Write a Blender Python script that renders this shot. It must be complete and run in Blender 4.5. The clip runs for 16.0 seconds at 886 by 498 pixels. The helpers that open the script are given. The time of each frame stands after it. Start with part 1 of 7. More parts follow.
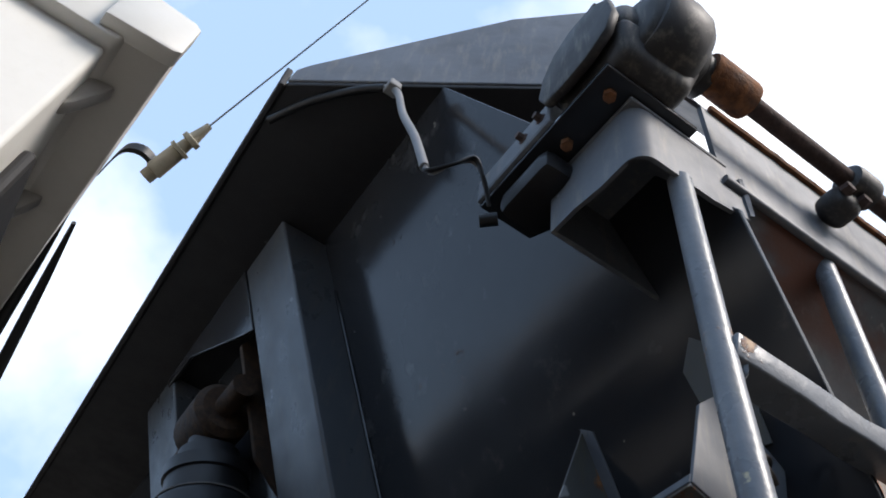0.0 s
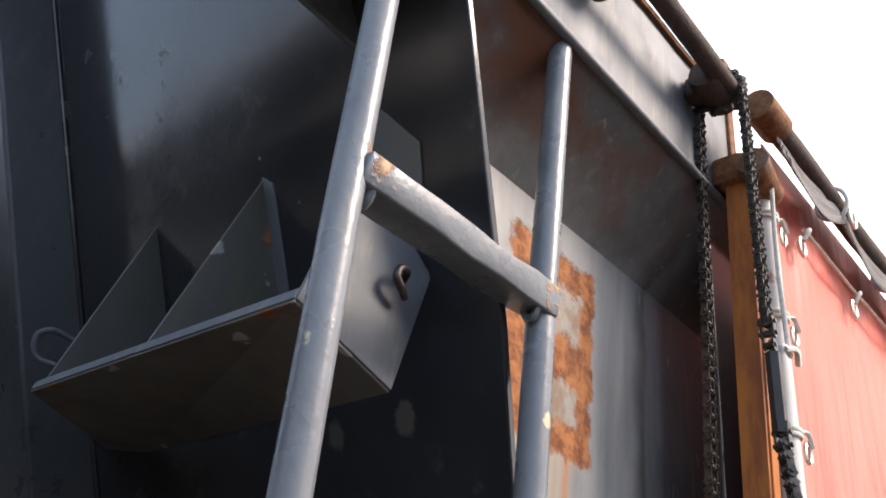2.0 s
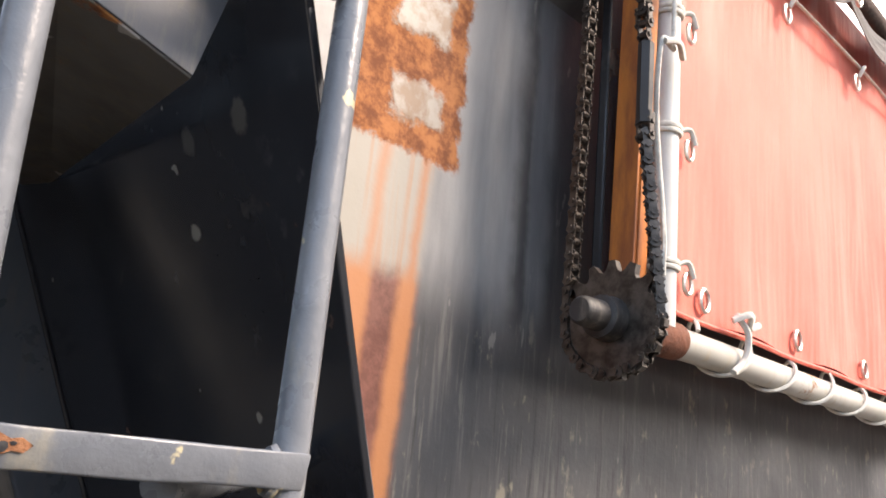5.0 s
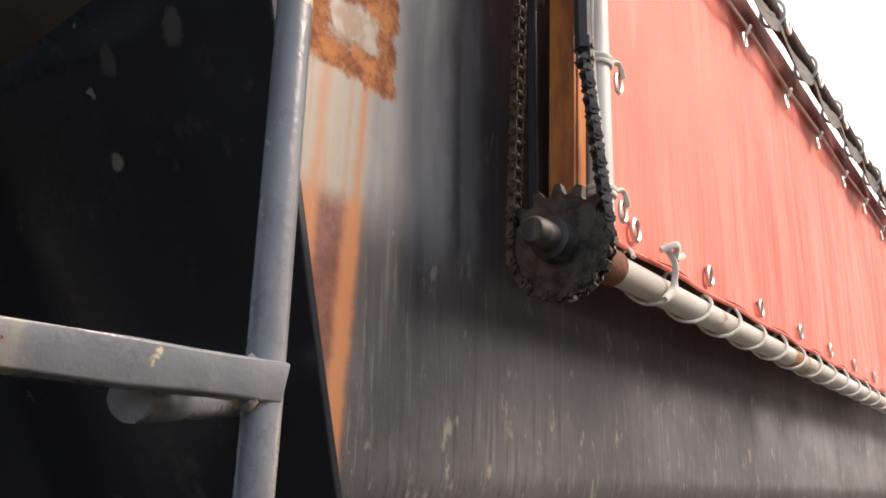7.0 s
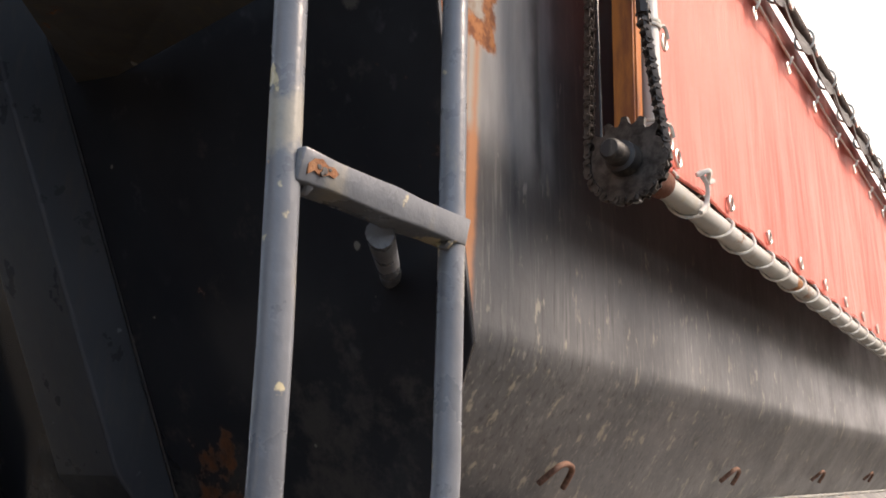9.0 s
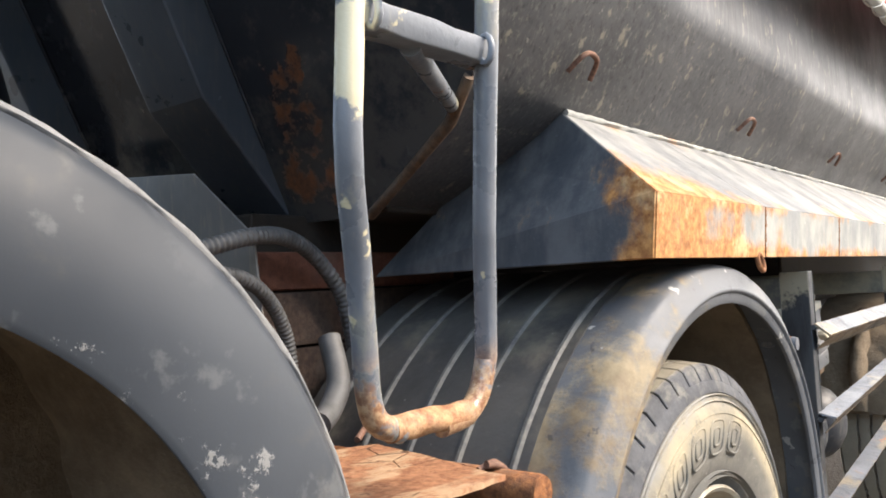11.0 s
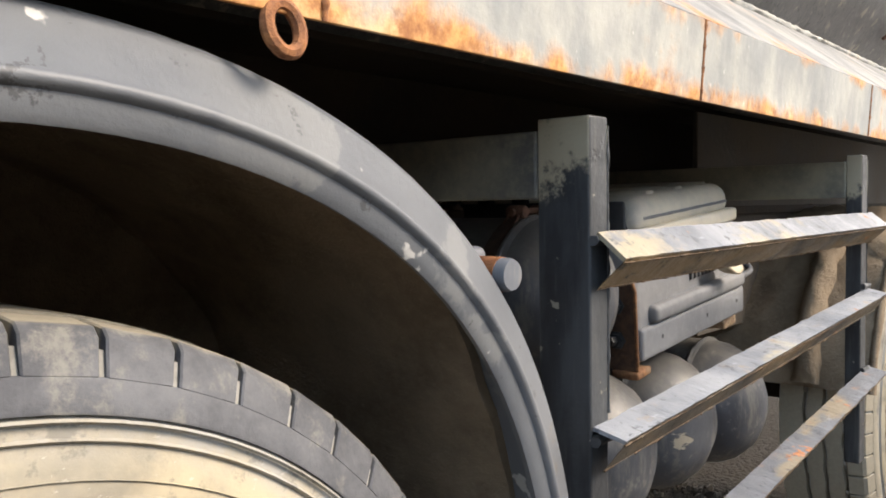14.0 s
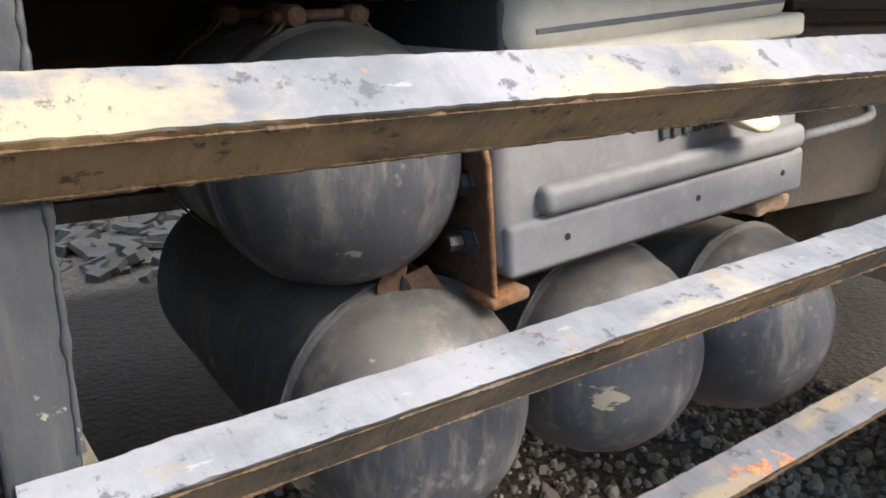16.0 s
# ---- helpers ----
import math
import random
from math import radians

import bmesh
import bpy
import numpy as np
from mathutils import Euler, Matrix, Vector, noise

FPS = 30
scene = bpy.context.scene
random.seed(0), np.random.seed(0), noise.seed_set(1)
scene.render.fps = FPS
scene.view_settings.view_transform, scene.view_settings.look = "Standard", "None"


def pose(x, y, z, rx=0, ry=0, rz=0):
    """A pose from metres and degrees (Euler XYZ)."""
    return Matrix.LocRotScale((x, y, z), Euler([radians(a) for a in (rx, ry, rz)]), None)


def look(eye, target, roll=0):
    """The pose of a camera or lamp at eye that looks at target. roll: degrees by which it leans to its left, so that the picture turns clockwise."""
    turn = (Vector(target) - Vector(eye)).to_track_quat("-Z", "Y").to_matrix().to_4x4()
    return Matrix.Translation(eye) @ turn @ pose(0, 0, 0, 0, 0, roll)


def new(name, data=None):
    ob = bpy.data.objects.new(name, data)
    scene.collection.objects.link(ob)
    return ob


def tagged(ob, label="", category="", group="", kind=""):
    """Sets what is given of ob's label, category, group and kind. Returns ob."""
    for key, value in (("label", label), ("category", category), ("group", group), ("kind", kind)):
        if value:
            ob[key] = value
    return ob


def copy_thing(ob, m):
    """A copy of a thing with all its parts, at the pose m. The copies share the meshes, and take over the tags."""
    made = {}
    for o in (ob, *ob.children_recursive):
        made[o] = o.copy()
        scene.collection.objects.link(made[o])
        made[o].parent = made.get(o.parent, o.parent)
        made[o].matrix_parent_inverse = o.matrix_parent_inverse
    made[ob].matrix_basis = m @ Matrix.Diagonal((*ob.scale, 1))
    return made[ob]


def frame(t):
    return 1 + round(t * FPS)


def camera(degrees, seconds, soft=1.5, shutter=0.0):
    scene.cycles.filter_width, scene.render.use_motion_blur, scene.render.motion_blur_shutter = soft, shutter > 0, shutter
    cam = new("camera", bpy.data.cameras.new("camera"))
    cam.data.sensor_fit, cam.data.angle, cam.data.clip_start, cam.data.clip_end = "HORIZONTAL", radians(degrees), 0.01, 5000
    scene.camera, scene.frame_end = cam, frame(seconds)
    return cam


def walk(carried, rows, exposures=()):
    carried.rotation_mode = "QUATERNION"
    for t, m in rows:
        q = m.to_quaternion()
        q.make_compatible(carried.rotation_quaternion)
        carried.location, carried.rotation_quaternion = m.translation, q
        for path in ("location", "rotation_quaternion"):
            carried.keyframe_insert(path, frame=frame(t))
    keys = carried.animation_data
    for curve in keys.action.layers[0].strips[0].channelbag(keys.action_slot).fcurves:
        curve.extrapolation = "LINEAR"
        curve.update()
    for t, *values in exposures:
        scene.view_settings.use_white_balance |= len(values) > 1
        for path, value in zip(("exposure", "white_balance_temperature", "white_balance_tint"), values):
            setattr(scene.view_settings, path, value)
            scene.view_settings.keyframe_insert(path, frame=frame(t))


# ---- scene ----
cam = camera(56.5, 16.0, soft=1.8)
PATH = [
    (0, (-0.727, -0.322, 1.817), (-0.196, 0.761, 3.412), 10.2),
    (0.5, (-0.708, -0.329, 1.873), (0.052, 0.769, 3.361), 7.8),
    (1, (-0.672, -0.349, 1.936), (0.292, 0.778, 3.277), 7.1),
    (1.5, (-0.629, -0.382, 1.988), (0.496, 0.775, 3.17), 6.8),
    (2, (-0.583, -0.426, 2.026), (0.639, 0.789, 3.041), 7.4),
    (2.5, (-0.539, -0.464, 2.027), (0.725, 0.818, 2.898), 8.1),
    (3, (-0.499, -0.495, 2.012), (0.77, 0.866, 2.745), 8.2),
    (3.5, (-0.46, -0.514, 1.99), (0.804, 0.912, 2.598), 7.8),
    (4, (-0.433, -0.517, 1.975), (0.842, 0.93, 2.502), 7.1),
    (4.5, (-0.411, -0.536, 1.973), (0.885, 0.899, 2.484), 6.5),
    (5, (-0.389, -0.553, 1.969), (0.946, 0.839, 2.498), 5.5),
    (5.2, (-0.379, -0.561, 1.968), (0.969, 0.816, 2.501), 5.1),
    (7.3, (-0.432, -0.422, 1.876), (1.146, 0.678, 2.422), 0.8),
    (7.5, (-0.463, -0.405, 1.863), (1.126, 0.678, 2.413), 0.5),
    (8, (-0.565, -0.44, 1.833), (1.02, 0.67, 2.339), 1.4),
    (8.2, (-0.631, -0.478, 1.817), (0.951, 0.652, 2.287), 2.0),
    (10.3, (-0.768, -0.49, 1.438), (0.78, 0.629, 2.03), -1.4),
    (10.5, (-0.803, -0.517, 1.387), (0.763, 0.655, 1.803), -1.8),
    (11, (-0.826, -0.539, 1.283), (0.749, 0.69, 1.377), -3.0),
    (11.5, (-0.721, -0.535, 1.213), (0.814, 0.743, 1.116), -3.7),
    (12, (-0.517, -0.513, 1.157), (0.982, 0.802, 0.994), -3.4),
    (12.5, (-0.241, -0.535, 1.149), (1.261, 0.771, 0.959), -2.4),
    (13, (0.071, -0.563, 1.143), (1.575, 0.754, 1.085), -1.9),
    (13.5, (0.392, -0.512, 1.158), (1.899, 0.801, 1.101), -1.2),
    (14, (0.69, -0.459, 1.165), (2.197, 0.852, 1.066), -0.8),
    (14.5, (1.012, -0.456, 1.154), (2.468, 0.903, 0.973), -0.5),
    (15, (1.277, -0.48, 1.149), (2.575, 1.001, 0.797), -0.5),
    (15.5, (1.478, -0.438, 1.165), (2.615, 1.126, 0.657), -0.1),
    (16, (1.568, -0.437, 1.166), (2.581, 1.193, 0.601), -0.1),
]
EXPOSURES = [(0.0, -0.10, 6500, 14), (0.5, 0.10, 6900, 18), (1.0, 0.48, 7100, 20), (2.0, 0.66, 7280, 19), (3.0, 0.60, 7420, 17), (4.0, 1.06, 7530, 18), (5.0, 0.96, 7600, 20), (7.3, 0.34, 8000, 22), (8.2, 0.42, 8000, 22), (10.5, 1.00, 7400, 17), (11.0, 1.25, 7200, 15), (11.5, 1.18, 7000, 12), (12.5, 1.02, 7200, 14), (13.5, 0.95, 7250, 15), (14.5, 1.28, 7400, 15), (16.0, 1.38, 7100, 16)]
walk(cam, [(t, look(eye, target, roll)) for t, eye, target, roll in PATH], EXPOSURES)

# ---- light ----
SUN_EL, SUN_AZ = 40.0, 60.0          # degrees above the ground; degrees from +x (rear) towards -y (outside)
sd = Vector((math.cos(radians(SUN_EL)) * math.cos(radians(SUN_AZ)), -math.cos(radians(SUN_EL)) * math.sin(radians(SUN_AZ)), math.sin(radians(SUN_EL))))
sun = new("sun", bpy.data.lights.new("sun", "SUN"))
sun.data.energy, sun.data.angle, sun.data.color = 3.4, radians(22.0), (1.0, 0.94, 0.85)
sun.matrix_world = sd.to_track_quat("Z", "Y").to_matrix().to_4x4()

world = bpy.data.worlds.new("sky")
scene.world = world
world.use_nodes = True
wn, wl = world.node_tree.nodes, world.node_tree.links
wn.clear()
w_out = wn.new("ShaderNodeOutputWorld")
w_bg = wn.new("ShaderNodeBackground")
w_sky = wn.new("ShaderNodeTexSky")
w_sky.sky_type = "NISHITA"
w_sky.sun_disc = False
w_sky.sun_elevation = radians(SUN_EL)
w_sky.sun_rotation = math.atan2(sd.x, sd.y)
w_sky.air_density, w_sky.dust_density = 1.0, 1.0
w_tc = wn.new("ShaderNodeTexCoord")
w_no = wn.new("ShaderNodeTexNoise")
w_no.inputs["Scale"].default_value, w_no.inputs["Detail"].default_value, w_no.inputs["Roughness"].default_value = 2.2, 6.0, 0.5
w_ra = wn.new("ShaderNodeValToRGB")
w_ra.color_ramp.elements[0].position, w_ra.color_ramp.elements[1].position = 0.51, 0.72
w_ra.color_ramp.elements[0].color = (0.05, 0.05, 0.05, 1)
w_mx = wn.new("ShaderNodeMix")
w_mx.data_type = "RGBA"
w_mx.inputs[7].default_value = (12.0, 12.3, 12.6, 1)
wl.new(w_tc.outputs["Generated"], w_no.inputs["Vector"])
w_sx = wn.new("ShaderNodeSeparateXYZ")          # the cloud thickens towards the rear of the truck
w_gr = wn.new("ShaderNodeMath")
w_gr.operation = "MULTIPLY_ADD"
w_gr.inputs[1].default_value = 0.36
wl.new(w_tc.outputs["Generated"], w_sx.inputs[0])
wl.new(w_sx.outputs[0], w_gr.inputs[0])
wl.new(w_no.outputs["Fac"], w_gr.inputs[2])
wl.new(w_gr.outputs[0], w_ra.inputs["Fac"])
wl.new(w_ra.outputs["Color"], w_mx.inputs[0])
w_veil = wn.new("ShaderNodeMix")                # thin bright veil over the blue
w_veil.data_type = "RGBA"
w_veil.inputs[0].default_value = 0.65
w_veil.inputs[7].default_value = (5.0, 7.7, 11.3, 1)
wl.new(w_sky.outputs["Color"], w_veil.inputs[6])
wl.new(w_veil.outputs[2], w_mx.inputs[6])
wl.new(w_mx.outputs[2], w_bg.inputs["Color"])
w_bg.inputs["Strength"].default_value = 0.14
wl.new(w_bg.outputs["Background"], w_out.inputs["Surface"])


# ---- materials ----
class Mat:
    """A small builder of node materials."""

    def __init__(self, name):
        self.m = bpy.data.materials.new(name)
        self.m.use_nodes = True
        self.n, self.l = self.m.node_tree.nodes, self.m.node_tree.links
        self.b = self.n["Principled BSDF"]
        self.tc = self.n.new("ShaderNodeTexCoord")
        self.co = self.tc.outputs["Object"]

    def val(self, sock, v):
        if isinstance(v, (int, float, tuple)):
            sock.default_value = v
        else:
            self.l.new(v, sock)

    def scaled(self, s):
        mp = self.n.new("ShaderNodeMapping")
        mp.inputs["Scale"].default_value = s
        self.l.new(self.co, mp.inputs["Vector"])
        return mp.outputs["Vector"]

    def noise(self, scale, detail=4.0, rough=0.6, vec=None, distort=0.0):
        t = self.n.new("ShaderNodeTexNoise")
        t.inputs["Scale"].default_value, t.inputs["Detail"].default_value = scale, detail
        t.inputs["Roughness"].default_value, t.inputs["Distortion"].default_value = rough, distort
        self.l.new(vec or self.co, t.inputs["Vector"])
        return t.outputs["Fac"]

    def cells(self, scale, vec=None, out="Distance", feature="F1", rnd=1.0):
        t = self.n.new("ShaderNodeTexVoronoi")
        t.feature = feature
        t.inputs["Scale"].default_value = scale
        t.inputs["Randomness"].default_value = rnd
        self.l.new(vec or self.co, t.inputs["Vector"])
        return t.outputs[out]

    def ramp(self, fac, lo, hi, a=0.0, b=1.0):
        r = self.n.new("ShaderNodeMapRange")
        r.interpolation_type = "SMOOTHSTEP"
        for k, v in (("From Min", lo), ("From Max", hi), ("To Min", a), ("To Max", b)):
            r.inputs[k].default_value = v
        self.l.new(fac, r.inputs["Value"])
        return r.outputs["Result"]

    def math(self, op, a, b=0.0):
        q = self.n.new("ShaderNodeMath")
        q.operation = op
        self.val(q.inputs[0], a)
        self.val(q.inputs[1], b)
        return q.outputs[0]

    def mix(self, fac, a, b):
        q = self.n.new("ShaderNodeMix")
        q.data_type = "RGBA"
        self.val(q.inputs[0], fac)
        self.val(q.inputs[6], (*a, 1) if isinstance(a, tuple) else a)
        self.val(q.inputs[7], (*b, 1) if isinstance(b, tuple) else b)
        return q.outputs[2]

    def axis(self, i):
        s = self.n.new("ShaderNodeSeparateXYZ")
        self.l.new(self.co, s.inputs[0])
        return s.outputs[i]

    def bump(self, height, strength=0.3, dist=0.01):
        q = self.n.new("ShaderNodeBump")
        q.inputs["Strength"].default_value, q.inputs["Distance"].default_value = strength, dist
        self.l.new(height, q.inputs["Height"])
        self.l.new(q.outputs["Normal"], self.b.inputs["Normal"])

    def done(self, color, rough, metal=0.0, spec=0.5):
        self.val(self.b.inputs["Base Color"], (*color, 1) if isinstance(color, tuple) else color)
        self.val(self.b.inputs["Roughness"], rough)
        self.val(self.b.inputs["Metallic"], metal)
        self.b.inputs["Specular IOR Level"].default_value = spec
        return self.m


def worn_paint(name, base, light, rust_at=0.66, dust=0.3, gloss=0.38, chips=0.72, dust_col=(0.30, 0.27, 0.21), streak=(6, 6, 1.2), seed=0.0):
    """Old sprayed paint on steel: cloudy tone, downward dirt streaks, pale chips, rust where rust_at is passed."""
    k = Mat(name)
    if seed:
        mp = k.n.new("ShaderNodeMapping")
        mp.inputs["Location"].default_value = (seed, seed * 1.7, seed * 0.6)
        k.l.new(k.co, mp.inputs["Vector"])
        k.co = mp.outputs["Vector"]
    cloud, fine = k.noise(2.2, 5), k.noise(45, 4, 0.7)
    col = k.mix(k.ramp(cloud, 0.3, 0.7), base, light)
    col = k.mix(k.math("MULTIPLY", k.ramp(k.noise(9, 5, 0.65, k.scaled(streak)), 0.48, 0.75), dust), col, dust_col)
    col = k.mix(k.math("MULTIPLY", k.ramp(k.noise(17, 3, 0.5), chips, chips + 0.03), 0.75), col, tuple(min(0.6, c * 3.0 + 0.08) for c in light))
    rn = k.noise(5.0, 8, 0.68)
    rust = k.ramp(rn, rust_at, rust_at + 0.05)
    rcol = k.mix(k.ramp(fine, 0.35, 0.65), (0.16, 0.055, 0.018), (0.42, 0.17, 0.05))
    col = k.mix(rust, col, rcol)
    rough = k.math("ADD", k.math("MULTIPLY", rust, 0.4), k.ramp(k.noise(14, 5), 0.3, 0.8, gloss, gloss + 0.22))
    h = k.math("ADD", k.math("MULTIPLY", fine, 0.25), k.math("ADD", k.math("MULTIPLY", rust, 0.5), k.math("MULTIPLY", k.noise(6, 3), 0.8)))
    k.bump(h, 0.28, 0.006)
    return k.done(col, rough)


def heavy_rust(name, a=(0.17, 0.055, 0.02), b=(0.47, 0.19, 0.06), c=(0.30, 0.22, 0.15), grey=0.35):
    k = Mat(name)
    n1, n2 = k.noise(6, 8, 0.65), k.noise(60, 5, 0.7)
    col = k.mix(k.ramp(n2, 0.3, 0.7), a, b)
    col = k.mix(k.math("MULTIPLY", k.ramp(n1, 0.5, 0.68), grey), col, c)
    k.bump(k.math("ADD", n2, k.math("MULTIPLY", n1, 1.5)), 0.55, 0.006)
    return k.done(col, k.ramp(n2, 0.2, 0.8, 0.65, 0.92), 0.0, 0.3)


def dusty(name, base, dust_col, amount, scale=5.0, rough=0.7, bump=0.3, spec=0.4):
    k = Mat(name)
    n1, n2 = k.noise(scale, 7, 0.65), k.noise(scale * 14, 4, 0.7)
    col = k.mix(k.math("MULTIPLY", k.ramp(n1, 0.3, 0.68), amount), base, dust_col)
    col = k.mix(k.math("MULTIPLY", k.ramp(n2, 0.45, 0.75), amount * 0.4), col, dust_col)
    k.bump(k.math("ADD", n2, n1), bump, 0.005)
    return k.done(col, k.ramp(n1, 0.3, 0.7, rough - 0.12, rough + 0.15), 0.0, spec)


def plain(name, base, rough=0.5, metal=0.0, vary=0.25, scale=20.0):
    k = Mat(name)
    n1 = k.noise(scale, 5, 0.65)
    dark = tuple(c * (1 - vary) for c in base)
    k.bump(n1, 0.2, 0.004)
    return k.done(k.mix(k.ramp(n1, 0.3, 0.7), dark, base), k.ramp(n1, 0.2, 0.8, rough - 0.08, rough + 0.12), metal)


BLOTS = ((0.313, 2.214, 0.010, 0.6), (0.176, 2.309, 0.016, 0.22), (0.286, 2.305, 0.014, 0.16), (0.268, 2.014, 0.006, 0.6))              # y, z, size and strength of pale paint blots


def headboard_material():
    """Blue-black paint with faint water spots, and rust beside the foot of the stiffeners."""
    k = Mat("headboard_paint")
    y, z = k.axis(1), k.axis(2)
    fine = k.noise(45, 4, 0.7)
    col = k.mix(k.ramp(k.noise(2.0, 5), 0.3, 0.7), (0.018, 0.0195, 0.0235), (0.030, 0.0325, 0.037))
    spots = k.ramp(k.noise(19, 4, 0.55), 0.58, 0.70, 0.0, 0.55)
    col = k.mix(k.math("MULTIPLY", spots, k.ramp(k.noise(3.1, 3), 0.48, 0.64)), col, (0.11, 0.115, 0.12))
    col = k.mix(k.ramp(k.noise(33, 2, 0.4), 0.775, 0.80, 0.0, 0.7), col, (0.30, 0.29, 0.25))
    for y0, z0, size, amount in BLOTS:
        dy, dz = k.math("SUBTRACT", y, y0), k.math("SUBTRACT", z, z0)
        dist = k.math("SQRT", k.math("ADD", k.math("MULTIPLY", dy, dy), k.math("MULTIPLY", dz, dz)))
        rag = k.math("ADD", dist, k.math("MULTIPLY", k.math("SUBTRACT", k.noise(40, 5, 0.7), 0.5), size * 1.6))
        col = k.mix(k.ramp(rag, size * 0.7, size * 1.15, amount, 0.0), col, (0.33, 0.31, 0.26))
    grime = k.ramp(k.math("ADD", k.noise(10, 8, 0.7), k.ramp(z, 1.45, 2.05, 0.16, -0.10)), 0.50, 0.68, 0.0, 0.6)
    col = k.mix(grime, col, (0.085, 0.078, 0.068))
    n = k.noise(7, 7, 0.7)
    lowz = k.ramp(z, 1.40, 1.95, 0.24, 0.0)
    near = k.math("MULTIPLY", k.ramp(y, 0.60, 0.66, 0.0, 1.0), k.ramp(y, 0.78, 0.86, 1.0, 0.0))
    zz = k.math("MULTIPLY", k.ramp(z, 1.44, 1.50), k.ramp(z, 1.74, 1.86, 1.0, 0.0))
    rust = k.ramp(k.math("ADD", n, k.math("ADD", k.math("MULTIPLY", lowz, 0.25), k.math("MULTIPLY", k.math("MULTIPLY", near, zz), 0.16))), 0.66, 0.74)
    rcol = k.mix(k.ramp(fine, 0.35, 0.65), (0.07, 0.028, 0.014), (0.19, 0.075, 0.032))
    col = k.mix(rust, col, rcol)
    k.bump(k.math("ADD", k.math("MULTIPLY", fine, 0.15), k.math("ADD", k.math("MULTIPLY", rust, 0.5), k.math("MULTIPLY", k.noise(3.5, 2), 1.2))), 0.16, 0.006)
    return k.done(col, k.math("ADD", k.math("MULTIPLY", rust, 0.5), k.ramp(k.noise(5, 4), 0.3, 0.8, 0.12, 0.20)), 0.0, 0.45)


M_HEAD = headboard_material()
# black canopy paint, darkened further for the shade beneath it
M_CANOPY = worn_paint("canopy_shade_paint", (0.006, 0.006, 0.0075), (0.012, 0.012, 0.014), rust_at=0.72, dust=0.2, gloss=0.5, chips=0.78, dust_col=(0.03, 0.028, 0.026), seed=31.0)
M_BODY = worn_paint("body_paint", (0.075, 0.080, 0.086), (0.14, 0.145, 0.15), rust_at=0.73, dust=0.5, gloss=0.34, chips=0.73, dust_col=(0.36, 0.34, 0.30), streak=(7, 7, 0.5))
def skirt_material(name, base, light, edge_gain, streaks):
    """Skirt sheet: pale dusty paint, orange rust that spreads from its front corner and lower edges."""
    k = Mat(name)
    x, y, z = k.axis(0), k.axis(1), k.axis(2)
    n, fine = k.noise(5.5, 8, 0.66), k.noise(48, 5, 0.7)
    run = k.noise(7, 5, 0.65, k.scaled(streaks))
    col = k.mix(k.ramp(run, 0.35, 0.65), base, light)
    col = k.mix(k.ramp(fine, 0.62, 0.72, 0.0, 0.5), col, tuple(min(0.7, 1.5 * c) for c in light))
    front = k.ramp(x, 0.50, 1.45, 0.28, 0.0)
    low = k.math("ADD", k.ramp(z, 1.315, 1.365, 0.17, 0.0), k.math("MULTIPLY", k.ramp(z, 1.40, 1.43), k.ramp(z, 1.43, 1.53, 0.10, 0.0)))
    inner = k.ramp(y, 0.04, 0.22, 1.0, 0.0)
    gain = k.math("MULTIPLY", k.math("MULTIPLY", k.math("ADD", front, low), inner), edge_gain)
    rust = k.ramp(k.math("ADD", k.math("MULTIPLY", k.math("ADD", n, run), 0.5), gain), 0.56, 0.72)
    rcol = k.mix(k.ramp(fine, 0.3, 0.7), (0.25, 0.095, 0.03), (0.55, 0.27, 0.09))
    rcol = k.mix(k.ramp(k.noise(12, 6), 0.52, 0.68, 0.0, 0.7), rcol, (0.62, 0.44, 0.24))
    col = k.mix(rust, col, rcol)
    k.bump(k.math("ADD", k.math("MULTIPLY", fine, 0.4), k.math("ADD", k.math("MULTIPLY", rust, 0.5), k.math("MULTIPLY", n, 0.8))), 0.4, 0.006)
    return k.done(col, k.ramp(n, 0.3, 0.7, 0.5, 0.8), 0.0, 0.35)


# one sheet in three tones: sunlight brightens slope and band, shade darkens the end
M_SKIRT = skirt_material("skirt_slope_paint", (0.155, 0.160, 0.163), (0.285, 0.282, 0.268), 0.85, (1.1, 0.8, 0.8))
M_SKIRTBAND = skirt_material("skirt_band_sunlit", (0.21, 0.22, 0.215), (0.35, 0.345, 0.31), 1.0, (1.1, 1.1, 0.6))
M_SKIRTEND = skirt_material("skirt_end_shaded", (0.062, 0.071, 0.082), (0.12, 0.128, 0.136), 0.62, (2.0, 2.0, 0.8))


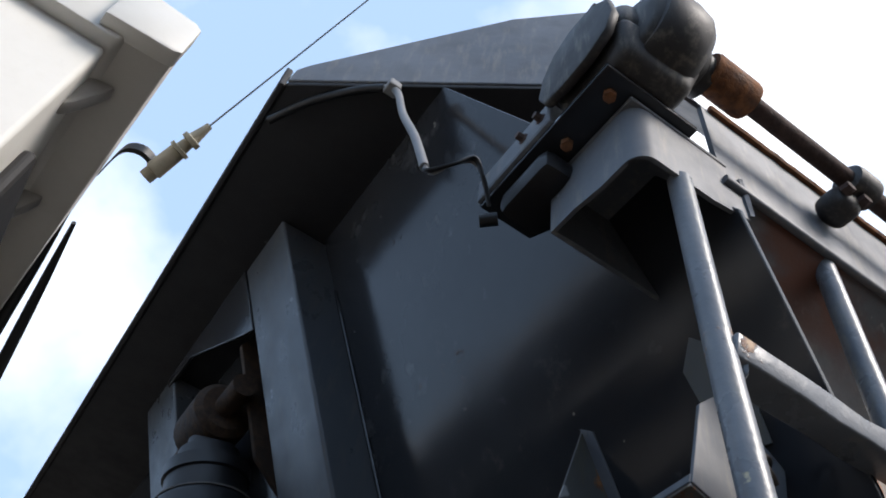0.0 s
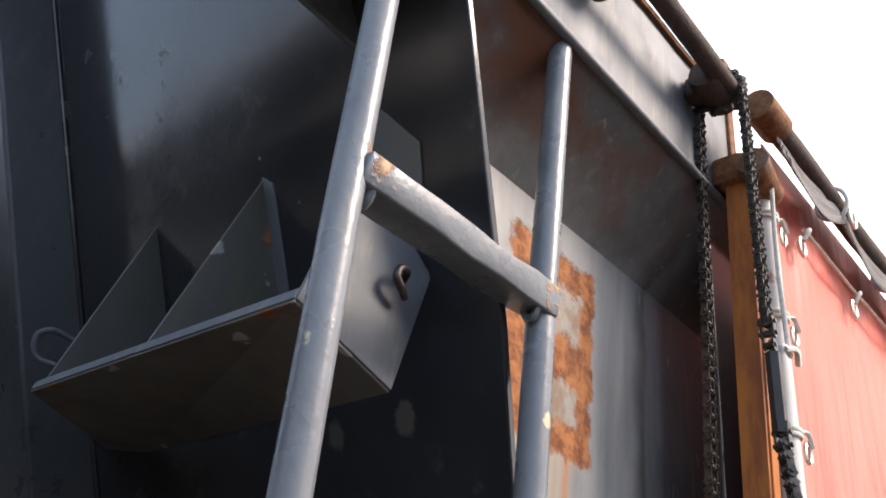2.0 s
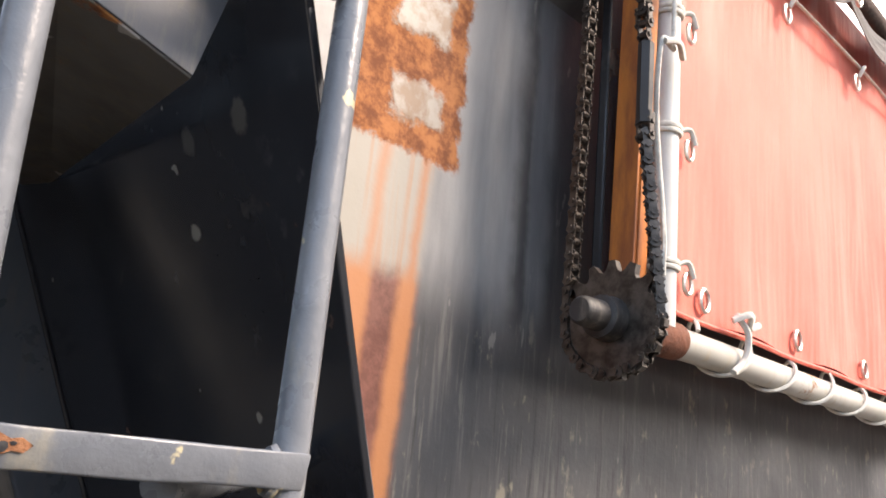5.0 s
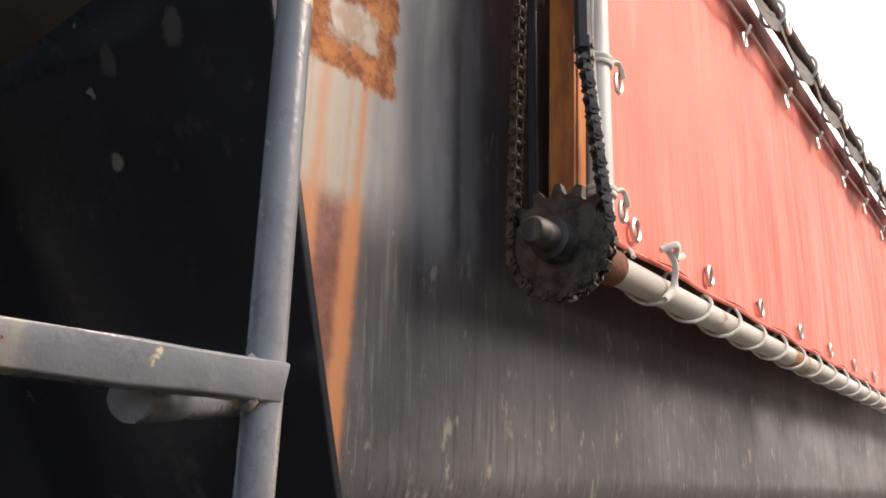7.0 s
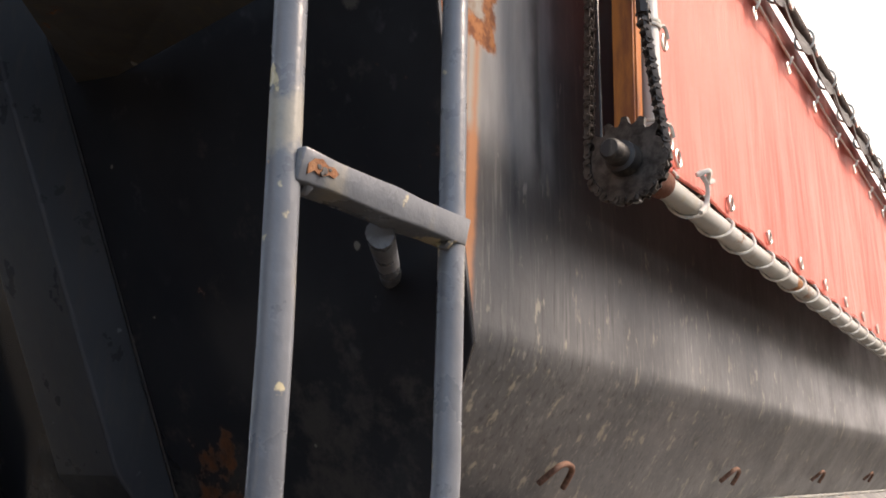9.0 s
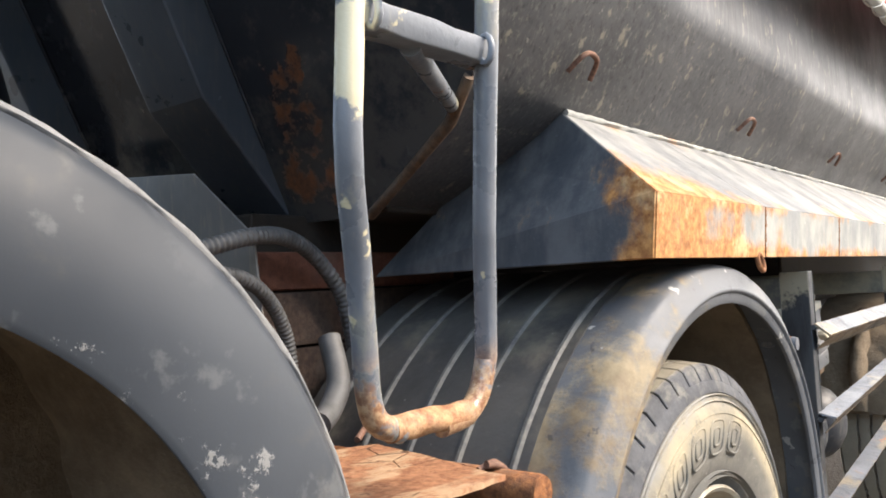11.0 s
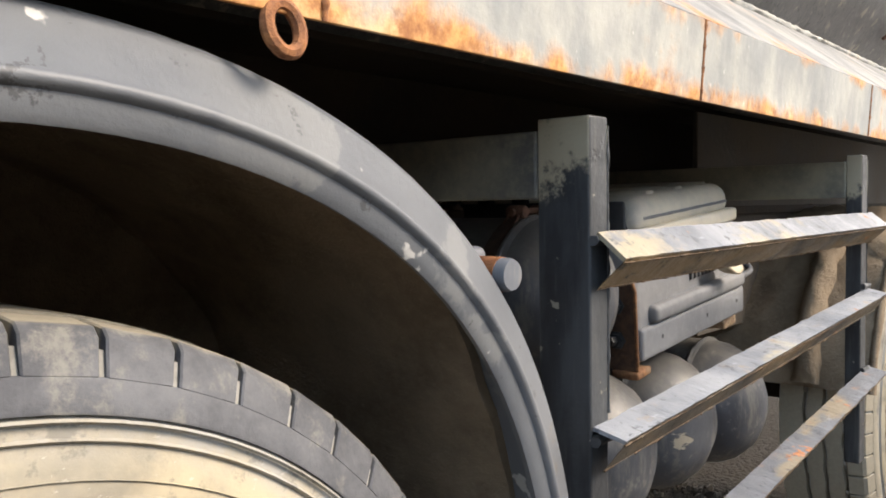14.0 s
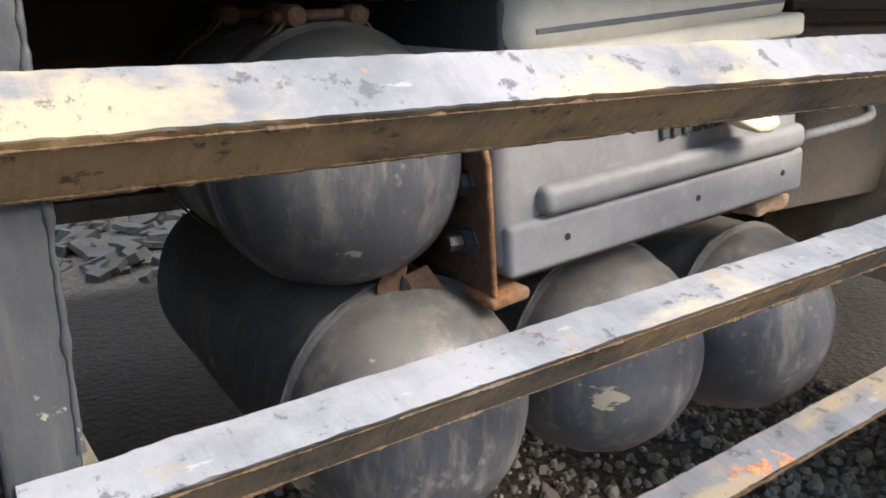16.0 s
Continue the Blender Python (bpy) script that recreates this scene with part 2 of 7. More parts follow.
def ladder_material():
    """Grey paint, chipped, with a large patch of older cream paint low on the front rail."""
    k = Mat("ladder_paint")
    x, z = k.axis(0), k.axis(2)
    fine, n = k.noise(70, 4, 0.7), k.noise(8, 6, 0.65)
    col = k.mix(k.ramp(k.noise(5, 5), 0.3, 0.7), (0.105, 0.118, 0.136), (0.18, 0.195, 0.215))
    col = k.mix(k.ramp(k.noise(13, 6, 0.65, k.scaled((1, 1, 0.4))), 0.54, 0.70, 0.0, 0.55), col, (0.34, 0.31, 0.23))
    col = k.mix(k.ramp(k.noise(26, 4, 0.5), 0.66, 0.69, 0.0, 0.9), col, (0.52, 0.46, 0.30))
    edge = k.math("MULTIPLY", k.math("SUBTRACT", k.noise(30, 4), 0.5), 0.10)
    zz = k.math("ADD", z, edge)
    cream = k.math("MULTIPLY", k.math("MULTIPLY", k.ramp(zz, 1.462, 1.470), k.ramp(zz, 1.566, 1.574, 1.0, 0.0)), k.ramp(x, -0.220, -0.216, 1.0, 0.0))
    small = k.math("MULTIPLY", k.math("MULTIPLY", k.ramp(zz, 1.975, 1.995), k.ramp(zz, 2.030, 2.050, 0.3, 0.0)), k.math("MULTIPLY", k.ramp(x, -0.20, -0.19, 1.0, 0.0), k.ramp(n, 0.42, 0.5)))
    col = k.mix(k.math("MAXIMUM", cream, small), col, (0.58, 0.52, 0.36))
    joint = 0.0
    for zr in (1.962, 1.568, 2.40):
        joint = k.math("MAXIMUM", joint, k.math("MULTIPLY", k.ramp(z, zr - 0.04, zr - 0.01), k.ramp(z, zr + 0.012, zr + 0.045, 1.0, 0.0)))
    ends = k.math("ADD", k.ramp(x, -0.25, -0.20, 0.065, 0.0), k.ramp(x, -0.05, 0.0, 0.0, 0.07))
    rust = k.ramp(k.math("ADD", k.noise(11, 8, 0.7), k.math("MULTIPLY", joint, ends)), 0.655, 0.70)
    low = k.math("MULTIPLY", k.ramp(z, 1.15, 1.23, 0.95, 0.0), k.ramp(n, 0.44, 0.49))
    rcol = k.mix(k.ramp(fine, 0.35, 0.65), (0.20, 0.085, 0.04), (0.46, 0.30, 0.17))
    col = k.mix(k.math("MAXIMUM", rust, low), col, rcol)
    k.bump(k.math("ADD", k.math("MULTIPLY", fine, 0.35), k.math("ADD", k.math("MULTIPLY", rust, 0.6), k.math("MULTIPLY", k.noise(22, 4), 1.0))), 0.40, 0.004)
    return k.done(col, k.math("ADD", k.math("MULTIPLY", rust, 0.35), k.ramp(k.noise(16, 5), 0.3, 0.8, 0.24, 0.46)), 0.0)


def guard_material(name, a, b, cream, dirt, lo, hi, rust_at=0.635):
    """Angle iron: grey-blue paint under torn cream patches of dust and painted dappled sun, dark chips, scratches and
    rusty spots.
    """
    k = Mat(name)
    fine, n = k.noise(85, 5, 0.75), k.noise(9, 8, 0.7)
    col = k.mix(k.ramp(k.noise(6, 7, 0.65), 0.35, 0.65), a, b)
    # cream patches: dust, and dappled sunlight put into the colour
    col = k.mix(k.ramp(k.noise(2.6, 9, 0.62, k.scaled((1.0, 2.0, 2.0))), lo, hi, 0.0, 0.9), col, cream)
    col = k.mix(k.ramp(k.noise(21, 8, 0.72), 0.56, 0.68, 0.0, 0.6), col, dirt)
    col = k.mix(k.ramp(k.noise(38, 7, 0.70), 0.575, 0.63, 0.0, 0.85), col, tuple(0.5 * c for c in a))
    col = k.mix(k.ramp(k.noise(16, 7, 0.6, k.scaled((1.0, 4.0, 4.0))), 0.66, 0.69, 0.0, 0.5), col, tuple(min(0.7, 1.5 * c) for c in b))
    rust = k.ramp(n, rust_at, rust_at + 0.04)
    col = k.mix(rust, col, k.mix(k.ramp(fine, 0.35, 0.65), (0.17, 0.055, 0.024), (0.48, 0.19, 0.07)))
    k.bump(k.math("ADD", k.math("MULTIPLY", fine, 0.7), k.math("ADD", k.math("MULTIPLY", rust, 0.5), k.math("MULTIPLY", k.noise(28, 7, 0.7), 0.5))), 0.42, 0.004)
    return k.done(col, k.ramp(n, 0.3, 0.7, 0.40, 0.72), 0.0, 0.45)


M_LADDER = ladder_material()
M_GUARD = guard_material("guard_paint", (0.110, 0.120, 0.137), (0.200, 0.209, 0.225), (0.29, 0.245, 0.165), (0.24, 0.21, 0.155), 0.53, 0.61)
M_GUARDBLUE = guard_material("blue_guard_paint", (0.135, 0.146, 0.166), (0.235, 0.245, 0.262), (0.36, 0.32, 0.24), (0.26, 0.20, 0.14), 0.58, 0.66)
M_GUARDRUST = guard_material("rusty_guard_paint", (0.085, 0.091, 0.102), (0.145, 0.152, 0.165), (0.19, 0.155, 0.105), (0.26, 0.13, 0.06), 0.56, 0.62, 0.57)
# brown grit on the lower flanges, with underside shade in the colour
M_GUARDLOW = guard_material("guard_shaded_underside", (0.026, 0.025, 0.023), (0.105, 0.084, 0.058), (0.19, 0.125, 0.058), (0.13, 0.075, 0.03), 0.45, 0.58)


def post_material():
    """Near-black old paint with grey streaks and chips, caked with pale dust near the top of the face towards the cab."""
    k = Mat("post_paint")
    g = k.n.new("ShaderNodeNewGeometry")
    sx = k.n.new("ShaderNodeSeparateXYZ")
    k.l.new(g.outputs["Normal"], sx.inputs[0])
    z = k.axis(2)
    fine = k.noise(60, 4, 0.7)
    col = k.mix(k.ramp(k.noise(5, 5, 0.6, k.scaled((4, 4, 1))), 0.35, 0.65), (0.017, 0.019, 0.022), (0.042, 0.046, 0.050))
    col = k.mix(k.ramp(k.noise(9, 6, 0.65, k.scaled((8, 8, 0.6))), 0.52, 0.66, 0.0, 0.7), col, (0.066, 0.066, 0.063))
    col = k.mix(k.ramp(k.noise(38, 5, 0.6), 0.66, 0.70, 0.0, 0.8), col, (0.26, 0.24, 0.19))
    front = k.ramp(sx.outputs[0], -0.9, -0.5, 1.0, 0.0)
    cake = k.ramp(k.math("ADD", k.noise(7, 7, 0.7), k.ramp(z, 1.06, 1.26, -0.18, 0.10)), 0.50, 0.58, 0.0, 0.8)
    col = k.mix(k.math("MULTIPLY", front, cake), col, (0.40, 0.35, 0.25))
    rust = k.ramp(k.noise(7, 8, 0.7), 0.66, 0.71)
    col = k.mix(rust, col, k.mix(k.ramp(fine, 0.35, 0.65), (0.10, 0.04, 0.018), (0.27, 0.12, 0.05)))
    k.bump(k.math("ADD", k.math("MULTIPLY", fine, 0.3), k.math("ADD", k.math("MULTIPLY", cake, 0.5), k.noise(20, 4))), 0.4, 0.005)
    return k.done(col, k.ramp(k.noise(14, 5), 0.3, 0.8, 0.40, 0.65), 0.0, 0.4)


M_POST = post_material()
M_STIFF = worn_paint("stiffener_paint", (0.040, 0.046, 0.055), (0.072, 0.078, 0.087), rust_at=0.70, dust=0.35, gloss=0.26, chips=0.71, dust_col=(0.12, 0.105, 0.085), seed=21.0)
M_GREY = worn_paint("grey_steel_paint", (0.068, 0.076, 0.090), (0.125, 0.135, 0.152), rust_at=0.70, dust=0.35, gloss=0.46, chips=0.73, seed=2.0)


def lip_material():
    """Mudguard edge: blue-grey plastic, yellow-brown road dust over its front half, pale peeled patches behind."""
    k = Mat("fender_lip")
    x, z = k.axis(0), k.axis(2)
    fine, n = k.noise(60, 5, 0.7), k.noise(6, 8, 0.68)
    col = k.mix(k.ramp(k.noise(3, 6), 0.3, 0.7), (0.060, 0.066, 0.075), (0.115, 0.122, 0.131))
    front = k.ramp(x, 0.50, 1.05, 0.095, -0.12)
    dust = k.ramp(k.math("ADD", k.noise(3.2, 9, 0.68), front), 0.50, 0.62, 0.0, 0.92)
    col = k.mix(dust, col, k.mix(k.ramp(n, 0.35, 0.65), (0.155, 0.108, 0.060), (0.32, 0.255, 0.155)))
    peel = k.math("MULTIPLY", k.ramp(k.noise(5.5, 8, 0.62), 0.53, 0.56), k.ramp(x, 0.95, 1.15))
    col = k.mix(k.math("MULTIPLY", peel, 0.5), col, (0.185, 0.187, 0.182))
    col = k.mix(k.ramp(k.noise(30, 6, 0.7), 0.62, 0.66, 0.0, 0.7), col, (0.035, 0.036, 0.038))
    col = k.mix(k.ramp(k.noise(19, 4, 0.5), 0.68, 0.71, 0.0, 0.8), col, (0.45, 0.44, 0.41))
    k.bump(k.math("ADD", k.math("MULTIPLY", fine, 0.35), k.math("ADD", n, k.math("MULTIPLY", dust, 0.4))), 0.4, 0.005)
    return k.done(col, k.math("ADD", k.math("MULTIPLY", dust, 0.25), k.ramp(n, 0.3, 0.7, 0.46, 0.62)), 0.0, 0.42)


def top_material():
    """Mudguard top: matt black plastic, grey wipes, and brown splash on its low front."""
    k = Mat("fender_plastic")
    z = k.axis(2)
    fine, n = k.noise(60, 5, 0.7), k.noise(7, 8, 0.7)
    col = k.mix(k.ramp(k.noise(3, 6), 0.3, 0.7), (0.040, 0.039, 0.038), (0.080, 0.075, 0.068))
    col = k.mix(k.ramp(k.noise(5, 7, 0.65), 0.50, 0.66, 0.0, 0.65), col, (0.165, 0.143, 0.108))
    low = k.ramp(z, 0.62, 1.02, 0.20, -0.08)
    mud = k.ramp(k.math("ADD", k.noise(4, 8, 0.66), low), 0.54, 0.66, 0.0, 0.85)
    col = k.mix(mud, col, k.mix(n, (0.085, 0.055, 0.03), (0.20, 0.14, 0.07)))
    col = k.mix(k.ramp(k.noise(40, 4, 0.6), 0.70, 0.73, 0.0, 0.6), col, (0.28, 0.27, 0.25))
    k.bump(k.math("ADD", k.math("MULTIPLY", fine, 0.4), k.math("ADD", n, mud)), 0.4, 0.005)
    return k.done(col, k.ramp(n, 0.3, 0.7, 0.42, 0.68), 0.0, 0.4)


M_FENDERLIP = lip_material()
M_FENDER = top_material()
M_FENDERRIDGE = dusty("fender_ridge", (0.045, 0.046, 0.048), (0.20, 0.19, 0.165), 0.8, 9.0, 0.6)


def splashed_material():
    """Smooth dark blue-grey plastic with broad dusty clouds and crusts of white splash near its inner edge."""
    k = Mat("front_fender_paint")
    fine = k.noise(60, 4, 0.7)
    col = k.mix(k.ramp(k.noise(1.8, 4), 0.3, 0.7), (0.022, 0.027, 0.034), (0.042, 0.049, 0.058))
    col = k.mix(k.ramp(k.noise(4.5, 7, 0.62), 0.535, 0.585, 0.0, 0.40), col, (0.068, 0.073, 0.080))
    col = k.mix(k.ramp(k.noise(9, 5, 0.6), 0.58, 0.76, 0.0, 0.5), col, (0.085, 0.077, 0.063))
    col = k.mix(k.ramp(k.noise(15, 6, 0.6), 0.60, 0.68, 0.0, 0.4), col, (0.125, 0.13, 0.132))
    d = k.n.new("ShaderNodeVectorMath")
    d.operation = "DISTANCE"
    flat = k.n.new("ShaderNodeVectorMath")
    flat.operation = "MULTIPLY"
    flat.inputs[1].default_value = (1, 0, 1)
    k.l.new(k.co, flat.inputs[0])
    k.l.new(flat.outputs[0], d.inputs[0])
    d.inputs[1].default_value = (-0.755, 0.0, 0.915)
    band = k.ramp(d.outputs["Value"], 0.41, 0.485, 0.10, 0.0)
    crust = k.ramp(k.math("ADD", k.math("ADD", k.math("MULTIPLY", k.noise(28, 6, 0.75), 0.6), k.math("MULTIPLY", k.noise(4.0, 3), 0.4)), band), 0.635, 0.665, 0.0, 0.9)
    col = k.mix(k.math("MULTIPLY", crust, 0.7), col, (0.27, 0.268, 0.258))
    k.bump(k.math("ADD", k.math("MULTIPLY", fine, 0.12), k.math("MULTIPLY", crust, 0.8)), 0.3, 0.004)
    return k.done(col, k.ramp(k.noise(6, 5), 0.3, 0.8, 0.44, 0.64), 0.0, 0.34)


M_FENDER1 = splashed_material()
M_RUST = heavy_rust("heavy_rust", (0.10, 0.038, 0.018), (0.30, 0.125, 0.05), (0.20, 0.155, 0.12), 0.55)


def scaled_rust():
    """Rust in layers: orange-brown scale, tan worn flats, dark cracks between the scales."""
    k = Mat("scaled_rust")
    n, fine = k.noise(5, 8, 0.68, k.scaled((1.0, 2.2, 1.0))), k.noise(70, 5, 0.75)
    col = k.mix(k.ramp(fine, 0.3, 0.7), (0.17, 0.070, 0.036), (0.36, 0.17, 0.088))
    col = k.mix(k.ramp(n, 0.50, 0.60, 0.0, 0.8), col, k.mix(fine, (0.34, 0.21, 0.12), (0.48, 0.34, 0.21)))
    crack = k.cells(7, k.scaled((1.0, 2.6, 1.0)), "Distance", "DISTANCE_TO_EDGE")
    cut = k.math("MULTIPLY", k.ramp(crack, 0.0, 0.02, 1.0, 0.0), k.ramp(k.noise(6, 4), 0.48, 0.56))
    col = k.mix(k.math("MULTIPLY", cut, 0.8), col, (0.05, 0.026, 0.016))
    col = k.mix(k.ramp(k.noise(26, 6, 0.7), 0.62, 0.66, 0.0, 0.7), col, (0.10, 0.045, 0.025))
    k.bump(k.math("ADD", k.math("MULTIPLY", fine, 0.5), k.math("SUBTRACT", k.math("MULTIPLY", n, 1.5), k.math("MULTIPLY", cut, 1.2))), 0.7, 0.006)
    return k.done(col, 0.82, 0.0, 0.25)


M_RUSTP = scaled_rust()
M_CHAIN = plain("oily_chain", (0.105, 0.092, 0.082), 0.42, 0.75, 0.7, 60.0)
M_SHAFT = heavy_rust("brown_shaft", (0.045, 0.030, 0.026), (0.10, 0.065, 0.055), (0.12, 0.10, 0.09), 0.4)
M_CAST = worn_paint("cast_grey", (0.014, 0.013, 0.013), (0.036, 0.033, 0.033), rust_at=0.66, dust=0.35, gloss=0.5, seed=6.0)
M_BLACK = plain("black_plastic", (0.012, 0.012, 0.014), 0.45)
M_GALV = worn_paint("galvanised_pipe", (0.45, 0.45, 0.43), (0.62, 0.62, 0.60), rust_at=0.64, dust=0.5, gloss=0.38, chips=0.9, dust_col=(0.42, 0.36, 0.26), seed=8.0)


def tank_material():
    """Black tank paint: pale scrapes, vertical scuffs, dust that has settled on what faces up."""
    k = Mat("tank_paint")
    g = k.n.new("ShaderNodeNewGeometry")
    s = k.n.new("ShaderNodeSeparateXYZ")
    k.l.new(g.outputs["Normal"], s.inputs[0])
    n1, fine = k.noise(5, 7, 0.65), k.noise(70, 4, 0.7)
    col = k.mix(k.ramp(n1, 0.3, 0.7), (0.028, 0.032, 0.041), (0.068, 0.074, 0.085))
    col = k.mix(k.ramp(k.noise(9, 6, 0.7, k.scaled((3, 3, 0.7))), 0.50, 0.66, 0.0, 0.6), col, (0.15, 0.145, 0.13))
    col = k.mix(k.math("MULTIPLY", k.ramp(s.outputs[2], 0.1, 0.9), k.ramp(n1, 0.30, 0.60, 0.2, 0.6)), col, (0.19, 0.172, 0.142))
    scrape = k.ramp(k.noise(4.2, 7, 0.6, k.scaled((1.0, 1.0, 2.4))), 0.60, 0.615, 0.0, 0.85)
    col = k.mix(scrape, col, (0.30, 0.27, 0.21))
    col = k.mix(k.ramp(k.noise(30, 7, 0.7), 0.58, 0.68, 0.0, 0.6), col, (0.17, 0.165, 0.15))
    k.bump(k.math("ADD", k.math("MULTIPLY", fine, 0.3), k.math("ADD", k.noise(9, 3), k.math("MULTIPLY", scrape, -0.3))), 0.5, 0.005)
    return k.done(col, k.ramp(n1, 0.3, 0.7, 0.38, 0.62), 0.0, 0.45)


M_TANK = tank_material()
M_BATT = dusty("battery_plastic", (0.105, 0.112, 0.125), (0.34, 0.342, 0.342), 0.45, 3.2, 0.6, 0.15)


def tyre_material(name, cx, cz):
    """Sidewall rubber: pale scuffed outer zone, yellow dried mud over the mark, a greyer zone near the rim; fine scuffs."""
    k = Mat(name)
    n, fine = k.noise(5, 9, 0.7), k.noise(90, 5, 0.75)
    flat, d = k.n.new("ShaderNodeVectorMath"), k.n.new("ShaderNodeVectorMath")
    flat.operation, d.operation = "MULTIPLY", "DISTANCE"
    flat.inputs[1].default_value, d.inputs[1].default_value = (1, 0, 1), (cx, 0, cz)
    k.l.new(k.co, flat.inputs[0])
    k.l.new(flat.outputs[0], d.inputs[0])
    r = k.math("ADD", d.outputs["Value"], k.math("MULTIPLY", k.math("SUBTRACT", k.noise(4, 5, 0.6), 0.5), 0.05))
    col = k.mix(k.ramp(n, 0.33, 0.60), (0.125, 0.118, 0.104), (0.200, 0.188, 0.158))
    band = k.math("MULTIPLY", k.ramp(r, 0.40, 0.445), k.ramp(r, 0.475, 0.505, 1.0, 0.0))
    col = k.mix(k.math("MULTIPLY", band, k.ramp(k.noise(3.2, 7, 0.66), 0.40, 0.58, 0.25, 0.9)), col, (0.36, 0.305, 0.205))
    outer = k.ramp(r, 0.455, 0.485)
    col = k.mix(k.math("MULTIPLY", outer, k.ramp(k.noise(11, 9, 0.75), 0.40, 0.58, 0.3, 0.95)), col, (0.27, 0.262, 0.24))
    col = k.mix(k.math("MULTIPLY", k.ramp(r, 0.33, 0.40, 1.0, 0.0), 0.6), col, (0.115, 0.112, 0.104))
    col = k.mix(k.ramp(k.noise(26, 8, 0.75), 0.54, 0.63, 0.0, 0.5), col, (0.095, 0.092, 0.086))
    col = k.mix(k.ramp(k.noise(60, 6, 0.7, k.scaled((1.0, 1.0, 2.5))), 0.62, 0.67, 0.0, 0.5), col, (0.42, 0.40, 0.345))
    k.bump(k.math("ADD", k.math("MULTIPLY", fine, 0.5), n), 0.35, 0.004)
    return k.done(col, 0.85, 0.0, 0.25)


def tread_material():
    """Tread rubber: blue-black scuffed shoulder, dry tan dust ground into the running surface."""
    k = Mat("tread_rubber")
    n, fine = k.noise(8, 8, 0.7), k.noise(90, 5, 0.75)
    col = k.mix(k.ramp(n, 0.35, 0.65), (0.062, 0.064, 0.070), (0.115, 0.117, 0.124))
    col = k.mix(k.ramp(k.noise(14, 8, 0.72), 0.52, 0.66, 0.0, 0.6), col, (0.22, 0.208, 0.18))
    worn = k.ramp(k.math("ADD", k.axis(1), k.math("MULTIPLY", k.math("SUBTRACT", n, 0.5), 0.03)), 0.127, 0.137, 0.0, 0.9)
    col = k.mix(worn, col, k.mix(fine, (0.20, 0.175, 0.13), (0.34, 0.305, 0.235)))
    k.bump(k.math("ADD", k.math("MULTIPLY", fine, 0.5), n), 0.4, 0.005)
    return k.done(col, 0.82, 0.0, 0.28)


M_TYRE = tyre_material("tyre_rubber", 0.852, 0.54)
M_TYREREAR = tyre_material("rear_tyre_rubber", 3.75, 0.54)
M_TREAD = tread_material()
M_RIM = dusty("rim_paint", (0.36, 0.34, 0.28), (0.22, 0.165, 0.10), 0.75, 7.0, 0.6, 0.2)
M_CHASSIS = dusty("chassis_dark", (0.017, 0.015, 0.014), (0.075, 0.053, 0.035), 0.5, 4.0, 0.8, 0.4, 0.2)
M_INMUD = dusty("dark_mud", (0.13, 0.098, 0.068), (0.27, 0.21, 0.148), 0.8, 6.0, 0.95, 1.0, 0.1)
M_CABLE = plain("grey_cable", (0.24, 0.24, 0.24), 0.5)
M_ROPE = plain("white_rope", (0.68, 0.66, 0.60), 0.85, 0.0, 0.3, 90.0)
M_CAB = dusty("cab_cream", (0.78, 0.765, 0.72), (0.55, 0.53, 0.47), 0.30, 3.0, 0.40, 0.06)
M_CABREFLECT = dusty("cab_reflection_dark", (0.016, 0.016, 0.018), (0.045, 0.042, 0.038), 0.5, 3.0, 0.6, 0.1)
M_CABDARK = dusty("cab_wedge", (0.30, 0.29, 0.27), (0.42, 0.40, 0.36), 0.5, 8.0, 0.5, 0.1)
M_CREAM = plain("antenna_cream", (0.55, 0.50, 0.38), 0.5)
M_BRASS = plain("grommet_metal", (0.62, 0.60, 0.55), 0.35, 0.8)


def tarp_material():
    k = Mat("red_tarpaulin")
    n1, n2 = k.noise(2.5, 5), k.noise(700, 2)
    col = k.mix(k.ramp(n1, 0.3, 0.7), (0.63, 0.118, 0.080), (0.73, 0.168, 0.122))
    col = k.mix(k.math("MULTIPLY", k.ramp(k.noise(7, 6, 0.7, k.scaled((3, 3, 0.8))), 0.55, 0.8), 0.16), col, (0.40, 0.07, 0.045))
    folds = k.noise(3.0, 3, 0.5, k.scaled((3.0, 1.0, 0.5)))
    k.bump(k.math("ADD", folds, k.math("MULTIPLY", n2, 0.01)), 0.6, 0.05)
    k.b.inputs["Transmission Weight"].default_value = 0.0
    k.b.inputs["Subsurface Weight"].default_value = 0.0
    return k.done(col, 0.52, 0.0, 0.4)


def orange_material():
    k = Mat("orange_rusty_bar")
    n = k.noise(12, 6, 0.7, k.scaled((2, 2, 0.4)))
    k.bump(n, 0.3, 0.004)
    return k.done(k.mix(k.ramp(n, 0.4, 0.65), (0.50, 0.155, 0.025), (0.24, 0.065, 0.018)), 0.55)


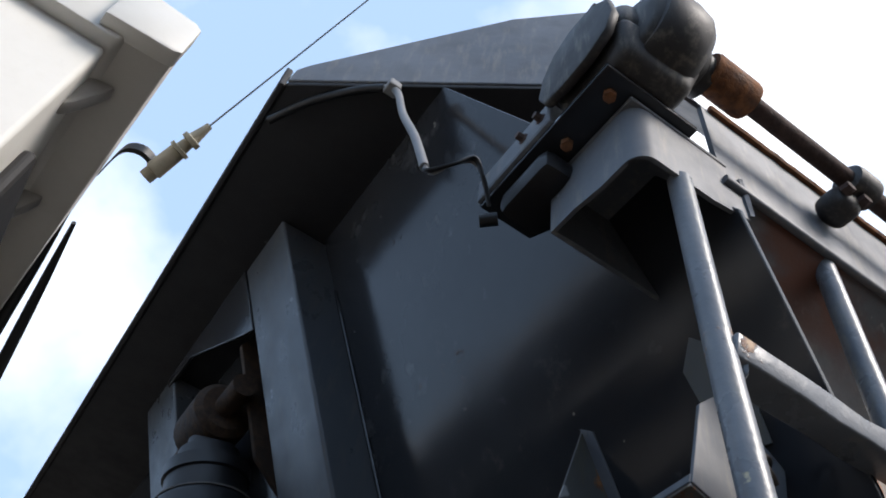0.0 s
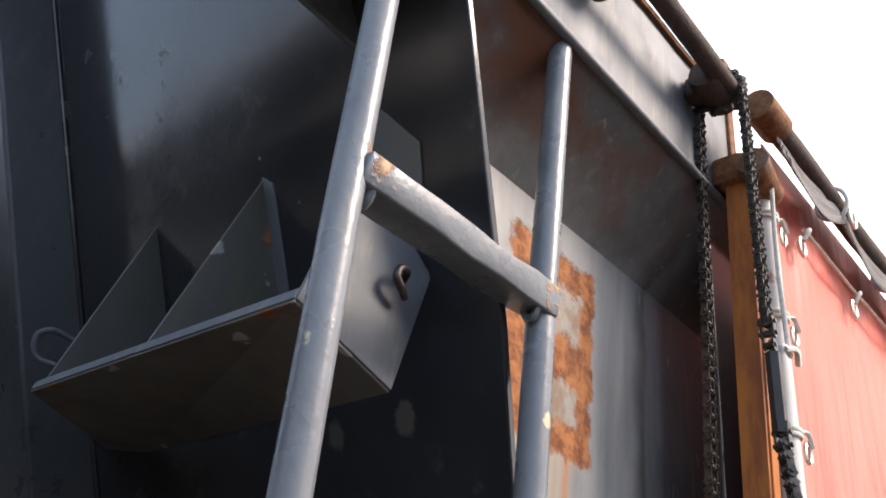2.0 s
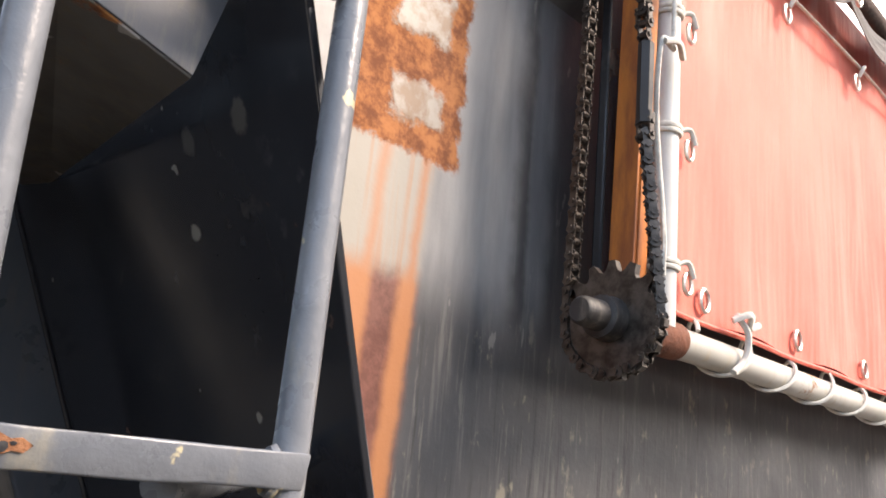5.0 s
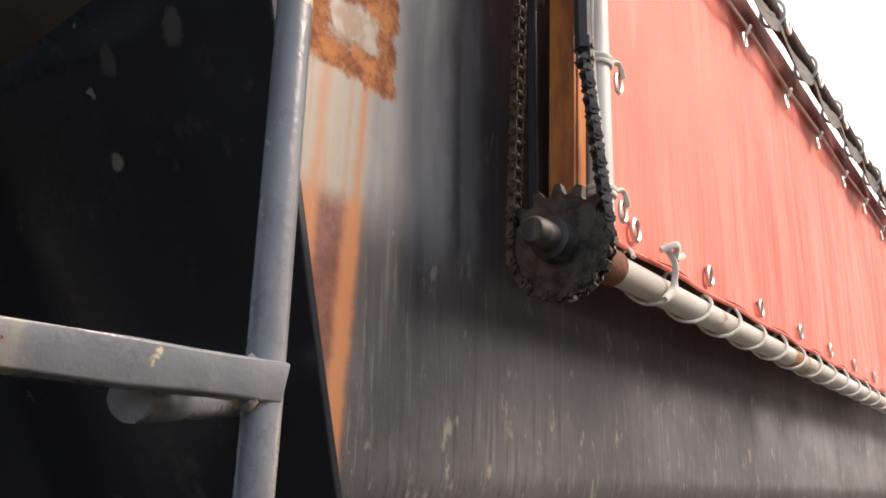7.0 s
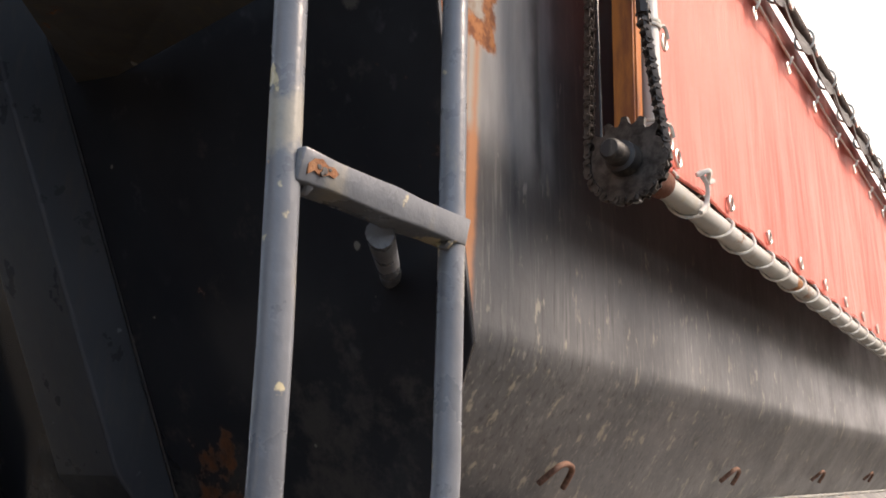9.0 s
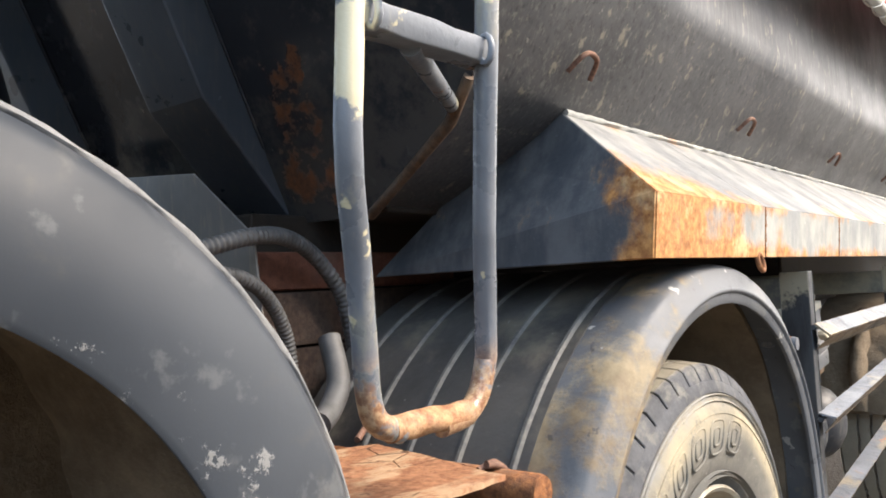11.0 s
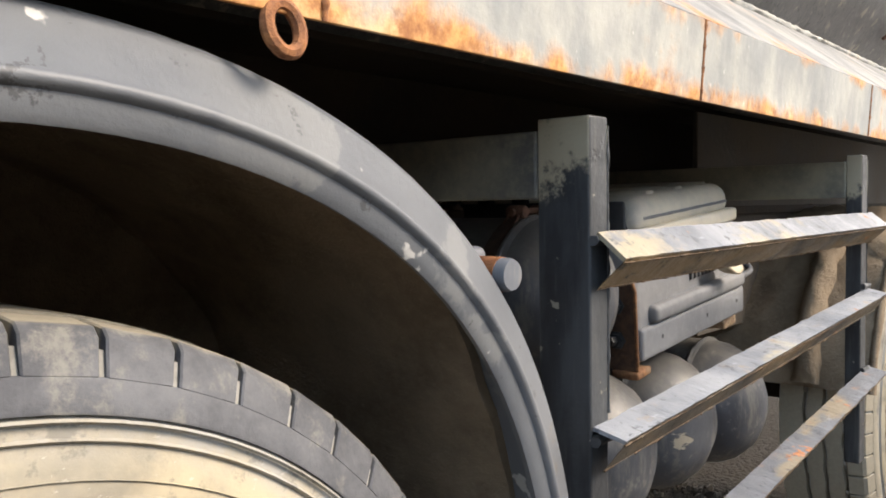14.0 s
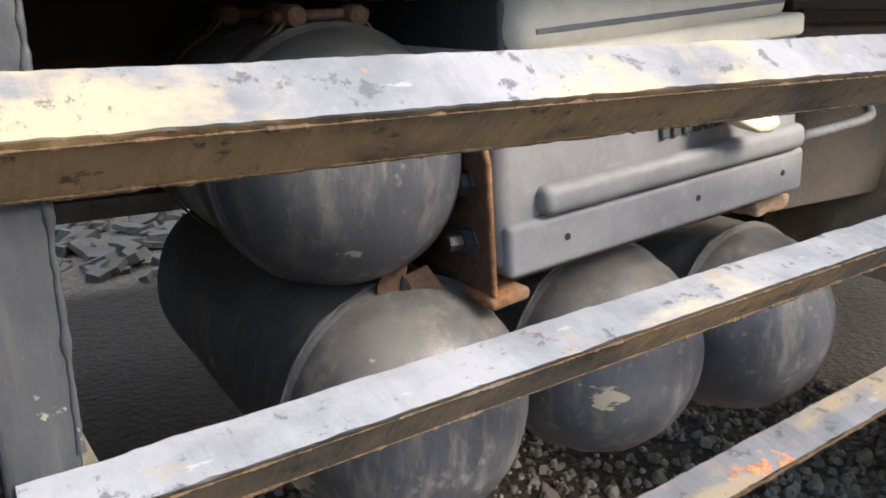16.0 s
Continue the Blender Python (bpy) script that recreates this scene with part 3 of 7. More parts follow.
def gravel_material():
    k = Mat("gravel_ground")
    c = k.cells(42, out="Color")
    sep = k.n.new("ShaderNodeSeparateColor")
    k.l.new(c, sep.inputs[0])
    d = k.cells(42)
    big = k.noise(1.3, 6)
    col = k.mix(sep.outputs[0], (0.065, 0.056, 0.046), (0.155, 0.137, 0.115))
    col = k.mix(k.ramp(d, 0.35, 0.6, 0.0, 0.6), col, (0.10, 0.085, 0.065))
    col = k.mix(k.ramp(big, 0.5, 0.72, 0.0, 0.8), col, (0.135, 0.108, 0.074))
    # brown soil, with the truck's shadow put into its near-black colour
    soil_shade = k.ramp(k.math("ADD", k.axis(1), k.math("MULTIPLY", k.noise(2.5, 5), 0.7)), 0.85, 1.15, 0.0, 0.92)
    soil_shade = k.math("MULTIPLY", soil_shade, k.ramp(k.axis(1), 3.05, 3.30, 1.0, 0.0))
    col = k.mix(soil_shade, col, k.mix(k.noise(14, 6), (0.009, 0.007, 0.005), (0.022, 0.017, 0.012)))
    k.bump(k.math("SUBTRACT", k.noise(160, 3), k.math("MULTIPLY", d, 1.6)), 0.8, 0.012)
    return k.done(col, 0.92, 0.0, 0.2)


def stone_material():
    k = Mat("gravel_stone")
    oi = k.n.new("ShaderNodeNewGeometry")
    col = k.mix(oi.outputs["Random Per Island"], (0.05, 0.044, 0.037), (0.20, 0.178, 0.152))
    k.bump(k.noise(150, 4), 0.4, 0.004)
    return k.done(col, 0.9, 0.0, 0.25)


def side_wall_material():
    """Body paint with the peeled and rusted patch near its front edge and the stain that runs down from it."""
    k = Mat("side_wall_paint")
    x, z = k.axis(0), k.axis(2)
    cloud, fine = k.noise(2.2, 5), k.noise(45, 4, 0.7)
    col = k.mix(k.ramp(cloud, 0.3, 0.7), (0.060, 0.063, 0.067), (0.110, 0.111, 0.112))
    drip = k.noise(8, 5, 0.65, k.scaled((8, 8, 0.5)))
    col = k.mix(k.ramp(drip, 0.53, 0.70, 0.0, 0.60), col, (0.175, 0.171, 0.162))
    low = k.ramp(z, 1.95, 2.25, 1.0, 0.12)
    fall = k.ramp(k.noise(15, 6, 0.7, k.scaled((6, 6, 0.35))), 0.52, 0.66, 0.0, 0.75)
    col = k.mix(k.math("MULTIPLY", fall, low), col, (0.030, 0.031, 0.032))
    pale = k.ramp(k.noise(21, 6, 0.7, k.scaled((5, 5, 0.5))), 0.56, 0.68, 0.0, 0.7)
    col = k.mix(k.math("MULTIPLY", pale, low), col, (0.195, 0.187, 0.168))
    col = k.mix(k.ramp(k.noise(60, 3, 0.5, k.scaled((1, 1, 0.3))), 0.69, 0.73, 0.0, 0.5), col, (0.30, 0.285, 0.26))
    speck = k.math("MULTIPLY", k.ramp(k.noise(24, 6, 0.65, k.scaled((1, 1, 0.5))), 0.58, 0.66, 0.0, 0.65), k.ramp(z, 2.12, 2.24, 1.0, 0.15))
    col = k.mix(speck, col, (0.30, 0.275, 0.21))
    soft = k.math("MULTIPLY", k.math("SUBTRACT", k.noise(9, 4), 0.5), 0.05)
    xn, zn = k.math("ADD", x, soft), k.math("ADD", z, k.math("MULTIPLY", soft, 0.5))
    # paler upper paint; sunlit sheen and a narrow bright strip put into the colour
    strip = k.math("MULTIPLY", k.ramp(xn, 0.400, 0.415), k.ramp(xn, 0.435, 0.47, 0.55, 0.0))
    pale_sheen = k.math("MULTIPLY", k.math("MAXIMUM", k.ramp(xn, 0.365, 0.400, 0.85, 0.0), strip), k.ramp(zn, 2.12, 2.235))
    pale_sheen = k.math("MULTIPLY", pale_sheen, k.ramp(z, 2.58, 2.74, 1.0, 0.1))
    col = k.mix(pale_sheen, col, k.mix(k.ramp(k.noise(6, 5, 0.6, k.scaled((3, 3, 0.5))), 0.3, 0.7), (0.225, 0.228, 0.230), (0.345, 0.346, 0.342)))
    wob = k.math("MULTIPLY", k.math("SUBTRACT", k.noise(26, 7, 0.72), 0.5), 0.060)
    xx, zz = k.math("ADD", x, wob), k.math("ADD", z, wob)

    def inside(v, lo, hi, s=0.006):
        return k.math("MULTIPLY", k.ramp(v, lo - s, lo + s), k.ramp(v, hi - s, hi + s, 1.0, 0.0))

    patch = k.math("MULTIPLY", inside(xx, 0.085, PATCH[1]), inside(zz, PATCH[2], PATCH[3]))
    hole1 = k.math("MULTIPLY", inside(xx, PATCH[0] + 0.052, PATCH[1] - 0.030), inside(zz, PATCH[4] + 0.025, PATCH[3] - 0.042))
    hole2 = k.math("MULTIPLY", inside(xx, PATCH[0] + 0.050, PATCH[1] - 0.032), inside(zz, PATCH[2] + 0.042, PATCH[4] - 0.038))
    hole3 = k.math("MULTIPLY", inside(xx, -0.05, 0.075), inside(zz, PATCH[2] + 0.02, PATCH[3] - 0.02))
    bare = k.math("MAXIMUM", k.math("MAXIMUM", hole1, hole2), hole3)
    rcol = k.mix(k.ramp(fine, 0.35, 0.65), (0.16, 0.052, 0.020), (0.40, 0.155, 0.056))
    xs = k.math("ADD", k.math("ADD", x, k.math("MULTIPLY", wob, 0.25)), k.math("MULTIPLY", k.math("SUBTRACT", PATCH[2], z), 0.05))
    fall = k.math("MULTIPLY", inside(xs, -0.05, 0.232, 0.010), k.ramp(z, PATCH[2], PATCH[2] + 0.01, 1.0, 0.0))
    line = k.math("MAXIMUM", inside(xs, 0.150, 0.163, 0.010), inside(xs, 0.214, 0.226, 0.008))
    drips = k.ramp(k.noise(7, 4, 0.6, k.scaled((6, 6, 0.3))), 0.48, 0.62)
    pale = k.mix(k.math("MAXIMUM", k.math("MULTIPLY", line, 0.8), k.math("MULTIPLY", drips, 0.45)), (0.30, 0.285, 0.25), (0.40, 0.165, 0.075))
    deep = k.mix(k.math("MAXIMUM", inside(xs, 0.204, 0.232, 0.008), inside(xs, 0.10, 0.165, 0.008)), k.mix(k.ramp(fine, 0.3, 0.7), (0.115, 0.045, 0.034), (0.19, 0.082, 0.062)), (0.38, 0.165, 0.075))
    pale = k.mix(k.ramp(k.math("ADD", z, k.math("MULTIPLY", wob, 0.5)), 2.165, 2.200, 1.0, 0.0), pale, deep)
    col = k.mix(fall, col, pale)
    col = k.mix(patch, col, rcol)
    col = k.mix(k.math("MULTIPLY", bare, patch), col, k.mix(k.ramp(k.noise(30, 6, 0.7), 0.4, 0.65), (0.33, 0.305, 0.27), (0.24, 0.17, 0.12)))
    top = k.ramp(z, 2.62, 2.74)
    col = k.mix(k.math("MULTIPLY", top, k.ramp(k.noise(5, 6), 0.4, 0.6)), col, (0.12, 0.045, 0.025))
    rust = k.math("SUBTRACT", patch, k.math("MULTIPLY", bare, patch))
    k.bump(k.math("ADD", k.math("MULTIPLY", fine, 0.25), k.math("ADD", k.math("MULTIPLY", rust, -0.6), k.math("MULTIPLY", k.noise(6, 3), 1.2))), 0.35, 0.006)
    return k.done(col, k.math("ADD", k.math("MULTIPLY", rust, 0.4), k.ramp(k.noise(5, 5), 0.3, 0.8, 0.33, 0.52)), 0.0, 0.32)


PATCH = (0.10, 0.268, 2.322, 2.588, 2.450)     # front, rear, low and high edge of the rusted patch, and its middle bar
M_SIDE = side_wall_material()
M_TARP = tarp_material()
M_ORANGE = orange_material()
M_GRAVEL = gravel_material()
M_STONE = stone_material()


# ---- mesh helpers ----
def thing(name, label, category, at=(0, 0, 0), group="", kind=""):
    """An Empty at the base of a thing, which parents its parts."""
    ob = new(name)
    ob.empty_display_size = 0.1
    ob.location = at
    return tagged(ob, label, category, group, kind)


def part(name, bm, mat, parent=None, label="", smooth=None):
    """Links a bmesh, made in world metres, as one mesh object under a thing or a part."""
    bmesh.ops.recalc_face_normals(bm, faces=bm.faces)
    me = bpy.data.meshes.new(name)
    bm.to_mesh(me)
    bm.free()
    me.materials.append(mat)
    if smooth is not None:
        me.shade_smooth()
        me.set_sharp_from_angle(angle=radians(smooth))
    ob = new(name, me)
    if parent:
        ob.parent = parent
        ob.matrix_parent_inverse = Matrix.Translation(-parent.location) if parent.parent is None else Matrix()
    if label:
        ob["label"] = label
    return ob


def softened(bm, width, segments=2, angle=48):
    if width > 0:
        bmesh.ops.recalc_face_normals(bm, faces=bm.faces[:])
        bm.normal_update()
        edges = [e for e in bm.edges if len(e.link_faces) == 2 and e.calc_face_angle(0) > radians(angle)]
        bmesh.ops.bevel(bm, geom=edges, offset=width, segments=segments, affect="EDGES", profile=0.5, clamp_overlap=True)
    return bm


def add_hull(bm, lo, hi):
    """A closed body between two rings of the same count, low and high."""
    a, b = [bm.verts.new(p) for p in lo], [bm.verts.new(p) for p in hi]
    n = len(a)
    bm.faces.new(a[::-1])
    bm.faces.new(b)
    for i in range(n):
        bm.faces.new((a[i], a[(i + 1) % n], b[(i + 1) % n], b[i]))
    return bm


def plate(points, thick, bevel=0.0, bm=None):
    """A flat plate: a polygon given a thickness along its normal (both ways)."""
    bm = bm or bmesh.new()
    ps = [Vector(p) for p in points]
    n = Vector((0, 0, 0))
    for i in range(len(ps)):
        a, b = ps[i], ps[(i + 1) % len(ps)]
        n += a.cross(b)
    n = n.normalized() * thick / 2
    add_hull(bm, [p - n for p in ps], [p + n for p in ps])
    return softened(bm, bevel)


def box(lo, hi, bevel=0.003, bm=None, m=None):
    bm = bm or bmesh.new()
    (x0, y0, z0), (x1, y1, z1) = lo, hi
    q = [(x0, y0), (x1, y0), (x1, y1), (x0, y1)]
    tr = m or Matrix()
    add_hull(bm, [tr @ Vector((x, y, z0)) for x, y in q], [tr @ Vector((x, y, z1)) for x, y in q])
    return softened(bm, bevel)


def tube(points, radius, sides=16, bm=None, closed=False, caps=True, wobble=0.0):
    """A round bar or pipe along a line of points; radius may be a list."""
    bm = bm or bmesh.new()
    ps = [Vector(p) for p in points]
    n = len(ps)
    rad = radius if isinstance(radius, (list, tuple)) else [radius] * n
    up = None
    rings = []
    for i, p in enumerate(ps):
        if closed:
            d = ps[(i + 1) % n] - ps[i - 1]
        else:
            d = ps[min(i + 1, n - 1)] - ps[max(i - 1, 0)]
        d.normalize()
        if up is None:
            up = Vector((0, 0, 1)) if abs(d.z) < 0.9 else Vector((1, 0, 0))
        side = d.cross(up).normalized()
        up = side.cross(d).normalized()
        ring = []
        for k in range(sides):
            a = 2 * math.pi * k / sides
            r = rad[i] * (1 + wobble * noise.noise(p * 30 + Vector((math.cos(a), math.sin(a), 0))))
            ring.append(bm.verts.new(p + r * (math.cos(a) * side + math.sin(a) * up)))
        rings.append(ring)
    for i in range(n if closed else n - 1):
        a, b = rings[i], rings[(i + 1) % n]
        for k in range(sides):
            bm.faces.new((a[k], a[(k + 1) % sides], b[(k + 1) % sides], b[k]))
    if caps and not closed:
        bm.faces.new(rings[0][::-1])
        bm.faces.new(rings[-1])
    return bm


def curve(points, steps=8):
    """A smooth line through points (Catmull-Rom)."""
    ps = [Vector(p) for p in points]
    ps = [2 * ps[0] - ps[1], *ps, 2 * ps[-1] - ps[-2]]
    out = []
    for i in range(1, len(ps) - 2):
        a, b, c, d = ps[i - 1:i + 3]
        for k in range(steps):
            t = k / steps
            out.append(0.5 * (2 * b + (c - a) * t + (2 * a - 5 * b + 4 * c - d) * t * t + (3 * b - a - 3 * c + d) * t ** 3))
    return [*out, ps[-2]]


def turned(profile, centre, axis="y", sides=48, bm=None, closed=False):
    """A turned body: (radius, offset along the axis) rows round an axis through centre."""
    bm = bm or bmesh.new()
    c = Vector(centre)
    e = {"x": (Vector((1, 0, 0)), Vector((0, 1, 0)), Vector((0, 0, 1))), "y": (Vector((0, 1, 0)), Vector((0, 0, 1)), Vector((1, 0, 0))), "z": (Vector((0, 0, 1)), Vector((1, 0, 0)), Vector((0, 1, 0)))}[axis]
    rings = []
    for r, o in profile:
        if r < 1e-5:
            rings.append([bm.verts.new(c + e[0] * o)])
        else:
            rings.append([bm.verts.new(c + e[0] * o + r * (math.cos(2 * math.pi * k / sides) * e[1] + math.sin(2 * math.pi * k / sides) * e[2])) for k in range(sides)])
    pairs = list(zip(rings, rings[1:])) + ([(rings[-1], rings[0])] if closed else [])
    for a, b in pairs:
        for k in range(sides):
            j = (k + 1) % sides
            if len(a) == 1 and len(b) == 1:
                continue
            if len(a) == 1:
                bm.faces.new((a[0], b[j], b[k]))
            elif len(b) == 1:
                bm.faces.new((a[k], a[j], b[0]))
            else:
                bm.faces.new((a[k], a[j], b[j], b[k]))
    return bm


def wall_x(z):
    """The headboard leans forward as it rises."""
    return 0.207 - 0.465 * (z - 1.874)


def on_wall(y, z, off=0.0):
    """A point of the headboard's plane, off metres in front of it."""
    return Vector((wall_x(z) - off, y, z))


MID = 1.25                                     # the truck's middle line


def mirrored(p):
    return (p[0], 2 * MID - p[1], p[2])


# ---- ground ----
def ground():
    bm = bmesh.new()
    xs = [-400, -60, -12, -4, -2, 0, 1, 2, 3, 4, 6, 12, 60, 400]
    ys = [-400, -60, -12, -4, -2, -1, 0, 1, 2, 3, 5, 12, 60, 400]
    grid = [[bm.verts.new((x, y, 0.012 * noise.noise(Vector((x, y, 0)) * 0.9) if abs(x) < 12 and abs(y) < 12 else 0)) for x in xs] for y in ys]
    for a, b in zip(grid, grid[1:]):
        for i in range(len(xs) - 1):
            bm.faces.new((a[i], a[i + 1], b[i + 1], b[i]))
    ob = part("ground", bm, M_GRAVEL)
    tagged(ob, "dusty grey-brown gravel yard under the truck", "ground", kind="structure")
    verts, faces = [], []
    rng = random.Random(4)
    for _ in range(7000):
        x, y = rng.uniform(1.3, 3.9), rng.uniform(-0.7, 1.4)
        s = rng.uniform(0.007, 0.022) * (1.6 if rng.random() < 0.10 else 1)
        i = len(verts)
        a = rng.uniform(0, 6.28)
        for k in range(5):
            t = a + k * 1.2566
            r = s * rng.uniform(0.6, 1.1)
            verts.append((x + r * math.cos(t), y + r * math.sin(t), -0.004))
        for k in range(3):
            t = a + k * 2.094 + 0.3
            r = s * rng.uniform(0.3, 0.6)
            verts.append((x + r * math.cos(t), y + r * math.sin(t), s * rng.uniform(0.5, 1.0)))
        faces += [(i + 5, i + 6, i + 7), (i, i + 1, i + 5), (i + 1, i + 2, i + 6, i + 5), (i + 2, i + 3, i + 6), (i + 3, i + 4, i + 7, i + 6), (i + 4, i, i + 5, i + 7)]
    me = bpy.data.meshes.new("gravel")
    me.from_pydata(verts, [], faces)
    me.materials.append(M_STONE)
    tagged(new("gravel", me), "loose grey gravel stones lying on the yard", "gravel", kind="stuff")


ground()


def rubble():
    """Broken slabs lying beyond the truck, seen between its tanks."""
    rng = random.Random(8)
    bm = bmesh.new()
    for _ in range(260):
        c = Vector((rng.uniform(1.2, 3.6), rng.uniform(3.2, 4.4), rng.uniform(0.0, 0.03)))
        r, n = rng.uniform(0.025, 0.11), rng.randint(4, 6)
        tilt = Matrix.Rotation(rng.uniform(-0.35, 0.35), 3, "X") @ Matrix.Rotation(rng.uniform(-0.35, 0.35), 3, "Y")
        ring = [(r * rng.uniform(0.7, 1.1) * math.cos(k * 6.283 / n), r * rng.uniform(0.6, 1.0) * math.sin(k * 6.283 / n)) for k in range(n)]
        h = rng.uniform(0.012, 0.035)
        add_hull(bm, [c + tilt @ Vector((x, y, -h)) for x, y in ring], [c + tilt @ Vector((x * 0.92, y * 0.92, h)) for x, y in ring])
    tagged(part("rubble", bm, M_SLAB), "broken grey slabs heaped on the yard", "rubble", kind="stuff")


M_SLAB = dusty("slab_grey", (0.062, 0.058, 0.052), (0.125, 0.115, 0.10), 0.6, 6.0, 0.9, 0.4, 0.2)
rubble()


def added_wall(name, y, height, label):
    """Plain walls added to close the yard on both sides of the truck."""
    bm = box((-14, y - 0.1, -0.05), (16, y + 0.1, height), 0.01)
    tagged(part(name, bm, M_YARD), label, "wall", kind="structure")


M_YARD = dusty("added_wall_render", (0.075, 0.072, 0.066), (0.16, 0.15, 0.13), 0.5, 1.2, 0.9, 0.3, 0.2)
added_wall("added_wall_far", 5.6, 1.0, "plain dirty wall added to close the yard behind the truck")
# added out of view: darkens what the side sheet mirrors and limits sky light
added_wall("unseen_wall_near", -7.5, 3.3, "unseen plain wall added to darken reflections in the truck side")

# ---- dump body ----
body = thing("dump_body", "dark grey painted steel tipper body with rust patches", "truck body", (0.3, MID, 1.4))
REAR = 5.6


def dump_body():
    edge = [(-0.006, 2.70), (0.031, 2.376), (0.094, 2.008), (0.115, 1.875), (0.262, 1.645), (0.335, 1.580), (0.60, 1.440)]
    ring = [*edge[::-1], (0.02, 2.74), (0.352, 3.295)]
    ring = ring + [(2 * MID - y, z) for y, z in ring[::-1]]
    part("headboard", plate([on_wall(y, z) for y, z in ring], 0.010, 0.002), M_HEAD, body, "black-grey painted front plate leaning forward")
    # outer side wall: knee, upright sheet, flare and top board
    prof = [(0.60, 1.452), (0.345, 1.590), (0.270, 1.650), (0.1405, 1.8490), (0.1340, 1.8630), (0.1285, 1.8780), (0.1252, 1.8930), (0.124, 1.908), (0.124, 2.64), (0.0, 2.765)]
    for side, name in ((1, "side_wall"), (-1, "far_side_wall")):
        bm = bmesh.new()
        sub = []
        for (a, b) in zip(prof, prof[1:]):
            n = 6 if abs(b[1] - a[1]) > 0.3 else 2
            sub += [(a[0] + (b[0] - a[0]) * i / n, a[1] + (b[1] - a[1]) * i / n) for i in range(n)]
        sub.append(prof[-1])
        cols = []
        for i in range(61):
            u = i / 60
            col = []
            for y, z in sub:
                x = wall_x(z) + 0.008 + (REAR - wall_x(z)) * u
                d = 0.006 * noise.noise(Vector((x * 1.3, z * 2.2, side))) if 0 < i < 60 else 0
                yy = y + d
                col.append(bm.verts.new((x, yy if side > 0 else 2 * MID - yy, z)))
            cols.append(col)
        for a, b in zip(cols, cols[1:]):
            for k in range(len(sub) - 1):
                bm.faces.new((a[k], a[k + 1], b[k + 1], b[k]))
        ret = bmesh.ops.extrude_face_region(bm, geom=bm.faces[:])
        for v in ret["geom"]:
            if isinstance(v, bmesh.types.BMVert):
                v.co.y += 0.012 * side
        part(name, bm, M_SIDE, body, "grey side sheet with a peeled rusty patch", 30)
    # board above the flare, which ends behind the chain
    pts = []
    for x0, x1, y0, y1, z0, z1 in ((wall_x(2.78) + 0.03, 0.49, 0.0, 0.0, 2.765, 2.985), (wall_x(2.99) + 0.08, 0.47, 0.0, 0.07, 2.988, 3.13)):
        bm = bmesh.new()
        n = 16
        low = [(x0 + (x1 - x0) * i / n, y0 + 0.002 * noise.noise(Vector((i * 0.4, z0, 0))), z0) for i in range(n + 1)]
        high = [(x0 + (x1 - x0) * i / n, y1, z1 + 0.004 * noise.noise(Vector((i * 0.9, 5, 0)))) for i in range(n + 1)]
        va = [[bm.verts.new(Vector(p) + Vector((0, d, 0))) for p in row] for d in (0, 0.008) for row in (low, high)]
        for i in range(n):
            bm.faces.new((va[0][i], va[0][i + 1], va[1][i + 1], va[1][i]))
            bm.faces.new((va[2][i + 1], va[2][i], va[3][i], va[3][i + 1]))
            bm.faces.new((va[1][i], va[1][i + 1], va[3][i + 1], va[3][i]))
            bm.faces.new((va[0][i + 1], va[0][i], va[2][i], va[2][i + 1]))
        for k in (0, n):
            bm.faces.new((va[0][k], va[1][k], va[3][k], va[2][k]))
        part("side_board", bm, M_GREY, body, "grey board with a rusty upper edge")
    part("rusty_seam", tube([(-0.17 + 0.02 * i, -0.004, 2.986 + 0.004 * noise.noise(Vector((i * 0.8, 0, 1)))) for i in range(33)], 0.006, 6), M_RUST, body)
    part("board_end", box((0.468, -0.006, 2.80), (0.492, 0.012, 3.10), 0.004), M_RUST, body, "flaking rusty board end")
    part("flare_edge", tube([(wall_x(2.765) + 0.02 + 0.03 * i, -0.003, 2.766) for i in range(22)], 0.007, 8), M_GREY, body, smooth=60)
    part("floor_plate", box((0.44, 0.59, 1.445), (REAR, 2 * MID - 0.59, 1.475), 0.004), M_CHASSIS, body)
    part("tail_plate", box((REAR - 0.02, 0.1, 1.5), (REAR + 0.02, 2 * MID - 0.1, 3.1), 0.004), M_BODY, body)
    part("corner_flange", tube([on_wall(y, z, 0.010) for y, z in ((0.268, 1.640), (0.335, 1.577), (0.40, 1.541), (0.50, 1.488), (0.60, 1.437))], 0.011, 8, wobble=0.15), M_BROWNEDGE, body, "brown rusty lower corner edge", 60)
    # canopy over the cab, with cut corners
    zc = 3.30
    a, b = (-0.713, 0.54, zc), (-0.20, 0.165, zc)
    part("canopy", plate([a, b, mirrored(b), (-0.713, 2.5, zc)], 0.012, 0.003), M_CANOPY, body, "black underside of the canopy over the cab, shade in its colour")
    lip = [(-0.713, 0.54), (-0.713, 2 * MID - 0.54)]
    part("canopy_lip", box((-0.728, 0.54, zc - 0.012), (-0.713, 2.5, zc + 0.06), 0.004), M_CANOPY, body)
    for s in (0, 1):
        pts = [(-0.713, 0.54, zc + 0.006), (-0.20, 0.165, zc + 0.006), (-0.20, 0.165, zc + 0.40), (-0.36, 0.282, zc + 0.345), (-0.69, 0.523, zc + 0.078), (-0.708, 0.536, zc + 0.055)]
        part("canopy_cheek", plate([mirrored(p) if s else p for p in pts], 0.008, 0.003), M_GREY, body, "mid-grey tapering side plate of the canopy")
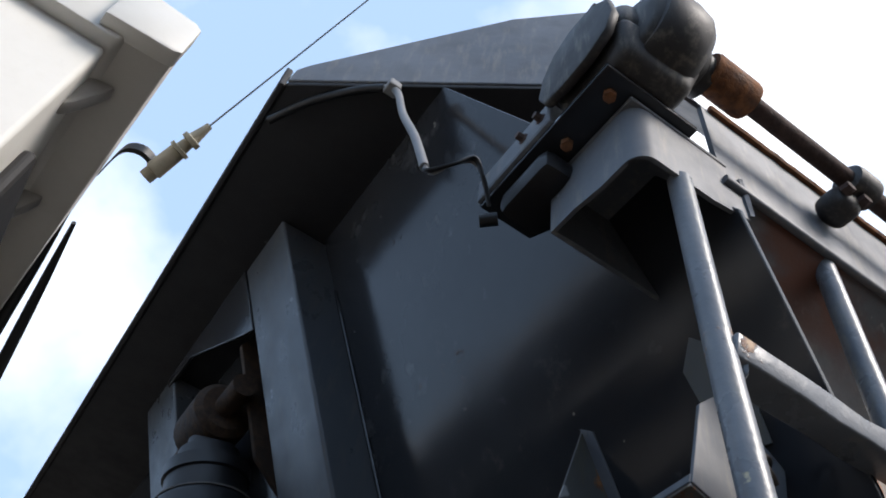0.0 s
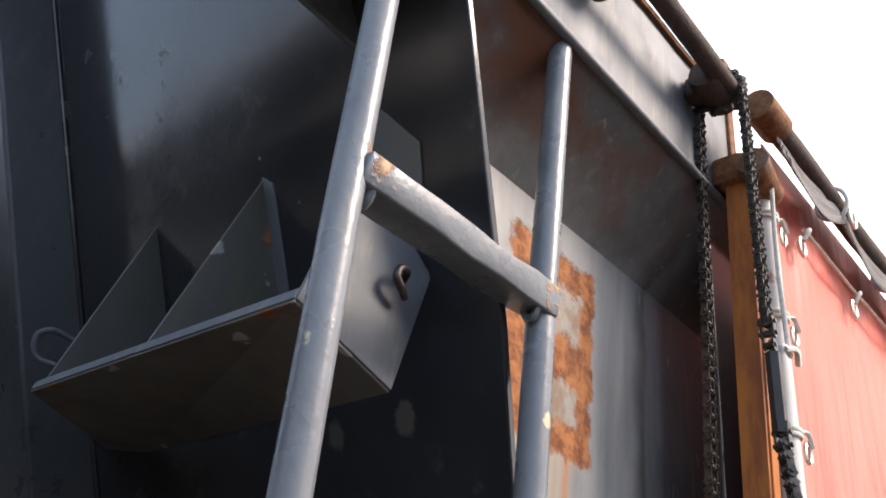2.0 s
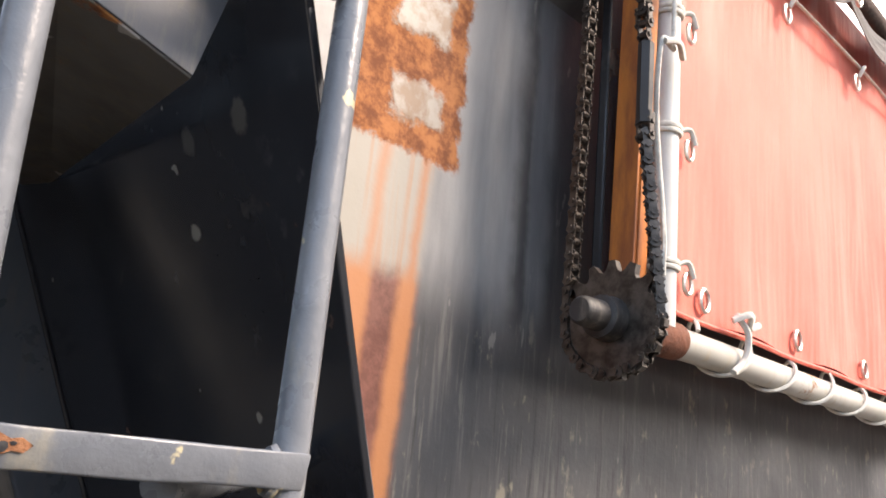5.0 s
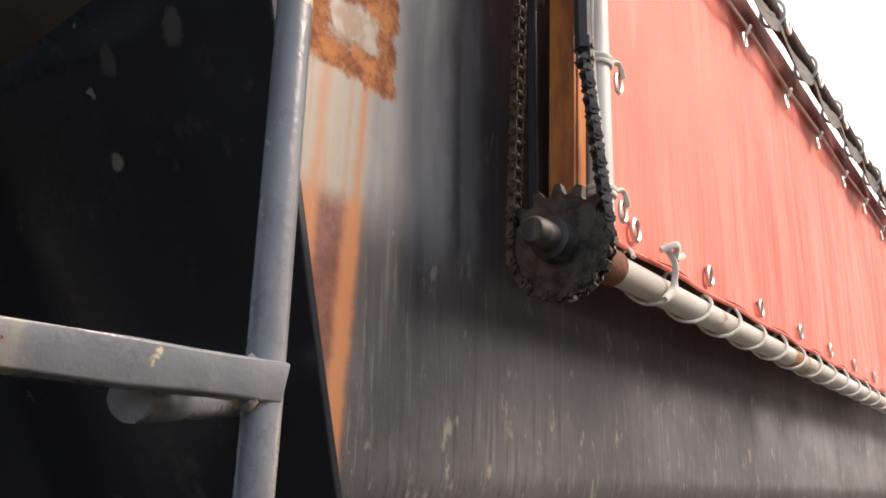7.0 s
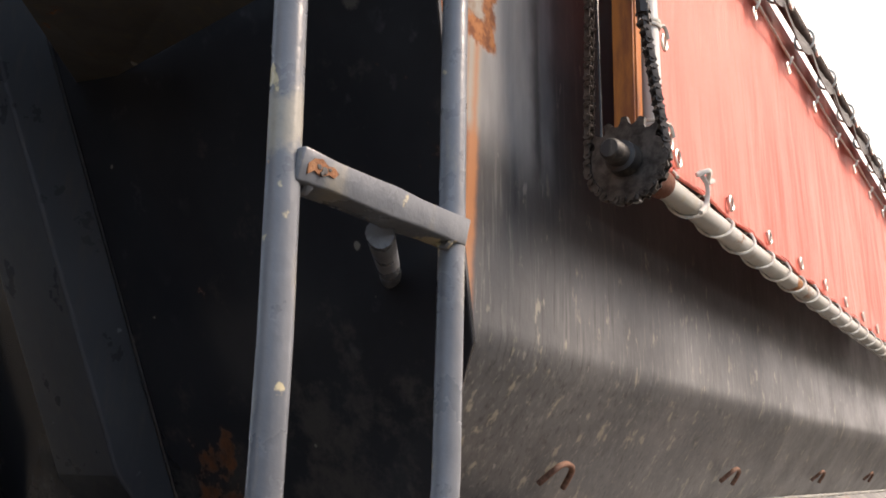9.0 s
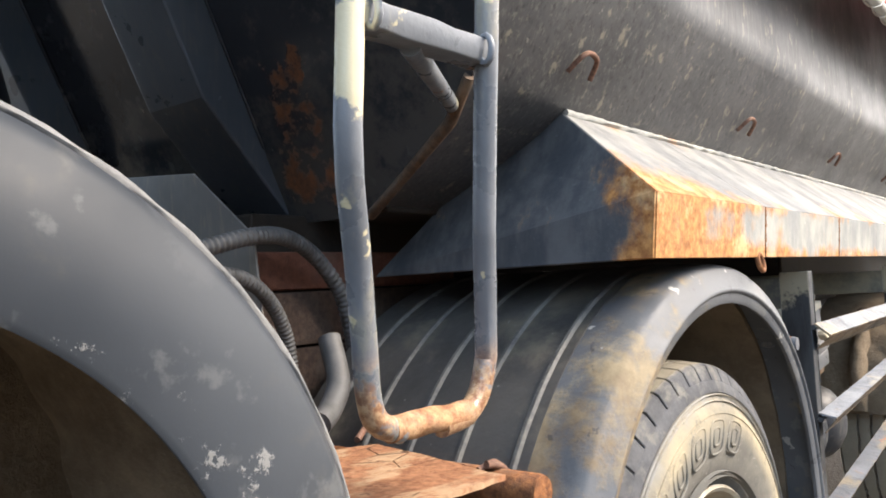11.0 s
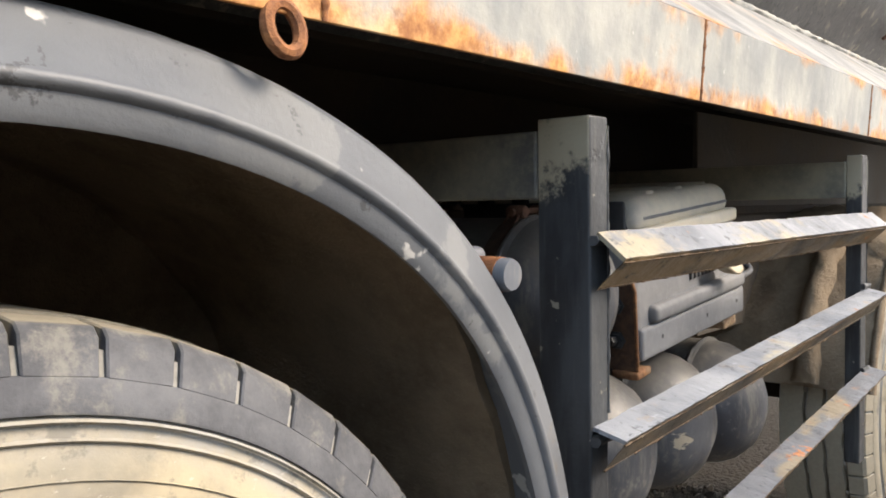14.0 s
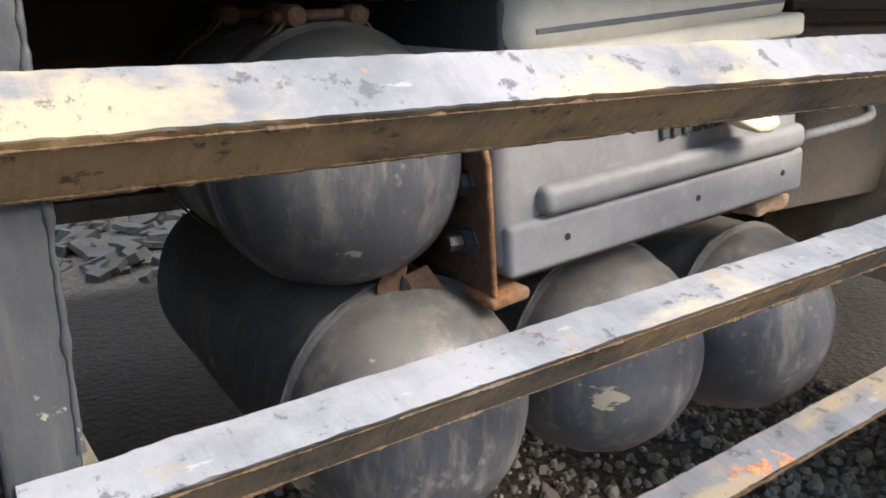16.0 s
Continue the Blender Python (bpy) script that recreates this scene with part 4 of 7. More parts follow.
    # box stiffeners of the headboard
    for y0, y1 in ((0.835, 1.025), (2 * MID - 1.025, 2 * MID - 0.835)):
        o = 0.115
        lo = [on_wall(y0, 1.44), on_wall(y1, 1.44), on_wall(y1, 1.69, o), on_wall(y0, 1.69, o)]
        bm = bmesh.new()
        ringa = [on_wall(y0, 1.44), on_wall(y0, 1.69, o), on_wall(y0, 3.288, o), on_wall(y0, 3.288)]
        ringb = [on_wall(y1, 1.44), on_wall(y1, 1.69, o), on_wall(y1, 3.288, o), on_wall(y1, 3.288)]
        add_hull(bm, ringa, ringb)
        part("stiffener", softened(bm, 0.006, 3), M_STIFF, body, "blue-grey box stiffener with a tapered foot")
        part("weld_bead", tube([on_wall(y0 - 0.004, 1.6 + 0.06 * i, 0.008) + Vector((0, 0.004 * noise.noise(Vector((i, 0, 0))), 0)) for i in range(27)], 0.0035, 6), M_HEAD, body)


M_BROWNEDGE = heavy_rust("brown_edge", (0.050, 0.030, 0.020), (0.14, 0.085, 0.05), (0.16, 0.13, 0.10), 0.5)
dump_body()


# ---- skirt along the body ----
def body_skirt():
    sk = thing("body_skirt", "grey sheet steel skirt with orange rust along its edge", "skirt", (0.55, 0.04, 1.31))
    yo, zt, zb, yi, zi = 0.042, 1.430, 1.315, 0.328, 1.655
    seams = [0.525, 1.132, 1.845, 2.75, 3.6, REAR]
    for i, (x0, x1) in enumerate(zip(seams, seams[1:])):
        xi0 = 0.684 if i == 0 else x0
        e = 0.0015
        pts = [(x0 + e, yo, zt), (x1 - e, yo, zt), (x1 - e, yi, zi), (xi0 + e, yi, zi)]
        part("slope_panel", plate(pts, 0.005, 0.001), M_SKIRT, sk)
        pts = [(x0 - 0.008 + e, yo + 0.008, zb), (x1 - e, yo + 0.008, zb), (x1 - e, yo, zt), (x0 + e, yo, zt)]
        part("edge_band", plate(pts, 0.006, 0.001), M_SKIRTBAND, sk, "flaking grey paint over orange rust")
    part("end_plate", plate([(0.517, 0.05, 1.315), (0.525, yo, zt), (0.684, yi, zi), (0.66, 0.50, 1.55), (0.54, 0.72, 1.315)], 0.006, 0.001), M_SKIRTEND, sk, "blue-grey end plate in a shaded tone, rusty along its edge")
    for x in seams[1:4]:
        part("seam_weld", tube([(x, yo + 0.008 - 0.008 * u - 0.0015, zb + (zt - zb) * u) for u in np.linspace(0, 1, 40)], [0.0045 * (0.7 + 0.8 * abs(noise.noise(Vector((i * 0.9, x, 3))))) for i in range(40)], 6), M_RUST, sk, "rusty welded seam", 60)
    # weld lip along the top
    part("weld_bead", tube([(0.665 + 0.02 * i, 0.287 + 0.003 * noise.noise(Vector((i * 0.5, 3, 0))), 1.629 + 0.003 * noise.noise(Vector((i * 0.7, 0, 0)))) for i in range(246)], 0.0085, 6, wobble=0.25), M_SKIRTBAND, sk, "pale welded top edge", 60)
    c = Vector((1.090, 0.046, 1.303))
    part("ring", tube([c + Vector((0.0155 * math.cos(a), 0.004 * math.sin(a), 0.019 * math.sin(a))) for a in np.linspace(0, 2 * math.pi, 24, endpoint=False)], 0.006, 8, closed=True), M_RUST, sk, "small rusty iron tie ring")


body_skirt()


M_RUSTB = heavy_rust("flaking_rust", (0.22, 0.09, 0.045), (0.50, 0.29, 0.15), (0.52, 0.42, 0.28), 0.8)


def lumpy(bm, size):
    """Cuts a bar along its length and gives it the lumps of old paint and weld."""
    for _ in range(2):
        long = [e for e in bm.edges if e.calc_length() > 0.05]
        if long:
            bmesh.ops.subdivide_edges(bm, edges=long, cuts=5)
    for v in bm.verts:
        v.co += size * Vector((0, noise.noise(v.co * 40), noise.noise(v.co * 40 + Vector((9, 0, 0)))))
    return bm


# ---- ladder ----
def ladder():
    la = thing("access_ladder", "grey painted welded steel pipe ladder with chipped rungs", "ladder", (-0.15, 0.03, 1.14))
    r = 0.0150
    left = [(-0.264, 0.010, 2.70), (-0.258, 0.012, 2.36), (-0.252, 0.013, 2.17), (-0.243, 0.016, 1.97), (-0.236, 0.019, 1.81), (-0.231, 0.025, 1.60), (-0.236, 0.029, 1.50), (-0.236, 0.034, 1.45), (-0.220, 0.050, 1.395), (-0.185, 0.078, 1.320), (-0.158, 0.100, 1.226)]
    bend = curve([(-0.158, 0.100, 1.226), (-0.151, 0.104, 1.165), (-0.136, 0.105, 1.134), (-0.100, 0.104, 1.119)], 6)[1:]
    bend2 = curve([(-0.030, 0.101, 1.114), (0.022, 0.100, 1.121), (0.054, 0.099, 1.146), (0.070, 0.097, 1.190)], 6)
    right = [(0.052, 0.080, 1.283), (0.028, 0.060, 1.354), (0.008, 0.036, 1.480), (0.002, 0.023, 1.580), (0.008, 0.018, 1.70), (0.009, 0.016, 1.95), (0.007, 0.014, 2.40), (0.016, 0.014, 2.765)]
    part("rail", tube(left + bend, r, 18, wobble=0.03), M_LADDER, la, smooth=40)
    part("rail", tube(bend2 + right, r, 18, wobble=0.03), M_LADDER, la, smooth=40)
    part("bottom_rung", tube([Vector((-0.118, 0.1045, 1.1235)).lerp(Vector((0.026, 0.100, 1.123)), i / 18) for i in range(19)], r * 1.07, 18, wobble=0.16), M_RUSTB, la, "rust-flaked bottom pipe", 40)
    for z, x in ((2.384, -0.258), (1.946, -0.242), (1.552, -0.234), (2.384, 0.007), (1.946, 0.009), (1.552, 0.003)):
        part("weld_bead", tube([(x + 0.019 * (1 if x < -0.1 else -1), 0.012 + 0.009 * math.cos(a), z + 0.014 + 0.017 * math.sin(a)) for a in np.linspace(0, 6.28, 12)], 0.0045, 6, wobble=0.4), M_LADDER, la, smooth=60)
    for zb, y, xa, xb in ((2.391, -0.010, -0.256, 0.013), (1.948, -0.008, -0.242, 0.0145), (1.552, 0.010, -0.231, 0.006)):
        bm = box((xa, y + 0.004, zb), (xb, y + 0.040, zb + 0.028), 0.0022)
        for v in bm.verts:
            v.co.y -= 0.20 * (v.co.z - zb - 0.014)
        part("rung", lumpy(bm, 0.0032), M_LADDER, la, smooth=50)
        if not 1.7 < zb < 2.2:
            continue
        flake = [(-0.233, 0.006), (-0.226, 0.011), (-0.217, 0.008), (-0.208, 0.012), (-0.201, 0.011), (-0.196, 0.016), (-0.203, 0.020), (-0.210, 0.019), (-0.219, 0.023), (-0.228, 0.021), (-0.234, 0.015)]
        part("rust_crust", plate([(x, y + 0.0042 - 0.2 * (dz - 0.014), zb + dz) for x, dz in flake], 0.003), M_RUSTP, la, "orange rusted weld")
        for hx, hz, hr in ((-0.221, 0.016, 0.0030), (-0.214, 0.014, 0.0036), (-0.208, 0.017, 0.0024), (-0.217, 0.010, 0.0022)):
            part("rust_hole", turned([(0.0, -0.0006), (hr, -0.0004), (hr * 1.1, 0.002)], (hx, y + 0.0025, zb + hz), "y", 7), M_BLACK, la)
    part("strut", tube([(-0.088, 0.036, 1.942), on_wall(0.226, 1.968)], 0.0150, 14, wobble=0.12), M_LADDER, la, "rust-stained stub welded to the front plate", 40)
    part("strut", tube([(-0.125, 0.040, 1.556), on_wall(0.327, 1.603)], 0.0135, 12), M_LADDER, la, smooth=40)


ladder()


M_BROWN = heavy_rust("brown_grime", (0.045, 0.028, 0.020), (0.095, 0.062, 0.046), (0.12, 0.095, 0.075), 0.5)


# ---- wheels ----
def wheel(x, label, front=True, yout=0.105):
    R, w, CZ = 0.555, 0.29, 0.54
    wh = thing("wheel", label, "wheel", (x, yout + w / 2, 0.0), "truck wheels")
    c = (x, yout, CZ)
    tyre_mat = M_TYRE if front else M_TYREREAR
    prof = [(0.286, 0.045), (0.296, 0.025), (0.312, 0.016), (0.348, 0.004), (0.393, -0.004), (0.432, -0.006), (0.461, -0.002), (0.469, 0.004), (0.493, 0.008), (0.519, 0.016), (0.540, 0.026)]
    tyre = part("tyre", turned(prof + [(0.540, 0.03), (0.540, w - 0.03)] + [(r, w - o) for r, o in prof[::-1]], c, "y", 96), tyre_mat, wh, "dusty black rubber with a worn tread", 35)
    part("shoulder", turned([(0.494, 0.012), (0.4955, 0.0045), (0.498, 0.0042), (0.519, 0.0115), (0.521, 0.0135), (0.521, 0.045)], c, "y", 120), M_TREAD, tyre, "dark worn shoulder", 60)
    # tread: shoulder lugs parted by short slots, then running ribs with narrow grooves
    n = 54
    for k in range(n):
        a0, a1 = 2 * math.pi * (k + 0.045) / n, 2 * math.pi * (k + 0.955) / n
        bm = bmesh.new()
        pts = []
        for a in (a0, a1):
            for r, o in ((0.520, 0.012), (R - 0.006, 0.0245), (R + 0.001, 0.034), (R + 0.005, 0.074), (0.537, 0.076), (0.519, 0.045)):
                pts.append(Vector((x + r * math.sin(a), yout + o, CZ + r * math.cos(a))))
        add_hull(bm, pts[:6], pts[6:])
        part("lug", softened(bm, 0.0016, 1), M_TREAD, tyre)
    for o0, o1 in ((0.083, 0.128), (0.137, 0.182), (0.191, 0.26)):
        bm = turned([(0.537, o0), (R + 0.006, o0 + 0.002), (R + 0.007, o1 - 0.002), (0.537, o1)], c, "y", 160)
        for v in bm.verts:
            a = math.atan2(v.co.x - x, v.co.z - CZ)
            v.co.y += 0.0025 * math.sin(40 * a)
        part("tread_rib", bm, M_TREAD, tyre)
    bm = bmesh.new()                             # stones and stubs caught in the grooves
    rng = random.Random(9)
    for g in (0.0795, 0.1325, 0.1865):
        for k in range(70):
            if rng.random() < 0.55:
                a = 2 * math.pi * (k + rng.uniform(-0.1, 0.1)) / 70
                h, d = rng.uniform(0.004, 0.011), rng.uniform(0.003, 0.012)
                m = Matrix.Translation((x, yout + g, CZ)) @ Matrix.Rotation(a, 4, "Y")
                box((-d, -0.0035, 0.537), (d, 0.0035, 0.548 + h), 0.0, bm, m)
    part("groove_grit", bm, tyre_mat, tyre, "dry grit caught in the tread grooves")["kind"] = "stuff"
    # raised maker's mark on the sidewall, as plain slanted hollow blocks
    for k, wide in enumerate((5.6, 4.6, 4.6, 5.0, 5.4, 5.4, 5.0)):
        a = radians(-70 + k * 14.6)
        for q0, q1, hw in ((0.372, 0.440, wide), (0.388, 0.424, wide * 0.42)):
            ring = []
            for t in np.linspace(0, 2 * math.pi, 20, endpoint=False):
                cx, cy = math.cos(t), math.sin(t)
                r = (q0 + q1) / 2 + (q1 - q0) / 2 * (abs(cx) ** 0.55) * (1 if cx > 0 else -1)
                ring.append((r, a + radians(hw) * (abs(cy) ** 0.55) * (1 if cy > 0 else -1) + 0.55 * (r - 0.406)))
            part("raised_mark", tube([(x + r * math.sin(t), yout - 0.0048, CZ + r * math.cos(t)) for r, t in ring], 0.0026, 6, closed=True), tyre_mat, tyre)
    for r in (0.322, 0.332, 0.452, 0.478, 0.491):
        part("sidewall_ring", turned([(r - 0.002, 0.004), (r, -0.0052 if r < 0.46 else 0.001), (r + 0.002, 0.004)], c, "y", 120), tyre_mat, tyre, smooth=60)
    rim = part("rim", turned([(0.300, 0.030), (0.304, 0.012), (0.298, 0.006), (0.290, 0.012), (0.284, 0.040), (0.262, 0.075), (0.250, 0.115), (0.242, 0.118), (0.225, 0.085), (0.19, 0.060), (0.150, 0.052), (0.118, 0.052), (0.112, 0.060), (0.112, 0.16), (0.29, 0.2)], c, "y", 64), M_RIM, wh, "dusty cream painted steel rim", 35)
    for k in range(10):
        a = 2 * math.pi * k / 10
        hx, hz = x + 0.222 * math.sin(a), CZ + 0.222 * math.cos(a)
        part("hand_hole", turned([(0.0, 0.066), (0.023, 0.066), (0.024, 0.069), (0.0, 0.0705)], (hx, yout, hz), "y", 16), M_BLACK, rim)
        a += radians(26.3)
        nx, nz = x + 0.1675 * math.sin(a), CZ + 0.1675 * math.cos(a)
        part("wheel_nut", turned([(0.0, 0.004), (0.012, 0.004), (0.014, 0.008), (0.014, 0.016), (0.019, 0.018), (0.0195, 0.048), (0.025, 0.052), (0.026, 0.058)], (nx, yout, nz), "y", 6), M_RIM, rim)
    part("hub", turned([(0.0, 0.02), (0.055, 0.022), (0.075, 0.035), (0.085, 0.06), (0.112, 0.07), (0.115, 0.2)], c, "y", 32), M_BROWN, wh, "brown rusty hub", 35)
    return wh


wheel(0.852, "dusty front axle truck wheel with a cream steel rim", yout=0.098)
wheel(3.75, "muddy rear truck wheel under the body", False, 0.13)


# ---- mudguards ----
def swept(ring, cx, cz, a0, a1, n=64, tuck=0.0, lump=0.0):
    """A closed section (radius, y) swept round an axle."""
    bm = bmesh.new()
    cols = []
    for i in range(n + 1):
        a = radians(a0 + (a1 - a0) * i / n)
        pull = -tuck * max(0.0, math.sin(a)) ** 4
        cols.append([bm.verts.new((cx + (r + lump * noise.noise(Vector((a * 9, yy * 14, r)))) * math.sin(a) + pull, yy, cz + (r + lump * noise.noise(Vector((a * 9, yy * 14, r)))) * math.cos(a))) for r, yy in ring])
    for p, q in zip(cols, cols[1:]):
        for k in range(len(ring)):
            j = (k + 1) % len(ring)
            bm.faces.new((p[k], p[j], q[j], q[k]))
    bm.faces.new(cols[0])
    bm.faces.new(cols[-1][::-1])
    return bm


def mudguard(cx, cz, r_in, a0, a1, y0, y1, label, lip, mats, ridges, groove=True, tuck=0.0):
    g = thing("mudguard", label, "mudguard", (cx, y0, cz))
    ro = r_in + lip + 0.030
    face = [(r_in, y0 + 0.012), (r_in - 0.002, y0 + 0.004), (r_in + 0.004, y0)]
    shoulder = [(r_in + lip, y0 + 0.004), (r_in + lip + 0.016, y0 + 0.016), (r_in + lip + 0.026, y0 + 0.036)]
    if groove:
        shoulder = [(r_in + lip + 0.014, y0 + 0.012), (r_in + lip + 0.023, y0 + 0.022), (r_in + lip + 0.028, y0 + 0.042)]
        face += [(r_in + 0.019, y0 - 0.001), (r_in + 0.0225, y0 - 0.0065), (r_in + 0.0265, y0 - 0.0075), (r_in + 0.0305, y0 - 0.0055), (r_in + 0.034, y0 + 0.001)]
    face += shoulder + [(ro, y0 + 0.07), (ro, y0 + 0.12)]
    back = [(ro - 0.008, y0 + 0.12), (ro - 0.010, y0 + 0.06), (r_in + lip + 0.006, y0 + 0.022), (r_in + lip - 0.01, y0 + 0.012), (r_in + 0.012, y0 + 0.010)]
    part("outer_lip", swept(face + back, cx, cz, a0, a1, tuck=tuck), mats[1], g, "rounded dusty outer edge", 50)
    part("top_sheet", swept([(ro + 0.001, y0 + 0.118), (ro + 0.001, y1), (ro - 0.007, y1), (ro - 0.007, y0 + 0.118)], cx, cz, a0, a1, tuck=tuck), mats[0], g, smooth=50)
    depth = np.linspace(y0 + 0.10, y1 - 0.01, 14)
    lining = [(ro - 0.0085, yy) for yy in depth] + [(ro - 0.024, yy) for yy in depth[::-1]]
    part("inner_mud", swept(lining, cx, cz, a0 + 1, a1 - 1, 96, tuck, 0.011), M_INMUD, g, "brown dried mud lining", 50)
    part("rear_sheet", swept([(ro - 0.004, y1 - 0.008), (ro - 0.004, y1), (r_in * 0.55, y1), (r_in * 0.55, y1 - 0.008)], cx, cz, a0, a1, tuck=tuck), M_INMUD, g, "dirty inner wall of the arch", 50)
    for y in ridges:
        part("ridge", swept([(ro, y - 0.008), (ro + 0.006, y - 0.003), (ro + 0.006, y + 0.003), (ro, y + 0.008)], cx, cz, a0 + 1, a1 - 1, tuck=tuck), mats[2], g, smooth=50)
    if not groove:
        # pale bead along the rim: wear plus the sun's highlight as colour
        line = [(cx + (r_in + lip + 0.0215) * math.sin(radians(a)), y0 + 0.0245, cz + (r_in + lip + 0.0215) * math.cos(radians(a))) for a in np.linspace(a0, a1, 80)]
        part("rim_highlight", tube(line, 0.0045, 6, wobble=0.5), M_FENDERRIM, g, "pale worn outer rim with a painted highlight", 60)
    return g


M_FENDERRIM = dusty("rim_highlight", (0.07, 0.075, 0.08), (0.22, 0.217, 0.21), 0.8, 9.0, 0.55)
mudguard(0.885, 0.553, 0.669, -82, 90, 0.055, 0.72, "dusty grey plastic mudguard arched over the wheel", 0.055, (M_FENDER, M_FENDERLIP, M_FENDERRIDGE), (0.20, 0.31, 0.42, 0.53, 0.64), tuck=0.075)
mudguard(-0.755, 0.915, 0.405, -60, 112, 0.045, 0.62, "dusty dark grey mudguard behind the cab", 0.125, (M_FENDER1, M_FENDER1, M_FENDER1), (), False)


# ---- side guard ----
def angle_bar(x0, x1, y, z0, z1, parent, mat, up, low):
    """An angle iron, its edge pointing outwards, open towards the truck. up, low: the inner edges of its flanges, seen from the outer edge."""
    bar = None
    (uy, uz), (ly, lz) = up, low
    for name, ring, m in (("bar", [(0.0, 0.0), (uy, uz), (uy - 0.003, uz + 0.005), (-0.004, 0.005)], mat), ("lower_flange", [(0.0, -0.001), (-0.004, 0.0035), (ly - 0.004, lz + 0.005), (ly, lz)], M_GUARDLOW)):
        bm = bmesh.new()
        n = 220
        cols = []
        for i in range(n + 1):
            x = x0 + (x1 - x0) * i / n
            z = z0 + (z1 - z0) * i / n
            cols.append([bm.verts.new((x, y + a + 0.0012 * noise.noise(Vector((x * 23, z0 * 7, k))) + 0.0009 * noise.noise(Vector((x * 90, z0 * 7, k))), z + b + 0.0012 * noise.noise(Vector((x * 23, z0 * 7, k + 9))) + 0.0009 * noise.noise(Vector((x * 90, z0 * 7, k + 9))))) for k, (a, b) in enumerate(ring)])
        for p, q in zip(cols, cols[1:]):
            for k in range(4):
                bm.faces.new((p[k], p[(k + 1) % 4], q[(k + 1) % 4], q[k]))
        bm.faces.new(cols[0])
        bm.faces.new(cols[-1][::-1])
        ob = part(name, bm, m, bar or parent, "brown dirty lower flange, darkened for shade" if bar else "")
        bar = bar or ob
    for dy, dz, rad in ((-0.0010, -0.0010, 0.0022), (ly - 0.0025, lz + 0.002, 0.0024), (uy - 0.002, uz + 0.0025, 0.0015)):
        line = [(x0 + (x1 - x0) * i / 700, y + dy, z0 + (z1 - z0) * i / 700 + dz) for i in range(701)]
        rads = [rad * (0.10 + 0.9 * abs(noise.noise(Vector((p[0] * 210, dz * 50, z0 * 3)))) + 1.3 * max(0.0, noise.noise(Vector((p[0] * 55, dz * 50, z0 * 3))))) for p in line]
        part("edge_crust", tube(line, rads, 5), M_CRUST, bar, "crusted rusty edge")
    return bar


M_CRUST = heavy_rust("edge_rust", (0.040, 0.026, 0.016), (0.11, 0.068, 0.036), (0.10, 0.088, 0.070), 0.9)


def side_guard():
    g = thing("side_guard", "welded steel side guard with chipped grey angle bars", "side guard", (2.2, 0.07, 0.55))
    for x0, x1, deep in ((1.574, 1.618, 0.147), (2.80, 2.846, 0.105)):
        part("post", box((x0, 0.070, 0.54), (x1, deep, 1.277), 0.003), M_POST, g)
        part("edge_weld", tube([(x1 + 0.001 * noise.noise(Vector((i * 0.7, x0, 3))), 0.0705, 0.90 + 0.0062 * i) for i in range(60)], [0.0015 + 0.0035 * abs(noise.noise(Vector((i * 0.45, x0, 0)))) for i in range(60)], 6), M_POST, g, "lumpy weld along the post", 60)
        part("arm", box((x0 - 0.004, deep, 1.175), (x0 + 0.042, 0.86, 1.262), 0.003), M_ARM, g, "arm with pale yellow dust")
    for z0, z1, mat, up, low in ((1.097, 1.105, M_GUARD, (0.038, 0.031), (0.037, -0.036)), (0.874, 0.944, M_GUARDBLUE, (0.045, 0.010), (0.030, -0.040)), (0.632, 0.755, M_GUARDRUST, (0.045, 0.010), (0.030, -0.040))):
        angle_bar(1.579, 2.852, 0.027, z0, z1, g, mat, up, low)
    for x in (1.574, 2.80):
        for z in ((1.126, 0.876) if x < 2 else (1.13, 0.97, 0.77)):
            part("weld_bead", tube([(x + 0.008 * i, 0.066 + 0.003 * noise.noise(Vector((i, z, x))), z - 0.004) for i in range(7)], 0.007, 6, wobble=0.4), M_POST, g, smooth=60)


M_ARM = dusty("dusty_arm", (0.075, 0.075, 0.072), (0.33, 0.295, 0.205), 0.75, 4.5, 0.6, 0.3)
side_guard()


M_WIRE = heavy_rust("brown_wire", (0.10, 0.05, 0.035), (0.24, 0.13, 0.09), (0.22, 0.16, 0.13), 0.5)


